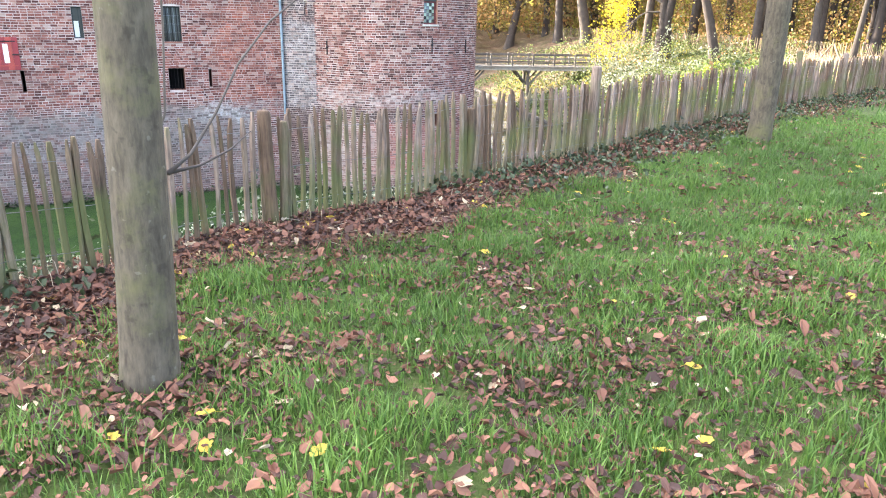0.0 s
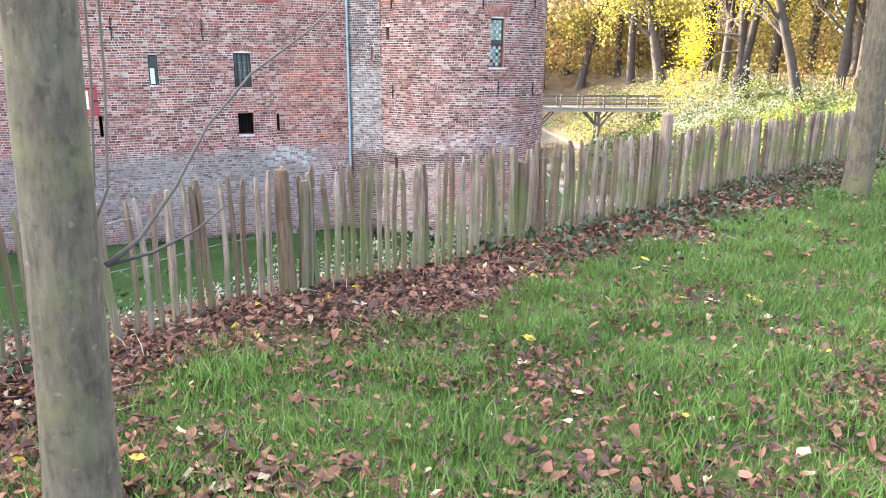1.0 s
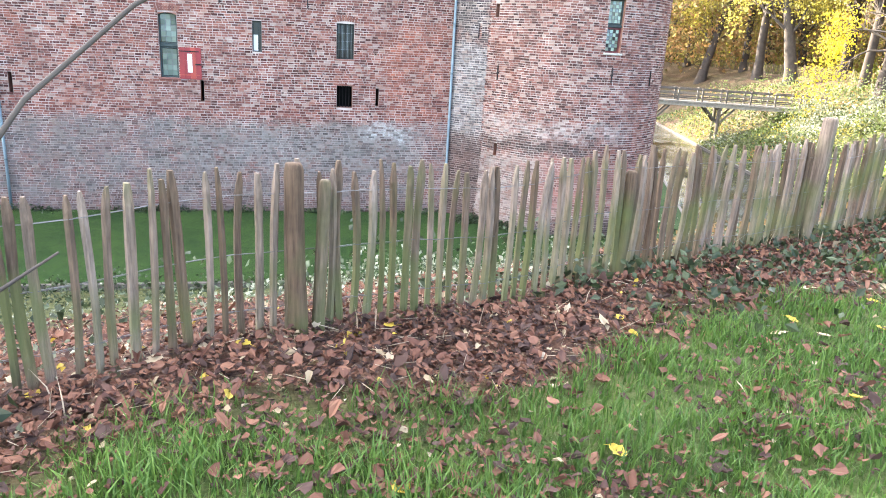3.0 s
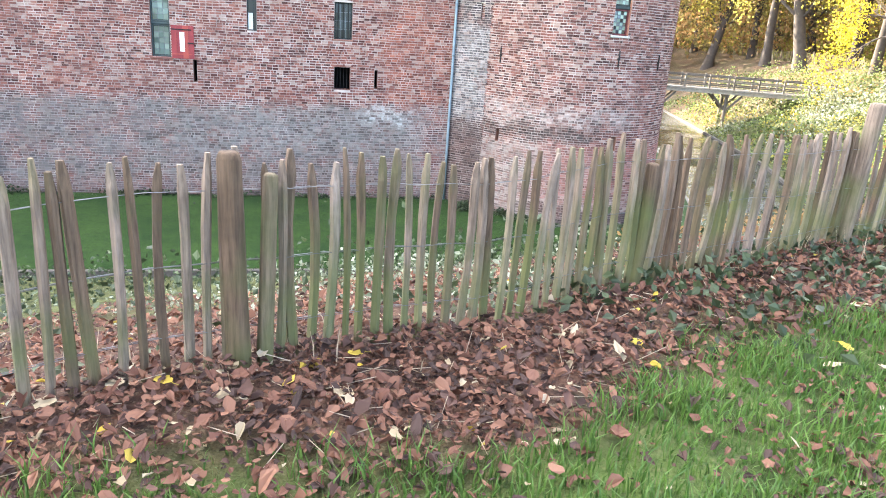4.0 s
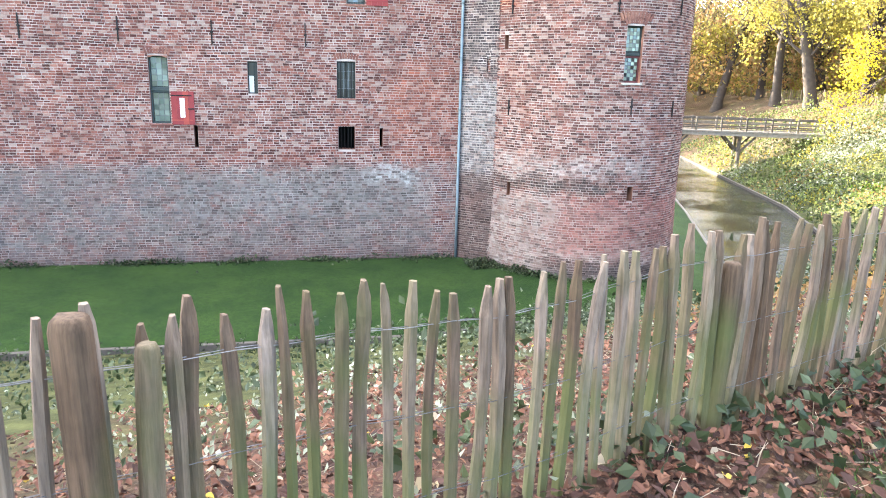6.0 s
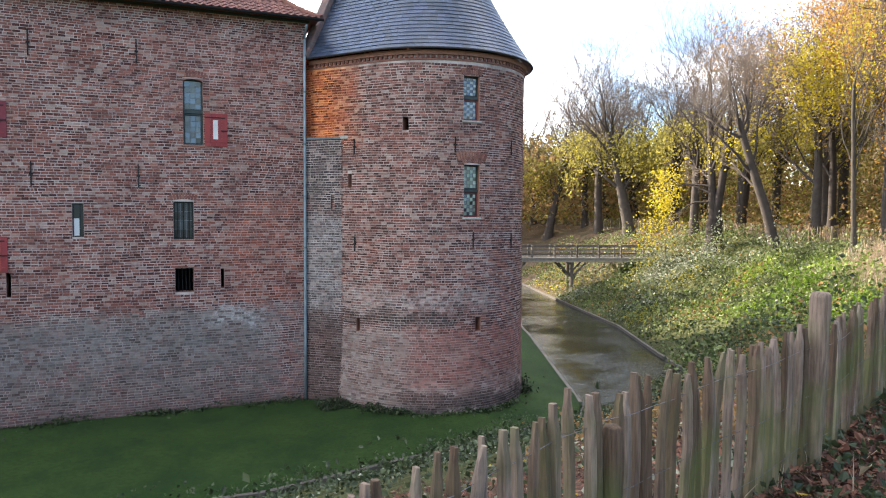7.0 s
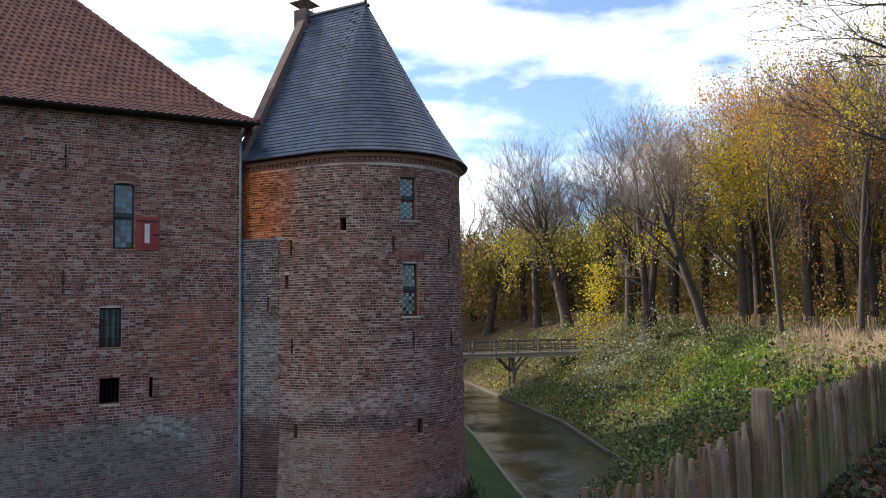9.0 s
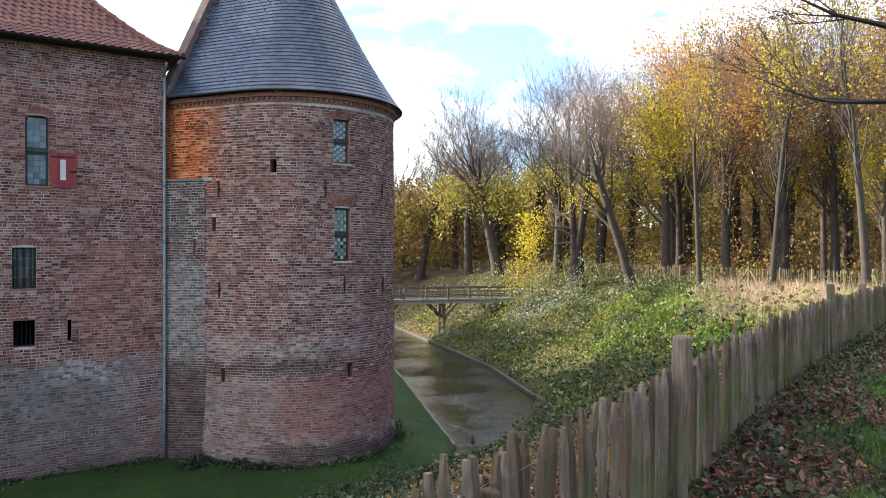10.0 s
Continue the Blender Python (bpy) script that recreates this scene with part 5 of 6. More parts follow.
while s < s2:
    p, a, z = stand(s)
    b = bmesh.new()
    post_mesh(b, 1.15 if i % 4 == 0 else 1.05, 0.075, 50 + i, Vector((0, 0, 0)))
    o = part("post", b, PALING, far_fence)
    o.matrix_basis = Matrix.Translation((p.x, p.y, z))
    if i % 4 == 0:
        for way_ in (-1, 1):
            q, _, zq = stand(s + way_ * 0.9, 0.1)
            b = bmesh.new()
            tube(b, [(p.x, p.y, z + 0.95), (q.x, q.y, zq - 0.05)], [0.045, 0.05], 6)
            part("prop", b, PALING, far_fence, "slanting prop")
    s += 2.3
    i += 1


# ---- trees ----
class Growth:
    """Grows tapered limbs; keeps the tubes as arrays and the tips for leaves."""

    def __init__(self, seed, least=0.011):
        self.least = least
        self.r = random.Random(seed)
        self.tubes = {0: ([], []), 1: ([], [])}
        self.tips = []

    def limb(self, points, radii, sides, layer):
        verts, faces = self.tubes[layer]
        base = len(verts)
        for p, rad, (u, v) in zip(points, radii, crossways(points)):
            for k in range(sides):
                a = 2 * math.pi * k / sides
                verts.append(p + u * (rad * math.cos(a)) + v * (rad * math.sin(a)))
        for i in range(len(points) - 1):
            for k in range(sides):
                faces.append((base + i * sides + k, base + i * sides + (k + 1) % sides, base + (i + 1) * sides + (k + 1) % sides, base + (i + 1) * sides + k))

    def grow(self, start, way, length, radius, level, last, lift=0.12, spread=0.75, kids=(4, 5, 4, 4), wander=0.16):
        r = self.r
        n = 6 if level == 0 else 5 if level < 3 else 2
        pts, rad = [start], [radius]
        d = way.normalized()
        for i in range(n):
            w_ = wander * (0.22 if level == 0 else 1.0)
            d = (d + Vector((r.gauss(0, w_), r.gauss(0, w_), r.gauss(0, w_ * 0.7) + lift * (level > 0)))).normalized()
            pts.append(pts[-1] + d * length / n)
            rad.append(radius * (1 - (i + 1) / n * (0.42 if level == 0 else 0.72)))
        if level == 0:
            rad[0] *= 1.35
        self.limb(pts, rad, 10 if level == 0 else 6 if level == 1 else 4 if level == 2 else 3, 0 if level < 2 else 1)
        if level == last:
            self.tips.append(pts[-1])
            self.tips.append(pts[len(pts) // 2])
            return
        count = kids[min(level, len(kids) - 1)]
        for c in range(count):
            k = r.uniform(0.4, 1.0) if level == 0 else r.uniform(0.25, 1.0)
            if c == 0:
                k = 1.0
            i = min(int(k * n), n - 1)
            p = pts[i].lerp(pts[i + 1], k * n - i)
            side = Vector((r.gauss(0, 1), r.gauss(0, 1), r.gauss(0.15, 0.5)))
            side = (side - d * side.dot(d)).normalized()
            nd = (d + side * (spread * r.uniform(0.6, 1.3) if c else spread * 0.3)).normalized()
            self.grow(p, nd, length * (r.uniform(0.3, 0.5) if level == 0 else r.uniform(0.5, 0.75)), max(self.least, rad[i] * (r.uniform(0.28, 0.46) if level == 0 else r.uniform(0.42, 0.6))), level + 1, last, lift, spread, kids, wander)


def leaf_cloud(name, centers, size, material, seed, jitter=0.4, droop=0.3):
    """Many small folded leaves round the given places."""
    g = np.random.default_rng(seed)
    c = np.asarray(centers, dtype=float) + g.normal(0, jitter, (len(centers), 3))
    n = len(c)
    a = g.normal(0, 1, (n, 3))
    a[:, 2] -= droop
    a /= np.linalg.norm(a, axis=1, keepdims=True)
    b = np.cross(a, g.normal(0, 1, (n, 3)))
    b /= np.linalg.norm(b, axis=1, keepdims=True)
    u = np.cross(a, b)
    s = (size * g.uniform(0.6, 1.35, n))[:, None]
    verts = np.stack([c - a * s * 0.5, c + b * s * 0.36 + u * s * 0.1, c + a * s * 0.55, c - b * s * 0.36 + u * s * 0.1], axis=1).reshape(-1, 3)
    faces = np.arange(n * 4).reshape(n, 4)
    return raw_mesh(name, verts, faces, material)


def tree(seed, trunk, radius, last, leaves, leaf, material, lift=0.12, spread=0.75, kids=(4, 5, 4, 4), lean=(0, 0), bark=BARK_DARK, fork=(), bough=False, wander=0.16, jitter=0.5, low=0.0, name="tree", label="tall old tree with a dark trunk and thin yellow autumn leaves", crown_label="thinning autumn leaves"):
    """One tree at the origin: trunk with limbs, twigs, and a crown of leaves."""
    g = Growth(seed)
    if fork:
        # a short bole that splits into heavy upright limbs
        bole = [Vector((0, 0, -0.3)), Vector((0.02, 0, 0.5)), Vector((0, 0.03, 1.3)), Vector((0, 0, 2.3))]
        g.limb(bole, [radius * 1.5, radius * 1.1, radius, radius * 0.95], 12, 0)
        for way in fork:
            g.grow(bole[-1] - Vector((0, 0, 0.5)), Vector(way), trunk, radius * 0.55, 0, last, lift, spread, kids, wander)
    else:
        g.grow(Vector((0, 0, -0.3)), Vector((lean[0], lean[1], 1)), trunk, radius, 0, last, lift, spread, kids, wander)
    if bough:
        # a low side bough that still holds its leaves
        g.tips.clear()
        for k in range(5):
            g.grow(Vector((-0.2, 0.2, 3.6 + 0.55 * k)), Vector((-0.75 + 0.12 * k, 0.72, 0.1 + 0.06 * k)), 3.0 - 0.2 * k, 0.09, 2, 4, -0.06, 0.7, (4, 4, 5, 5), 0.16)
    t = thing(name, label, "tree", None, "trees of the park")
    part("trunk", raw_mesh("trunk", [tuple(v) for v in g.tubes[0][0]], g.tubes[0][1], bark, True), None, t)
    if g.tubes[1][0]:
        part("branchwork", raw_mesh("branchwork", [tuple(v) for v in g.tubes[1][0]], g.tubes[1][1], TWIG), None, t, "fine bare twigs")
    if leaves:
        tips = [p for p in g.tips if low == 0 or p.z < low] or g.tips
        if bough:
            tips = [p for p in tips if p.y - p.x > 3.8] or tips
        rr = random.Random(seed + 1)
        # leaves hang in patches round some of the tips
        hubs = rr.sample(tips, min(len(tips), max(4, leaves // (120 if low and low < 7.2 else 110))))
        centers = []
        for _ in range(leaves):
            h = rr.choice(hubs)
            centers.append((h.x + rr.gauss(0, 0.55), h.y + rr.gauss(0, 0.55), h.z + (rr.uniform(-2.2, 0.6) if low and low < 7.2 else rr.gauss(-0.3, 0.75))))
        part("crown", leaf_cloud("crown", centers, leaf, material, seed, jitter), None, t, crown_label)
    return t


OLD = dict(last=4, kids=(11, 6, 5, 5), spread=0.75, lift=0.1, jitter=0.12)
tree_a = tree(11, 8.4, 0.62, bough=True, fork=((0.12, -0.12, 1), (-0.06, 0.06, 1)), leaves=1900, leaf=0.16, material=LEAF_GOLD, low=6.5, last=4, kids=(7, 5, 4, 4), spread=0.75, lift=0.1, jitter=0.12)
tree_b = tree(12, 9.5, 0.36, leaves=300, leaf=0.17, material=LEAF_GOLD, low=7.6, lean=(-0.13, 0.12), **OLD)
tree_c = tree(13, 9.0, 0.48, leaves=3000, leaf=0.21, material=LEAF_OLIVE, low=8, lean=(-0.1, 0.06), **OLD)
tree_d = tree(14, 10.5, 0.38, leaves=2000, leaf=0.22, material=LEAF_OLIVE, low=9, **OLD)
tree_e = tree(15, 10.5, 0.3, leaves=6000, leaf=0.16, material=LEAF_ORANGE, label="tall park tree with sparse orange autumn leaves", **OLD)
tree_f = tree(16, 10.5, 0.3, leaves=4600, leaf=0.16, material=LEAF_RUSSET, label="tall park tree with brown withered leaves", **OLD)
tree_g = tree(17, 9.5, 0.16, last=4, leaves=1500, leaf=0.13, material=LEAF_GOLD, kids=(9, 4, 4, 3), spread=0.5, lift=0.25, bark=BARK_GREY, jitter=0.12, label="slender grey young tree with a few yellow leaves")
tree_h = tree(18, 9.5, 0.32, leaves=6000, leaf=0.17, material=LEAF_GOLD, label="park tree full of golden yellow leaves", **OLD)
SPOTS = [(tree_a, 39.6, 38.3, 0, 1.0, 1.0), (tree_b, 38.2, 31.3, 0, 1.0, 1.0), (tree_c, 45.2, 55.4, 0, 1.22, 1.0), (tree_d, 47.2, 63.6, 10, 1.2, 1.2), (tree_c, 46.4, 73.0, 200, 1.15, 1.0),
         (tree_g, 37.2, 25.2, 0, 1.0, 1.0), (tree_g, 36.5, 20.1, 130, 1.05, 1.0), (tree_g, 34.6, 14.2, 250, 1.1, 1.4),
         (tree_d, 44.4, 45.6, 150, 1.05, 1.0), (tree_h, 43.7, 33.1, 200, 1.0, 1.3), (tree_c, 51, 47, 110, 1.05, 1.0), (tree_d, 53, 58, 300, 1.1, 1.0), (tree_c, 56, 68, 20, 1.1, 1.0),
         (tree_e, 41.4, 26.4, 0, 1.02, 1.2), (tree_f, 43.2, 23.4, 80, 1.05, 1.6), (tree_f, 44.8, 21.0, 30, 1.0, 1.8), (tree_f, 47.5, 15.0, 210, 1.15, 1.0), (tree_f, 41.5, 12.5, 160, 1.0, 1.0),
         (tree_e, 46, 29.5, 100, 1.15, 1.0), (tree_e, 49, 36, 250, 1.1, 1.0), (tree_d, 53, 40, 330, 1.15, 1.0), (tree_d, 59, 50, 60, 1.2, 1.0), (tree_f, 52, 24, 10, 1.2, 1.0), (tree_e, 50, 18.5, 300, 1.15, 1.0),
         (tree_d, 61, 62, 120, 1.3, 1.0), (tree_c, 63, 80, 190, 1.3, 1.0), (tree_d, 52, 86, 230, 1.2, 1.0), (tree_f, 60, 33, 200, 1.2, 1.0), (tree_c, 66, 50, 50, 1.35, 1.0), (tree_f, 45, 8, 250, 1.05, 1.0),
         (tree_d, 50.5, 71, 15, 1.15, 1.0), (tree_c, 57, 76, 100, 1.2, 1.0), (tree_d, 49, 93, 190, 1.2, 1.0), (tree_d, 58.5, 86, 280, 1.25, 1.0), (tree_e, 55, 51, 40, 1.15, 1.0), (tree_d, 50.5, 55.5, 330, 1.1, 1.0), (tree_c, 56.5, 44, 130, 1.15, 1.0), (tree_d, 45.5, 81, 70, 1.05, 1.0),
         (tree_f, 56, 20, 45, 1.3, 1.0), (tree_f, 58, 27, 145, 1.3, 1.0), (tree_e, 62, 23, 245, 1.3, 1.0), (tree_f, 64, 30, 345, 1.35, 1.0), (tree_f, 55, 31, 95, 1.25, 1.0), (tree_f, 60, 38, 15, 1.3, 1.0),
         (tree_e, 57, 37, 195, 1.2, 1.0), (tree_f, 66, 40, 295, 1.4, 1.0), (tree_d, 62, 45, 75, 1.3, 1.0), (tree_f, 54, 14, 175, 1.25, 1.0), (tree_f, 62, 15, 275, 1.3, 1.0), (tree_h, 46.5, 22.6, 40, 0.85, 1.0), (tree_h, 43.5, 17.5, 130, 0.8, 1.0), (tree_h, 48.5, 27.5, 290, 0.9, 1.0)]
used = set()
for t, x, y, a, k, thick in SPOTS:
    if x > 40 and y < 31:
        k *= 0.84
    m = Matrix.Translation((x, y, height(x, y))) @ Matrix.Rotation(radians(a), 4, "Z") @ Matrix.Diagonal((k * thick ** 0.3, k * thick ** 0.3, k, 1))
    if t.name in used:
        copy = copy_thing(t, m)
        copy.matrix_basis = m
    else:
        used.add(t.name)
        t.matrix_basis = m

# undergrowth of the wood and the far line of trees
g = np.random.default_rng(3)
n = 80000
u, v = g.uniform(0, 1, n), g.uniform(0, 1, n)
ux, uy = 46 + 34 * v + 12 * np.clip(u - 0.15, 0, 1), 2 + 98 * u
clump = ripple(ux, uy, 0.55)
uz = land(ux, uy) + g.uniform(0, 1, n) ** 1.3 * (0.4 + 7.0 * np.clip(clump * 1.5 - 0.35, 0, 1) ** 1.2)
centers = np.stack([ux, uy, uz], axis=1)
pick = np.where(ripple(ux, uy, 0.35) + 0.3 * np.clip((uy - 45) / 20, -0.6, 1) > 0.66, 2, g.integers(0, 2, n))
for k, (material, label) in enumerate(((LEAF_RUSSET, "brown shrubs under the trees"), (LEAF_SHADE, "olive green shrubs under the trees"), (LEAF_LIME, "yellow-green young foliage under the trees"))):
    o = part("undergrowth", leaf_cloud("undergrowth", centers[pick == k], 0.26, material, 60 + k, 0.25))
    tagged(o, label, "shrubs", kind="stuff")
n = 150000
u = g.uniform(0, 1, n)
ang = radians(-25) + u * radians(110)
dist = g.uniform(84, 120, n)
fx, fy = dist * np.sin(radians(90) - ang), dist * np.cos(radians(90) - ang)
fz = 0.5 + g.uniform(0, 1, n) * (12 + 9 * ripple(fx, fy, 0.13)) * np.clip(1.0 - (u - 0.52) * 3.0, 0.5, 1)
centers = np.stack([fx, fy, fz], axis=1)
for k, material in enumerate((LEAF_RUSSET, LEAF_SHADE)):
    o = part("far_wood", leaf_cloud("far_wood", centers[k::2], 0.46, material, 71 + k, 0.8))
    tagged(o, "distant brown and olive autumn wood behind the park", "wood", kind="stuff")
bm = bmesh.new()
r = random.Random(4)
low, top = [], []
for i in range(241):
    a = radians(-30) + radians(125) * i / 240
    d = 122 + 3 * math.sin(i * 0.7)
    x, y = d * math.cos(a), d * math.sin(a)
    low.append(bm.verts.new((x, y, -1)))
    top.append(bm.verts.new((x + r.uniform(-1, 1), y, (13.0 if i < 130 else 8.0) + 2.2 * math.sin(i * 0.23) + r.uniform(-1.6, 2.2))))
for i in range(240):
    bm.faces.new((low[i], low[i + 1], top[i + 1], top[i]))
tagged(part("backdrop", bm, plain("far_brown_wood", (0.075, 0.06, 0.035), (0.04, 0.034, 0.024), 0.25, 0.95, 0, 0)), "brown line of distant woods", "wood", kind="structure")

# the two near trees
near_tree = thing("tree", "young tree with smooth grey-green bark beside the fence", "tree", pose(-1.265, -3.38, 0.04, 0, 2.8, 0), "trees on the lawn")
g0 = Growth(31, 0.003)
pts = [Vector((0.01 * math.sin(i), 0.012 * math.cos(i * 1.7), -0.25 + i * 0.45)) for i in range(13)]
g0.limb(pts, [0.142, 0.118, 0.110, 0.106, 0.104, 0.103, 0.102, 0.1, 0.106, 0.103, 0.1, 0.095, 0.09], 18, 0)
for k in range(6):
    g0.grow(pts[12] + Vector((0, 0, -0.3 * k)), Vector((math.cos(k * 2.1), math.sin(k * 2.1), 0.8)), 2.4, 0.045, 2, 4, 0.1)
part("trunk", raw_mesh("trunk", [tuple(v) for v in g0.tubes[0][0]], g0.tubes[0][1], BARK, True), None, near_tree)
part("branchwork", raw_mesh("branchwork", [tuple(v) for v in g0.tubes[1][0]], g0.tubes[1][1], TWIG), None, near_tree)
b = bmesh.new()
tube(b, [(0.12, 0.05, 0.93), (0.22, 0.11, 1.0), (0.34, 0.2, 1.16), (0.45, 0.28, 1.36), (0.62, 0.4, 1.55), (0.85, 0.52, 1.72), (1.1, 0.62, 1.95)], [0.011, 0.007, 0.006, 0.0055, 0.005, 0.004, 0.0025], 7)
part("shoot", b, TWIG, near_tree, "thin bare side shoot", True)
b = bmesh.new()
tube(b, [(0.12, 0.06, 0.93), (0.26, 0.14, 0.945), (0.4, 0.21, 1.0), (0.5, 0.27, 1.07)], [0.009, 0.006, 0.0045, 0.0025], 7)
part("shoot", b, TWIG, near_tree, "", True)

for dx, dy, top in ((0.0, 0.0, 3.1), (-0.045, 0.06, 2.6)):
    b = bmesh.new()
    tube(b, [(0.08 + dx, 0.09 + dy, 1.04), (0.13 + dx, 0.15 + dy, 1.16), (0.14 + dx, 0.17 + dy, 1.5), (0.13 + dx, 0.18 + dy, 2.1), (0.14 + dx, 0.2 + dy, top)], [0.006, 0.005, 0.0045, 0.004, 0.002], 6)
    part("shoot", b, TWIG, near_tree, "", True)

lawn_tree = thing("tree", "grey-barked tree on the lawn with low bare branches", "tree", pose(6.62, 0.3, 0.03, 0, -0.6, 0), "trees on the lawn")
g1 = Growth(47, 0.003)
pts = [Vector((0.015 * math.sin(i * 1.3), 0.02 * math.cos(i), -0.25 + i * 0.6)) for i in range(15)]
g1.limb(pts, [0.18, 0.15, 0.146, 0.146, 0.145, 0.143, 0.142, 0.16, 0.156, 0.152, 0.148, 0.142, 0.135, 0.13, 0.12], 18, 0)
for x, y, z, up, length in ((-0.35, 0.9, 2.75, 0.12, 0.95), (-0.5, 0.85, 3.3, 0.1, 0.95), (-0.3, 0.95, 3.9, 0.16, 0.9), (0.9, 0.5, 4.4, 0.3, 1.4), (0.2, -1.0, 4.8, 0.3, 1.4), (0.6, -0.6, 5.6, 0.5, 1.4), (-0.2, 1.0, 4.6, 0.3, 1.2)):
    g1.grow(Vector((0, 0, z)), Vector((x, y, up)), length, 0.026, 2, 5, 0.02, 0.62, (5, 5, 6, 5, 4), 0.1)
part("trunk", raw_mesh("trunk", [tuple(v) for v in g1.tubes[0][0]], g1.tubes[0][1], BARK, True), None, lawn_tree)
part("branchwork", raw_mesh("branchwork", [tuple(v) for v in g1.tubes[1][0]], g1.tubes[1][1], TWIG_DARK), None, lawn_tree, "drooping bare branches")


# ---- plants of the bank ----
def scatter(count, x0, x1, y0, y1, keep_, seed):
    g = np.random.default_rng(seed)
    x, y = g.uniform(x0, x1, count), g.uniform(y0, y1, count)
    k = keep_(x, y) > g.uniform(0, 1, count)
    return x[k], y[k], g


def bank_mask(x, y):
    top, side = line_distance(x, y, FENCE_LINE)
    toe, toe_side = line_distance(x, y, TOE)
    return (side > 0) & (toe_side < 0), top, toe


def bank_plants(name, count, area, density, size, tall, material, seed, label):
    x, y, g = scatter(count, *area, density, seed)
    mound = np.clip(ripple(x, y, 0.8) * 2.2 - 0.7, 0, 1.4) * (0.4 + ripple(x, y, 2.9))
    z = land(x, y) + 0.03 + g.uniform(0, 1, len(x)) * tall * (0.25 + 1.5 * mound)
    o = part(name, leaf_cloud(name, np.stack([x, y, z], axis=1), size, material, seed, 0.03))
    return tagged(o, label, "plants", kind="stuff")


def ivy_density(x, y):
    on, top, toe = bank_mask(x, y)
    dry = covers(x, y)[2]
    return on * (0.35 + 0.65 * ripple(x, y, 0.9)) * (1 - 0.9 * dry) * np.clip((52 - y) / 8, 0.65, 1)


bank_plants("ivy_carpet", 105000, (15, 45, 8, 62), ivy_density, 0.16, 0.85, IVY, 21, "tangled ivy and bramble on the far bank")
bank_plants("ivy_carpet", 110000, (-9, 20, -1.5, 18), lambda x, y: ivy_density(x, y) * np.clip(bank_mask(x, y)[1] / 6, 0.08, 1) * np.clip((x - 1) / 5, 0.2, 1), 0.075, 0.26, IVY_DARK, 22, "low ivy and brambles on the near bank")
bank_plants("pale_bramble", 34000, (26, 40, 28, 50), lambda x, y: bank_mask(x, y)[0] * np.clip(ripple(x, y, 0.55) * 2.4 - 0.7, 0, 1) * np.clip(1.4 - np.hypot(x - 34, y - 38) / 8, 0, 1), 0.15, 1.3, BRAMBLE_PALE, 27, "pale grey-green bramble mound beside the bridge")
# dark leaf colour stands in for the shadow low on the bank
bank_plants("dark_bramble", 30000, (16, 34, 9, 34), lambda x, y: bank_mask(x, y)[0] * np.clip(ripple(x + 3, y, 0.75) * 2.2 - 0.8, 0, 1) * np.clip(1.3 - bank_mask(x, y)[2] / 7, 0, 1), 0.15, 1.0, IVY_DARK, 28, "bramble and ivy low on the bank, coloured dark for shade")
bank_plants("weeds", 75000, (24, 38, 8, 34), lambda x, y: bank_mask(x, y)[0] * np.clip(1.3 - abs(bank_mask(x, y)[1] - 6.5) / 4, 0, 1) * np.clip(ripple(x, y, 0.7) * 1.6 - 0.3, 0, 1) * np.clip((32 - y) / 5, 0, 1), 0.15, 0.45, NETTLE, 23, "bright green sunlit weeds on the bank")
bank_plants("dead_bracken", 24000, (20, 45, 15, 62), lambda x, y: bank_mask(x, y)[0] * np.clip(ripple(x, y, 0.5) * 2 - 1.1, 0, 1), 0.17, 0.7, LEAF_RUSSET, 24, "brown dead bracken and bramble")
bank_plants("dry_weeds", 16000, (26, 40, 26, 55), lambda x, y: bank_mask(x, y)[0] * np.clip(ripple(x, y, 0.8) * 1.8 - 0.8, 0, 1), 0.14, 0.4, LEAF_OLIVE, 26, "yellowing weeds on the far bank")


bank_plants("dead_bracken", 26000, (4, 17, 1.5, 12), lambda x, y: bank_mask(x, y)[0] * np.clip(1.25 - bank_mask(x, y)[1] / 4.5, 0, 1) * np.clip(ripple(x, y, 1.3) * 2.2 - 0.6, 0, 1), 0.075, 0.42, LEAF_RUSSET, 29, "brown withered bramble behind the fence")
bank_plants("pale_bramble", 60000, (-9, 14, -4, 9), lambda x, y: bank_mask(x, y)[0] * np.clip(1.2 - bank_mask(x, y)[1] / 6, 0, 1) * np.clip(ripple(x, y, 1.6) * 1.8 - 0.4, 0, 1), 0.038, 0.14, BRAMBLE_PALE, 34, "small grey-green bramble leaves behind the fence")
# rank growth where the lawn meets the walls
g = np.random.default_rng(30)
wx = g.uniform(-24, CORNER, 9000)
wy = FACE - 0.06 - g.exponential(0.13, 9000)
wa = g.uniform(radians(-150), radians(20), 3500)
wr = R + 0.12 + g.exponential(0.12, 3500)
wx, wy = np.concatenate([wx, C.x + wr * np.cos(wa), g.uniform(5.6, 7.2, 2500)]), np.concatenate([wy, C.y + wr * np.sin(wa), g.uniform(19.9, 21.1, 2500)])
keep_w = ripple(wx, wy, 1.9) > g.uniform(0.1, 1.0, len(wx))
wx, wy = wx[keep_w], wy[keep_w]
o = part("weeds", leaf_cloud("weeds", np.stack([wx, wy, -5.02 + g.uniform(0, 0.34, len(wx)) * ripple(wx, wy, 2.7)], axis=1), 0.09, IVY_DARK, 30, 0.03))
tagged(o, "dark green weeds at the foot of the castle walls", "plants", kind="stuff")


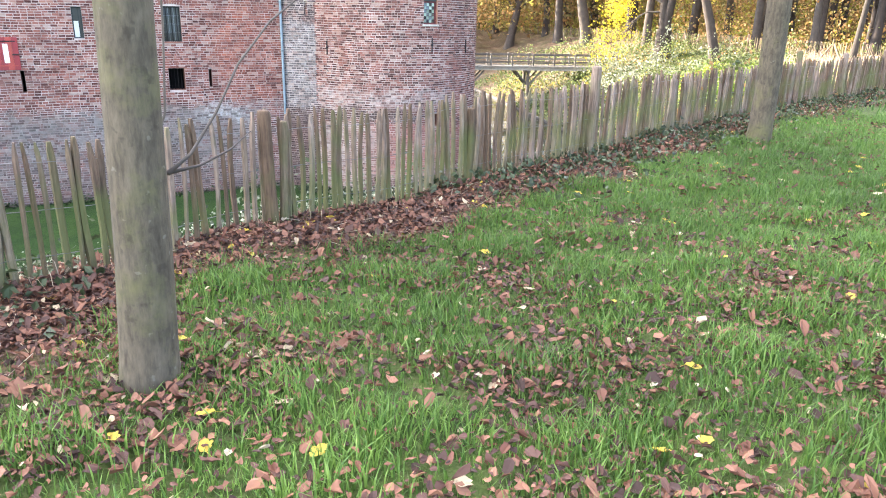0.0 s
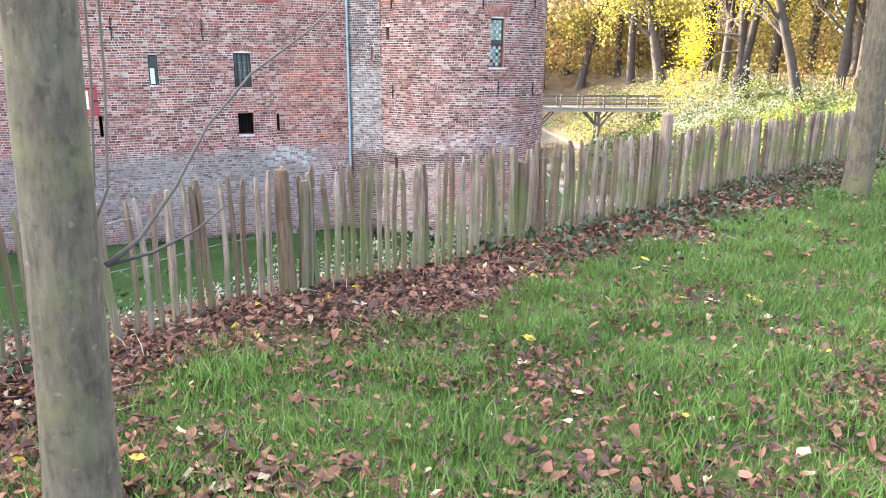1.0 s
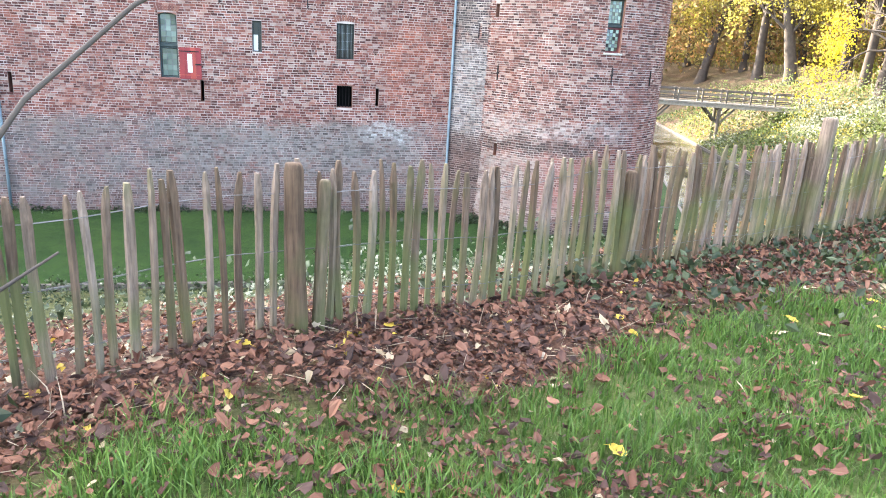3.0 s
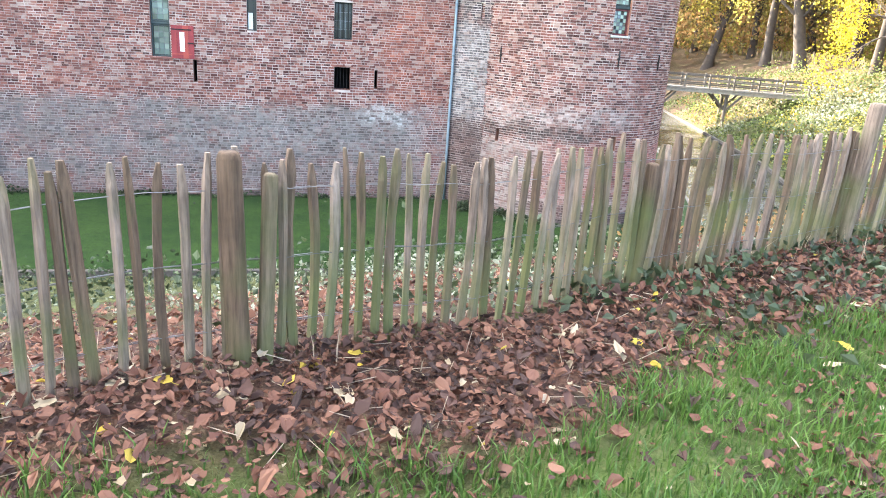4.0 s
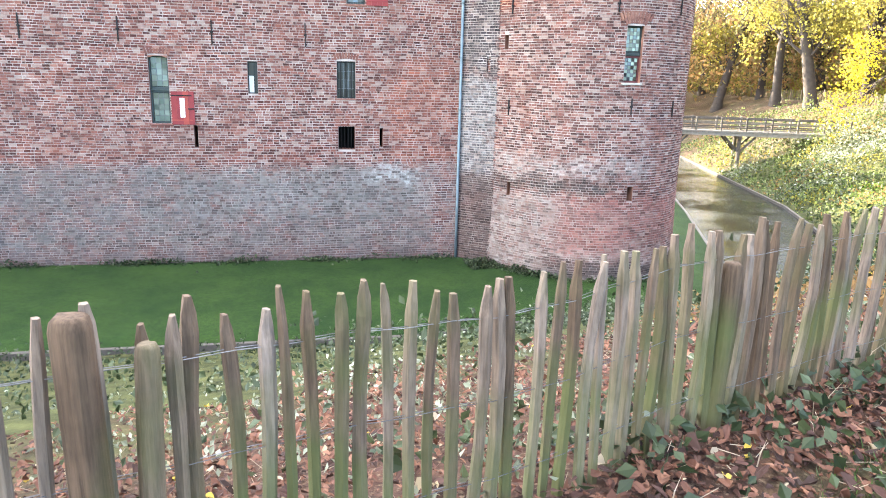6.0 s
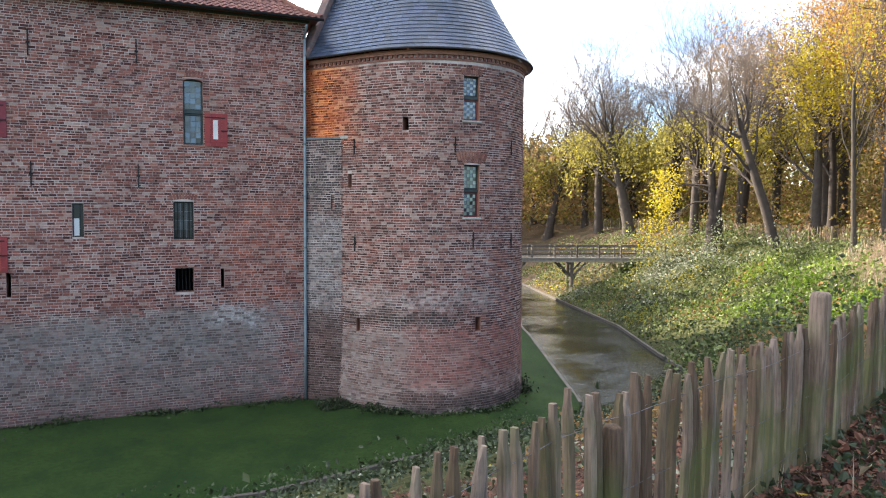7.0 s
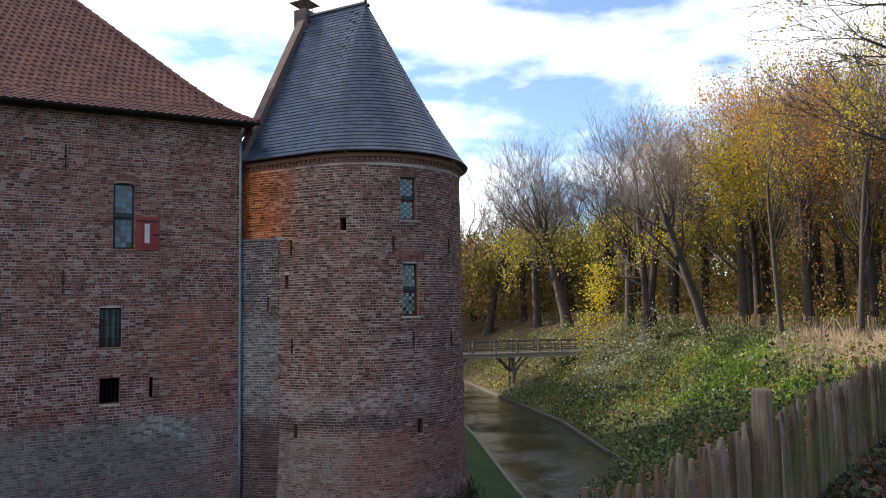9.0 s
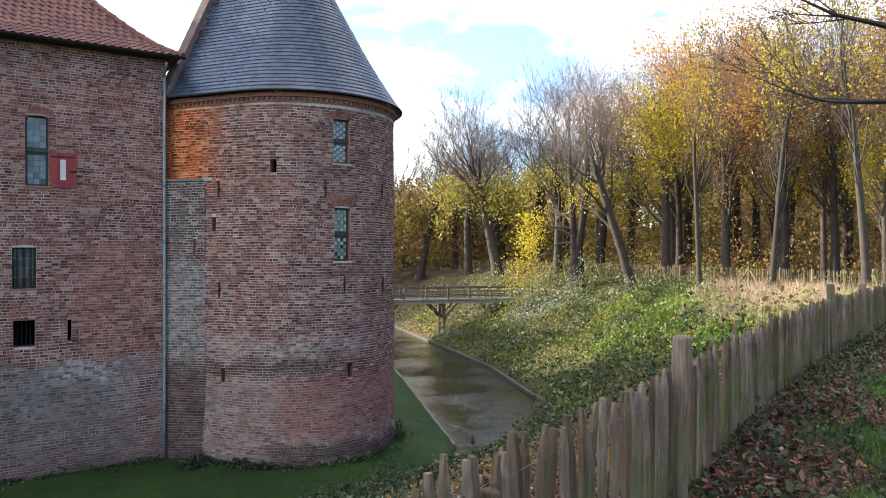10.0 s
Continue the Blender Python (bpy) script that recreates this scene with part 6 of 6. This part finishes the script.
def blades(name, x, y, z, tall, wide, material, g, label, category, lean=0.5):
    """Bent grass blades, a long thin leaf of two pieces each."""
    n = len(x)
    a = g.uniform(0, 2 * math.pi, n)
    h = tall * g.uniform(0.5, 1.3, n) * (0.55 + 0.95 * ripple(x, y, 7.0))
    b = g.uniform(0.1, 1.0, n) * lean * h
    w = wide * g.uniform(0.7, 1.3, n)
    turn_ = a + g.uniform(-1, 1, n)
    dx, dy, sx, sy = np.cos(a), np.sin(a), -np.sin(turn_) * w, np.cos(turn_) * w
    base = np.stack([x, y, z], axis=1)
    s = np.stack([sx, sy, np.zeros(n)], axis=1)
    mid = base + np.stack([dx * b * 0.3, dy * b * 0.3, h * 0.6], axis=1)
    tip = base + np.stack([dx * b, dy * b, h], axis=1)
    verts = np.stack([base - s, base + s, mid + s * 0.8, mid - s * 0.8, tip], axis=1).reshape(-1, 3)
    i = np.arange(n)[:, None] * 5
    tris = np.concatenate([i + np.array([[0, 1, 2]]), i + np.array([[0, 2, 3]]), i + np.array([[3, 2, 4]])], axis=0)
    o = part(name, raw_mesh(name, verts, tris, material))
    return tagged(o, label, category, kind="stuff")


x, y, g = scatter(70000, 27, 39, 7, 27, lambda x, y: np.clip(covers(x, y)[2] * 1.2, 0, 1) * (0.3 + 0.7 * ripple(x, y, 0.8)), 31)
blades("dry_grass", x, y, land(x, y), 0.5, 0.01, BLADE_DRY, g, "tall pale dry grass on the sunny bank", "grass", 0.35)


def lawn_density(x, y):
    top, side = line_distance(x, y, FENCE_LINE)
    litter = covers(x, y)[0]
    near = np.clip(1.15 - np.hypot(x - 1.5, y + 3.0) / 16, 0.06, 1)
    tuft = 0.25 + 0.75 * ripple(x, y, 5.0)
    return (side < 0) * np.clip(1 - 1.25 * litter, 0, 1) * near * tuft


x, y, g = scatter(540000, -4, 11, -6.2, 3.2, lawn_density, 41)
blades("lawn_grass", x, y, land(x, y) - 0.01, 0.085, 0.0036, BLADE, g, "short uneven green grass with fallen leaves", "grass", 0.8)
x, y, g = scatter(26000, 10, 40, -12, 15, lambda x, y: (line_distance(x, y, FENCE_LINE)[1] < 0) * 0.8, 42)
blades("lawn_grass", x, y, land(x, y) - 0.01, 0.12, 0.012, BLADE, g, "further short green grass", "grass", 0.8)
# grass and stalks along the fence foot
x, y, g = scatter(16000, -5, 19, -4, 7, lambda x, y: np.clip(1 - line_distance(x, y, FENCE_LINE)[0] / 0.5, 0, 1) * (0.2 + 0.5 * ripple(x, y, 3.3)), 43)
blades("fence_grass", x, y, land(x, y) - 0.01, 0.16, 0.003, BLADE_DRY, g, "straw-coloured stalks along the fence foot", "grass", 1.0)


# ---- fallen leaves ----
def leaf_shape(b, length, wide, curl, seed):
    """One fallen leaf, lobed, curled up at its edges."""
    r = random.Random(seed)
    n = 9
    left, right, mid = [], [], []
    for i in range(n):
        k = i / (n - 1)
        w = wide * math.sin(math.pi * min(1, k * 0.96 + 0.03)) ** 0.7 * (1 + 0.22 * math.sin(k * 17 + seed))
        z = curl * length * (k - 0.5) ** 2 + 0.006
        mid.append(b.verts.new((length * (k - 0.5), r.uniform(-0.002, 0.002), z)))
        left.append(b.verts.new((length * (k - 0.5), w, z + curl * w * r.uniform(0.3, 1.0))))
        right.append(b.verts.new((length * (k - 0.5), -w, z + curl * w * r.uniform(0.3, 1.0))))
    for i in range(n - 1):
        b.faces.new((mid[i], mid[i + 1], left[i + 1], left[i]))
        b.faces.new((right[i], right[i + 1], mid[i + 1], mid[i]))
    tube(b, [(length * 0.48, 0, curl * length * 0.25 + 0.004), (length * 0.8, 0.01, 0.004)], [0.0016, 0.001], 4)


def fallen_many(name, x, y, g, size, material, label):
    """Curled, lobed leaves lying about, two crumpled halves each."""
    n = len(x)
    a = g.uniform(0, 2 * math.pi, n)
    s = size * np.clip(g.lognormal(0, 0.38, n), 0.4, 2.1)
    c, d = np.cos(a), np.sin(a)
    z = land(x, y) + g.uniform(0.004, 0.05, n)
    rim_x = np.array([-0.5, -0.38, 0.02, 0.36, 0.55, 0.36, 0.02, -0.38])
    rim_y = np.array([0, 0.3, 0.42, 0.26, 0, -0.26, -0.42, -0.3])
    lobes = g.uniform(0.7, 1.2, (n, 8))
    narrow = g.uniform(0.5, 1.1, n)[:, None]
    lx, ly = rim_x[None] * s[:, None] * lobes, rim_y[None] * s[:, None] * lobes * narrow
    lift = g.uniform(0.0, 1.1, n)[:, None]
    lz = np.abs(ly) * lift + g.normal(0, 0.09, (n, 8)) * s[:, None] + lx * g.normal(0, 0.35, n)[:, None] + ly * g.normal(0, 0.3, n)[:, None]
    verts = np.stack([x[:, None] + lx * c[:, None] - ly * d[:, None], y[:, None] + lx * d[:, None] + ly * c[:, None],
                      z[:, None] + lz - np.minimum(lz.min(axis=1), 0)[:, None]], axis=-1).reshape(-1, 3)
    i = np.arange(n)[:, None] * 8
    faces = np.concatenate([i + np.array([[0, 4, 3, 2, 1]]), i + np.array([[0, 7, 6, 5, 4]])], axis=0)
    o = part(name, raw_mesh(name, verts, faces, material))
    return tagged(o, label, "leaves", kind="stuff")


def litter_density(x, y):
    return np.clip(covers(x, y)[0] * 1.1, 0, 1) * np.where(line_distance(x, y, FENCE_LINE)[1] > 0, 0.5, 1.0)


for seed, count, size, material, label in ((51, 200000, 0.034, LEAF_BROWN, "russet brown leaf litter along the fence"), (52, 150000, 0.032, LEAF_DARK, "dark rotting leaf litter along the fence"),
                                            (55, 9000, 0.032, LEAF_PALE, "pale dry leaves along the fence"), (56, 1500, 0.04, LEAF_YELLOW, "yellow leaves in the litter")):
    x, y, g = scatter(count, -5, 18, -5, 8, litter_density, seed)
    fallen_many("leaf_litter", x, y, g, size, material, label)


def lawn_side(x, y):
    return (line_distance(x, y, FENCE_LINE)[1] < 0) * (0.25 + 0.75 * np.clip(ripple(x, y, 3.4) * 1.7 - 0.5, 0, 1)) * np.clip(0.3 - (y + 0.45 * x + 0.6) / 3.8, 0.16, 1)


for seed, count, material, label in ((53, 95000, LEAF_BROWN, "brown leaves scattered on the lawn"), (57, 105000, LEAF_DARK, "dark dead leaves scattered on the lawn"), (54, 4000, LEAF_PALE, "pale leaves scattered on the lawn")):
    x, y, g = scatter(count, -4, 11, -6.2, 2.5, lawn_side, seed)
    fallen_many("scattered_leaves", x, y, g, 0.031, material, label)
# twigs and stalks in the litter
x, y, g = scatter(9000, -5, 14, -5, 6, litter_density, 58)
n = len(x)
a_ = g.uniform(0, math.pi, n)
l_ = g.uniform(0.02, 0.09, n)
z_ = land(x, y) + g.uniform(0.015, 0.05, n)
p0 = np.stack([x - np.cos(a_) * l_, y - np.sin(a_) * l_, z_], axis=1)
p1 = np.stack([x + np.cos(a_) * l_, y + np.sin(a_) * l_, z_ + g.normal(0, 0.02, n)], axis=1)
w_ = np.stack([-np.sin(a_), np.cos(a_), np.zeros(n)], axis=1) * 0.0014
up_ = np.array([[0, 0, 0.003]])
tv = np.stack([p0 - w_, p0 + w_, p0 + up_, p1 - w_, p1 + w_, p1 + up_], axis=1).reshape(-1, 3)
i = np.arange(n)[:, None] * 6
tagged(part("dry_stalks", raw_mesh("dry_stalks", tv, np.concatenate([i + np.array([q]) for q in ((0, 3, 5, 2), (1, 2, 5, 4), (0, 1, 4, 3))]), BLADE_DRY)), "dry straw and twigs among the leaves", "litter", kind="stuff")
# ivy creeping out at the fence foot
x, y, g = scatter(60000, -4, 16, -4, 6, lambda x, y: np.clip(1.3 - line_distance(x, y, FENCE_LINE)[0] / 1.0, 0, 1) * np.clip(ripple(x, y, 1.1) * 3.0 - 1.7 + np.clip((x - 1.2) / 2.0, 0, 1.7), 0, 1), 59)
tagged(part("ivy_patch", leaf_cloud("ivy_patch", np.stack([x, y, land(x, y) + g.uniform(0.02, 0.12, len(x))], axis=1), 0.06, IVY_DARK, 59, 0.02)), "dark green ivy creeping along the fence foot", "plants", kind="stuff")

KINDS = []
for i, (length, wide, curl, material, label) in enumerate(((0.075, 0.028, 0.5, LEAF_YELLOW, "yellow fallen leaf lying on the grass"), (0.095, 0.034, 0.9, LEAF_BROWN, "curled russet fallen leaf"),
                                                           (0.09, 0.034, 0.35, LEAF_PALE, "pale buff fallen leaf lying flat"), (0.07, 0.027, 0.7, LEAF_YELLOW, "small yellow fallen leaf"))):
    b = bmesh.new()
    leaf_shape(b, length, wide, curl, i)
    mesh = bpy.data.meshes.new("fallen_leaf")
    b.to_mesh(mesh)
    b.free()
    mesh.materials.append(material)
    KINDS.append((mesh, label))
r = random.Random(77)
# the well seen ones, then others at random on the lawn
LEAVES = [(1.525, -1.146, 0), (0.155, -1.516, 2), (1.241, -0.967, 2)]
for _ in range(150):
    x, y = r.uniform(-2.5, 7), r.uniform(-6, -0.5)
    if line_distance(np.array([x]), np.array([y]), FENCE_LINE)[1][0] < 0:
        LEAVES.append((x, y, r.choice((0, 0, 1, 1, 1, 2, 2, 3))))
for x, y, k in LEAVES:
    o = new("fallen_leaf", KINDS[k][0])
    o.matrix_basis = pose(x, y, height(x, y) + 0.03, r.uniform(-14, 14), r.uniform(-14, 14), r.uniform(0, 360))
    tagged(o, KINDS[k][1], "leaf", "fallen leaves")


# ---- slates and tiles ----
ROWS = 46
b = bmesh.new()
box(b, -0.5, 0.5, -0.5, 0.5, -0.5, 0.5)
slate_piece = bpy.data.meshes.new("slate")
b.to_mesh(slate_piece)
b.free()
slate_piece.materials.append(SLATE_ONE)
r = random.Random(9)
verts, faces = [], []
singles = 0
CUBE = [(x, y, z) for z in (-0.5, 0.5) for x, y in ((-0.5, -0.5), (0.5, -0.5), (0.5, 0.5), (-0.5, 0.5))]
SIDES = [(3, 2, 1, 0), (4, 5, 6, 7), (0, 1, 5, 4), (1, 2, 6, 5), (2, 3, 7, 6), (3, 0, 4, 7)]
for j in range(ROWS):
    k0, k1 = j / ROWS, min((j + 1.35) / ROWS, 0.995)
    ring = [roof_at(LENGTH * i / 200, k0) for i in range(201)]
    arc = sum((p - q).length for p, q in zip(ring, ring[1:]))
    n = max(6, int(arc / 0.24))
    for i in range(n):
        s = (i + (0.5 if j % 2 else 0.0) + 0.5) / n * LENGTH
        if s > LENGTH - 0.05:
            continue
        ds = LENGTH / n / 2
        p, q = roof_at(s, k0, 0.028 + r.uniform(0, 0.002)), roof_at(s, k1, 0.004)
        w = (roof_at(min(s + ds, LENGTH), k0) - roof_at(max(s - ds, 0), k0))
        up = (q - p)
        if w.length < 0.02:
            continue
        ex, ez = w.normalized(), up.normalized()
        ey = ez.cross(ex).normalized()
        m = Matrix((ex * (w.length * 0.965), ey * 0.008, ez * up.length)).transposed().to_4x4()
        m.translation = (p + q) / 2
        if 6 <= j < 13 and singles < 300 and BACK * 0.6 < s < BACK + ARC * 0.75:
            o = part("slate", slate_piece, None, tower_roof)
            o.matrix_basis = m
            singles += 1
        else:
            base = len(verts)
            verts += [tuple(m @ Vector(c)) for c in CUBE]
            faces += [tuple(base + v for v in f) for f in SIDES]
tagged(part("slate_cover", raw_mesh("slate_cover", verts, faces, SLATE), None, tower_roof, "overlapping blue-grey slates"), kind="stuff")

# pantiles on the slope over the front
WAVE = [(-0.5, 0.012), (-0.3, 0.038), (-0.1, 0.042), (0.1, 0.012), (0.3, 0.0), (0.5, 0.012)]
TW, TR = 0.235, 0.29


def pantile(at, along_v, up_v, out_v, length):
    vs = []
    for t, lift in ((0, 0.03), (1, 0.008)):
        for u, h in WAVE:
            vs.append(at + along_v * (u * TW * 1.04) + up_v * (t * length * 1.12) + out_v * (h + lift))
    for u, h in WAVE:
        vs.append(at + along_v * (u * TW * 1.04) + out_v * (h + 0.012))
    n = len(WAVE)
    fs = [(i, i + 1, n + i + 1, n + i) for i in range(n - 1)] + [(2 * n + i, 2 * n + i + 1, i + 1, i) for i in range(n - 1)]
    return vs, fs


vs, fs = pantile(Vector((0, 0, 0)), Vector((1, 0, 0)), Vector((0, 1, 0)), Vector((0, 0, 1)), TR)
tile_piece = raw_mesh("roof_tile", [tuple(v) for v in vs], fs, TILE_ONE)
verts, faces = [], []
singles = 0
run, j = 0.0, 0
while run < 8.0:
    z0, z1 = slope_z(run), slope_z(run + 0.2)
    up_v = Vector((0, 0.2, z1 - z0)).normalized()
    out_v = Vector((1, 0, 0)).cross(up_v)
    x = HIP - run - TW * 0.5
    left = max(-19.4 + run, -9.0)
    while x > left:
        at = Vector((x + r.uniform(-0.004, 0.004), EAVE_Y + run, EAVE_Z + z0 + 0.01 + r.uniform(0, 0.006)))
        if singles < 300 and j < 12 and x > 0.2:
            m = Matrix((Vector((1, 0, 0)), up_v, out_v)).transposed().to_4x4()
            m.translation = at
            part("roof_tile", tile_piece, None, hall_roof).matrix_basis = m
            singles += 1
        else:
            vs, fs = pantile(at, Vector((1, 0, 0)), up_v, out_v, TR)
            base = len(verts)
            verts += [tuple(v) for v in vs]
            faces += [tuple(base + v for v in f) for f in fs]
        x -= TW
    run += up_v.y * TR
    j += 1
tagged(part("tile_cover", raw_mesh("tile_cover", verts, faces, TILE), None, hall_roof, "wavy dark red pantiles"), kind="stuff")
# hip tiles
run = 0.0
i = 0
while run < 7.9:
    a = Vector((HIP - run + 0.02, EAVE_Y + run, EAVE_Z + slope_z(run) + 0.05))
    e_ = Vector((HIP - run - 0.27, EAVE_Y + run + 0.27, EAVE_Z + slope_z(run + 0.27) + 0.05))
    bm = bmesh.new()
    tube(bm, [a, e_], [0.115, 0.095], 8)
    part("hip_tile", bm, TILE_ONE, hall_roof)
    run += 0.25


# ---- bricks of the walls ----
def sag(u, v):
    return 0.03 * math.sin(0.31 * u + 0.4 * v) + 0.014 * math.sin(1.1 * u + 1.7 * v) + 0.006 * math.sin(3.7 * u - 2.3 * v)


def lay_bricks(wall, u0, u1, v0, v1, holes, at, laid, single, stretch, seed):
    """Courses of slightly proud, uneven bricks; those in one stretch of the wall are pieces of their own."""
    r = random.Random(seed)
    shapes = []
    if single:
        for i in range(10):
            mesh = bpy.data.meshes.new("brick")
            j = [r.uniform(-0.004, 0.004) for _ in range(8)]
            out = 0.008 + 0.003 * (i % 4)
            vs = [(-0.5 + j[0], 0.03, -0.5 + j[1] * 6), (0.5 + j[2], 0.03, -0.5), (0.5, 0.03, 0.5 + j[3] * 6), (-0.5, 0.03, 0.5)]
            vs += [(x * 0.985 + j[4], -out + j[5] * 0.5, z * 0.95) for x, _, z in vs]
            mesh.from_pydata(vs, [], [(4, 5, 6, 7), (0, 1, 5, 4), (1, 2, 6, 5), (2, 3, 7, 6), (3, 0, 4, 7)])
            mesh.materials.append(single)
            shapes.append(mesh)
    verts, faces, singles = [], [], 0
    v = v0
    row = 0
    while v < v1 - 0.07:
        high = r.uniform(0.068, 0.096)
        spans = [(u0, u1)]
        for a, b, c, d in holes:
            if c < v + high - 0.01 and d > v + 0.01:
                spans = [q for p in spans for q in ((p[0], min(p[1], a)), (max(p[0], b), p[1])) if q[1] - q[0] > 0.03]
        for a, b in spans:
            u = a - (0.0 if a > u0 else 0.05 * (row % 2) + r.uniform(0, 0.1))
            while u < b - 0.02:
                length = r.choice((0.1, 0.1, 0.195, 0.205, 0.21, 0.215)) * r.uniform(0.95, 1.06)
                p, q = max(u, a), min(u + length, b)
                if b - q < 0.05:
                    q = b
                u = q
                gap = r.uniform(0.004, 0.01)
                p, q = p + gap, q - gap
                if q - p < 0.02:
                    continue
                lift = (sag(p, v) + r.uniform(-0.003, 0.003)) * (1 if v > v0 + 0.2 else 0)
                lo, hi = v + r.uniform(0.006, 0.012) + lift, v + high - r.uniform(0.006, 0.012) + lift
                out = r.uniform(0.003, 0.014)
                if single and singles < 300 and stretch[0] < p < stretch[1] and stretch[2] < v < stretch[3]:
                    singles += 1
                    x0, x1 = Vector(at(p, lo, 0)), Vector(at(q, lo, 0))
                    mid = (x0 + x1) / 2
                    o = part("brick", shapes[(singles * 7) % 10], None, wall)
                    o.matrix_basis = Matrix.Translation((mid.x, mid.y, (lo + hi) / 2)) @ Matrix.Rotation(math.atan2(x1.y - x0.y, x1.x - x0.x), 4, "Z") @ Matrix.Diagonal((q - p, 1, hi - lo, 1))
                    continue
                n = len(verts)
                w = [r.uniform(-0.0035, 0.0035) for _ in range(4)]
                for x, z in ((p, lo), (q, lo), (q, hi), (p, hi)):
                    verts.append(at(x, z, 0.02))
                for x, z in ((p + 0.002 + w[0], lo + 0.002), (q - 0.002, lo + 0.002 + w[1]), (q - 0.002 + w[2], hi - 0.002), (p + 0.002, hi - 0.002 + w[3])):
                    verts.append(at(x, z, -out))
                faces += [(n + 4, n + 5, n + 6, n + 7), (n, n + 1, n + 5, n + 4), (n + 1, n + 2, n + 6, n + 5), (n + 2, n + 3, n + 7, n + 6), (n + 3, n, n + 4, n + 7)]
        v += high
        row += 1
    o = part("brickwork", raw_mesh("brickwork", verts, faces, laid), None, wall, "uneven courses of old handmade bricks with pale joints")
    tagged(o, kind="stuff")


hall_holes = [(a, b, c - 0.03, d + 0.05) for a, b, c, d in TALL + BARRED] + [(a, b, c, d) for a, b, c, d in SMALL + CELLAR + SLITS]
lay_bricks(front_wall, -18, CORNER, WALL_FOOT + 0.1, WALL_TOP, hall_holes, lambda u, v, d: (u, FACE + d, v), LAID_HALL, PIECE_HALL, (2.3, 4.6, -0.3, 2.5), 101)
tower_holes = [(a, b, c - 0.04, d) for a, b, c, d in GAPS[:2]] + list(GAPS[2:])
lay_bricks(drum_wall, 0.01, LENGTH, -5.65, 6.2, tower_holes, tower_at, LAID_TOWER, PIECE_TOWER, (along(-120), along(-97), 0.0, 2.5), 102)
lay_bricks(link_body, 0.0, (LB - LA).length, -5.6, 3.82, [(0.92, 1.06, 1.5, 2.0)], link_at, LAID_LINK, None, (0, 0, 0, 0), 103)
